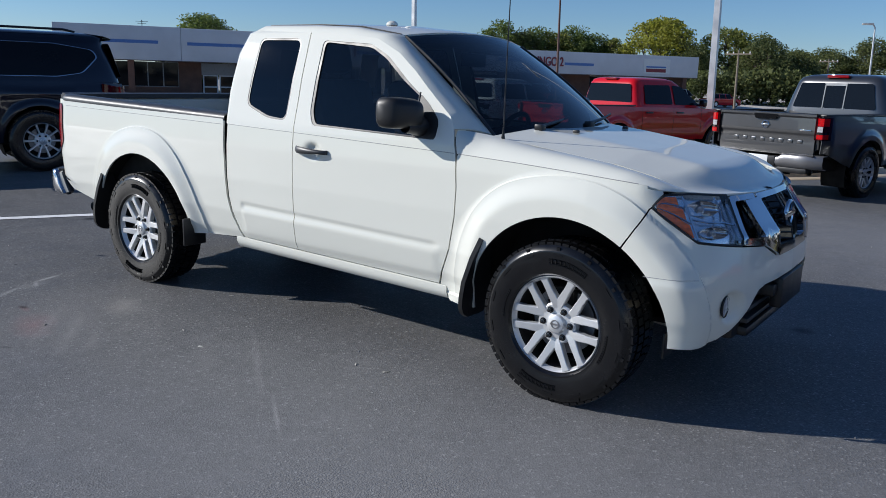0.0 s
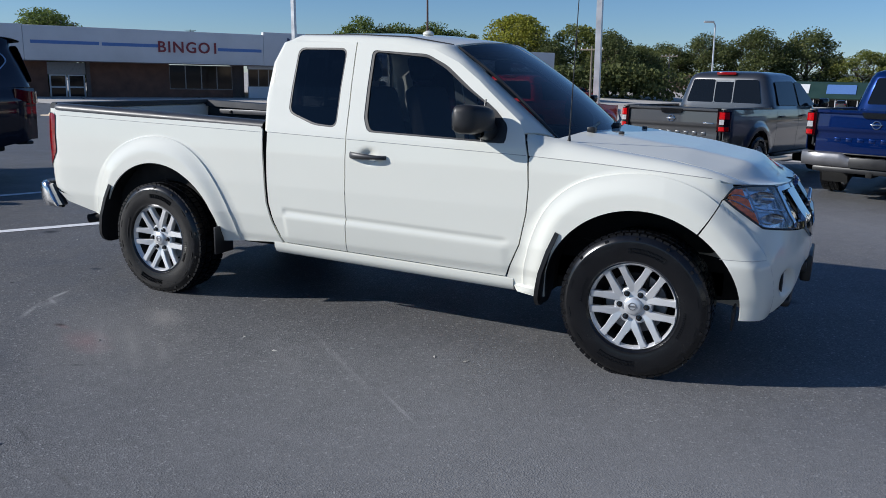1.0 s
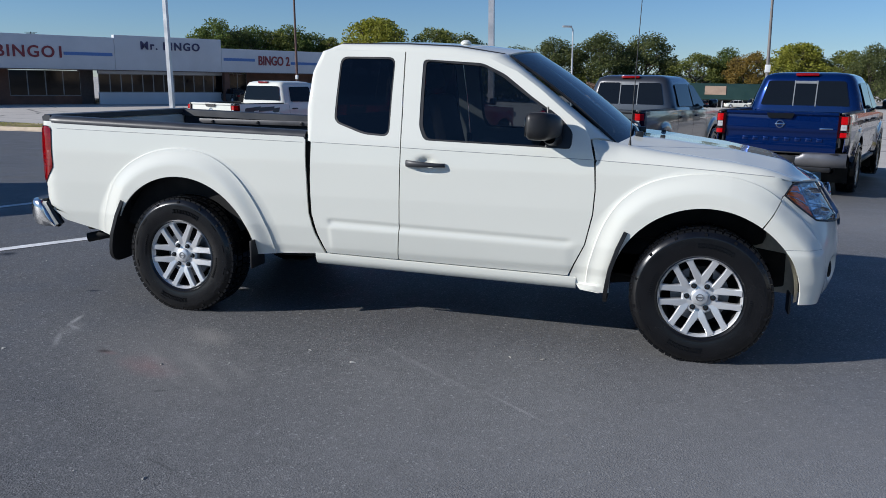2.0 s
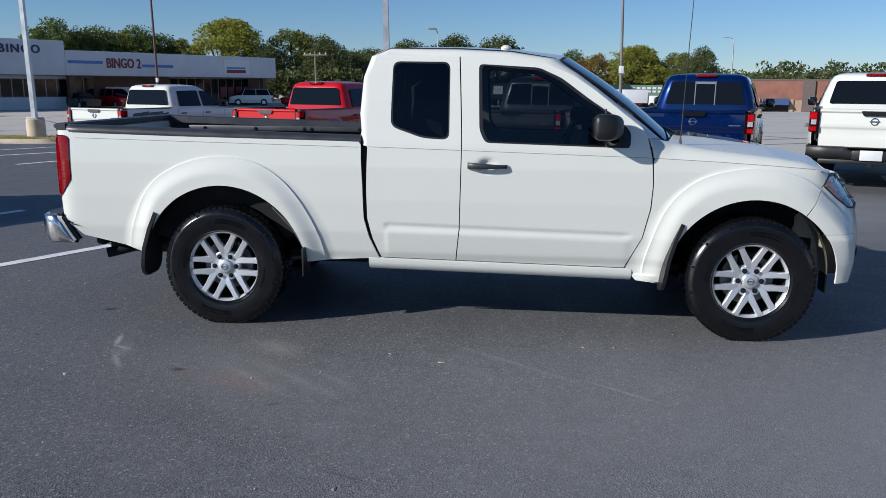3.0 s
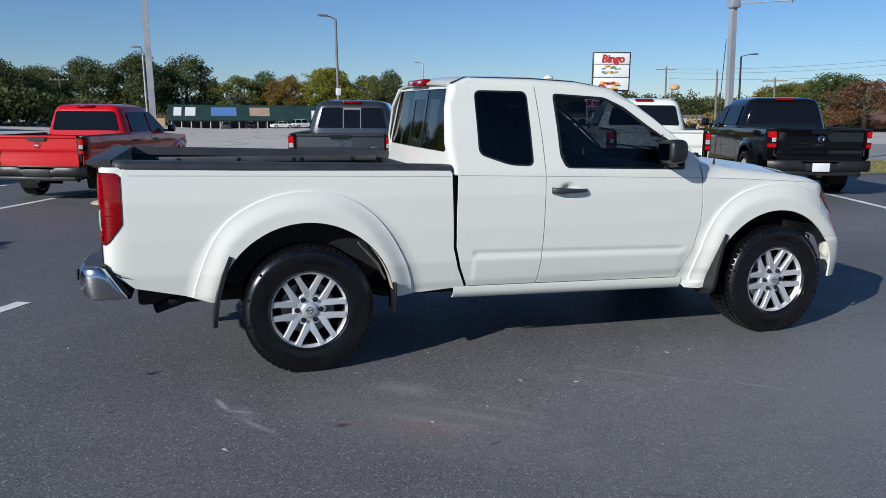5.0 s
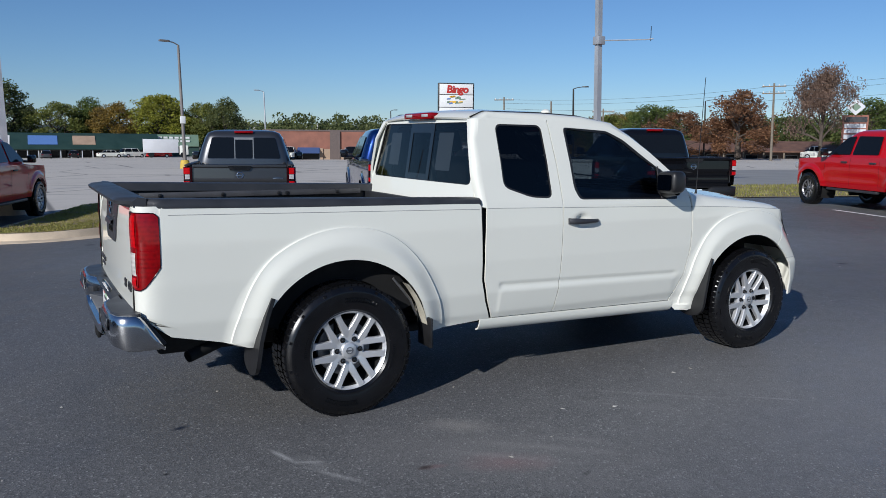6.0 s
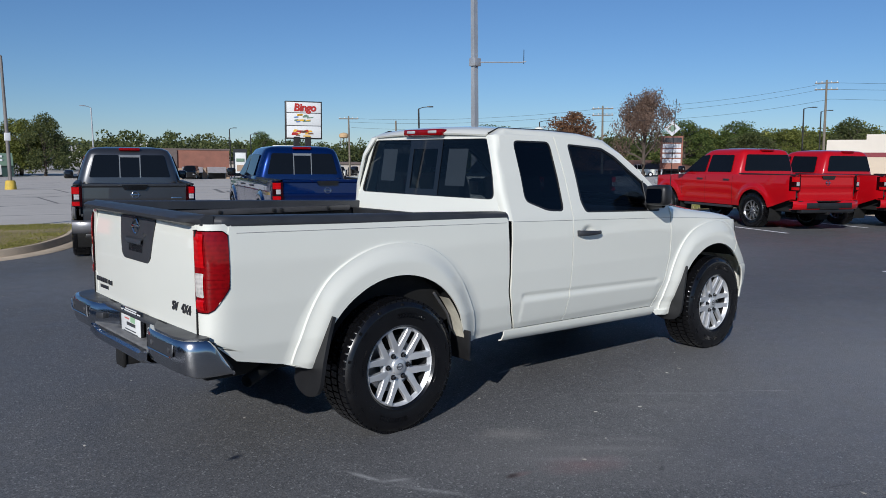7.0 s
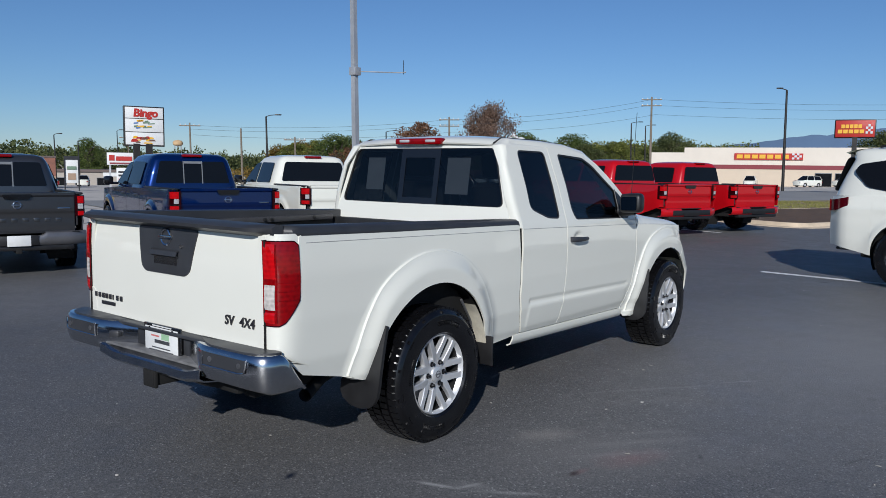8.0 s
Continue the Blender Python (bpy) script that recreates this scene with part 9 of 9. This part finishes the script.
TREES = [
    (-71.0, 53.4, 8.1, 8.5, "green"), (-55.6, 90.4, 9.7, 8.5, "green"), (-53.0, 96.0, 9.2, 8.0, "green"), (-49.5, 100.7, 9.6, 8.5, "green"),
    (-44.4, 103.3, 8.3, 7.0, "olive"), (-38.6, 105.8, 11.3, 12.0, "yellow"), (-31.0, 110.6, 10.0, 10.0, "olive"), (-27.5, 115.6, 9.2, 9.0, "dark"),
    (-33.5, 103.0, 7.5, 8.0, "dark"), (-25.0, 106.0, 7.6, 9.0, "dark"), (-22.0, 110.0, 7.0, 8.0, "dark"), (-59.4, 44.0, 7.1, 7.0, "green"),
    (-38, 180, 9.8, 14, "olive"), (-31, 178, 10.0, 13, "dark"), (-23, 181, 12.2, 14, "dark"), (-13, 184, 14.4, 16, "dark"), (-3, 190, 15.4, 16, "dark"),
    (8, 187, 11.6, 13, "olive"), (15, 190, 12.6, 9, "green"), (19, 184, 11.8, 11, "autumn"), (28.6, 184, 13.8, 15, "yellow"), (38.3, 181, 12.0, 11, "olive"),
    (41.8, 176, 12.6, 9.5, "dark"), (33, 188, 11.0, 12, "dark"),
    (79.6, 90.2, 6.6, 7.5, "olive"), (81.8, 84.1, 7.7, 8.5, "green"), (80.0, 76.1, 6.4, 9.0, "brown"), (79.9, 66.0, 8.6, 9.0, "brown"), (85.0, 70.0, 6.4, 8.0, "brown"),
    (89.1, 60.8, 15.0, 7.6, "bare"), (111.4, 68.9, 8.7, 9.5, "green"), (115.0, 221.0, 12.0, 9.0, "green"),
]
TREES += [(-54.3, 93.2, 8.7, 8.5, "dark"), (-51.2, 98.3, 8.9, 8.5, "olive"), (-47.0, 102.0, 8.6, 8.0, "green"),
          (89.0, 101.7, 7.6, 10, "autumn"), (94.0, 99.9, 8.0, 10, "olive"), (95.7, 95.4, 8.4, 9, "green"), (125.0, 74.1, 8.3, 9, "olive"), (128.1, 68.7, 9.2, 10, "green"),
          (144.9, 56.5, 9.6, 10, "dark"), (120.0, 62.0, 7.0, 9, "dark"), (133.0, 62.0, 8.0, 9, "olive"), (205.0, 30.0, 12.0, 15, "dark")]
MADE = {}
for k, (x, y, h, w, kind) in enumerate(TREES):
    m = pose(x, y, rise(x, y), 0, 0, (k * 67) % 360) @ Matrix.Diagonal((w / 7.9, w / 7.9, h / 9.5, 1))
    if kind not in MADE:
        MADE[kind] = build_tree(kind, 11 + len(MADE))
        MADE[kind].matrix_world = m
        bpy.context.view_layer.update()
    else:
        t_ = copy_thing(MADE[kind], Matrix.Identity(4))
        t_.matrix_basis = m


def woods(pts, h, n, kind, label, seed, size=0.45, deep=8.0, base=-3.0):
    """A belt of woodland along a line, uneven on top."""
    rnd = random.Random(seed)
    vs, fs = [], []
    seg = [(Vector(a), Vector(b)) for a, b in zip(pts, pts[1:])]
    tot = sum((b - a).length for a, b in seg)
    for a, b in seg:
        for _ in range(int(n * (b - a).length / tot)):
            p = a.lerp(b, rnd.random()) + Vector((rnd.uniform(-deep, deep), rnd.uniform(-deep, deep)))
            g = rise(p.x, p.y)
            top = h * (0.72 + 0.42 * noise.noise(Vector((p.x * 0.07, p.y * 0.07, seed))) + 0.18 * noise.noise(Vector((p.x * 0.25, p.y * 0.25, seed))))
            z = g + top * rnd.random() ** 0.6
            leaf_cloud(rnd, (p.x, p.y, z), h * 0.13 + 0.5, 22, size, vs, fs)
    ob = solid("far_woods", Shape().put(vs, fs), LEAVES[kind], smooth=0, fix=False)
    return tagged(ob, label, "woods", kind="stuff")


woods([(-60, 150), (-40, 172), (0, 178), (30, 176)], 4.2, 700, "bare", "brown undergrowth behind the lot", 21, 0.28)
woods([(-45, 176), (0, 186), (35, 182)], 5.5, 700, "olive", "mixed woods behind the lot", 27, 0.30)
woods([(-34, 98), (-24, 101), (-16, 108)], 4.5, 260, "dark", "dark hedge beyond the hall", 25, 0.3, 3.0)
woods([(150, 92), (168, 76), (185, 60)], 11.0, 1900, "olive", "mixed green woods beside the parts store", 22, 0.36)
woods([(185, 60), (205, 20), (215, -40)], 7.6, 1500, "dark", "low dark woods behind the parts store", 29, 0.36)
woods([(138, 112), (162, 86), (186, 58)], 10.0, 1700, "dark", "dark green woods beyond the road", 28, 0.34)
woods([(128, 126), (150, 105), (180, 60)], 5.5, 1700, "green", "green woods along the far roadside", 23, 0.32)
woods([(70, 96), (84, 96), (100, 84)], 3.2, 240, "autumn", "low autumn shrubs by the road", 26, 0.25, 3.0)
woods([(60, 240), (160, 270), (260, 250), (330, 180)], 12.0, 3000, "dark", "distant wooded slopes", 24, 0.6, 25.0)

# distant hills
HILL = surface("wooded_hill", (0.055, 0.075, 0.060), 1.0, 0, 0, 0.3, 0.02, 0.3)
# distance haze is put into this mountain's blue colour
HAZEHILL = surface("haze_tinted_mountain", (0.10, 0.16, 0.26), 1.0, 0, 0, 0.08, 0.002, 0.02)


def ridge(name, a0, a1, dist, h, seed, material, label):
    rows = []
    for k in range(121):
        a = radians(a0 + (a1 - a0) * k / 120)
        fade = math.sin(math.pi * k / 120) ** 0.5
        t_ = h * fade * (0.75 + 0.16 * noise.noise(Vector((k * 0.035, seed, 0))) + 0.05 * noise.noise(Vector((k * 0.4, seed, 3))))
        rows.append([(math.cos(a) * (dist + q), math.sin(a) * (dist + q), z) for q, z in ((-dist * 0.06, -8.0), (-dist * 0.03, t_ * 0.45), (0, t_), (dist * 0.05, -8.0))])
    return tagged(solid(name, Shape().grid(rows), material, smooth=60), label, "hills", kind="structure")


ridge("backdrop_hills", 40, 100, 700, 16, 4.0, HILL, "low wooded hills on the skyline")
ridge("backdrop_mountain", -30, 24, 2100, 172, 7.0, HAZEHILL, "mountain on the skyline, tinted blue for haze")
HOUSE = surface("pale_house", (0.45, 0.43, 0.40), 0.9, 0, 0, 0.1)
for k in range(12):
    a, d = radians(57 + 1.6 * k), 560 + 30 * math.sin(k * 2.3)
    px, py = math.cos(a) * d, math.sin(a) * d
    hz = 2.0 + 2.0 * math.sin(k * 1.7)
    hs_ = Shape().box(-6, 6, -4, 4, -8, hz + 3).put([(-6.5, -4.5, hz + 3), (6.5, -4.5, hz + 3), (6.5, 0, hz + 6), (-6.5, 0, hz + 6), (-6.5, 4.5, hz + 3), (6.5, 4.5, hz + 3)], [(0, 1, 2, 3), (3, 2, 5, 4), (0, 3, 4), (1, 5, 2)])
    tagged(solid("house", hs_.moved(pose(px, py, 0, 0, 0, 40 * k)), HOUSE), "small pale house on the far hillside", "house", "houses on the hill")
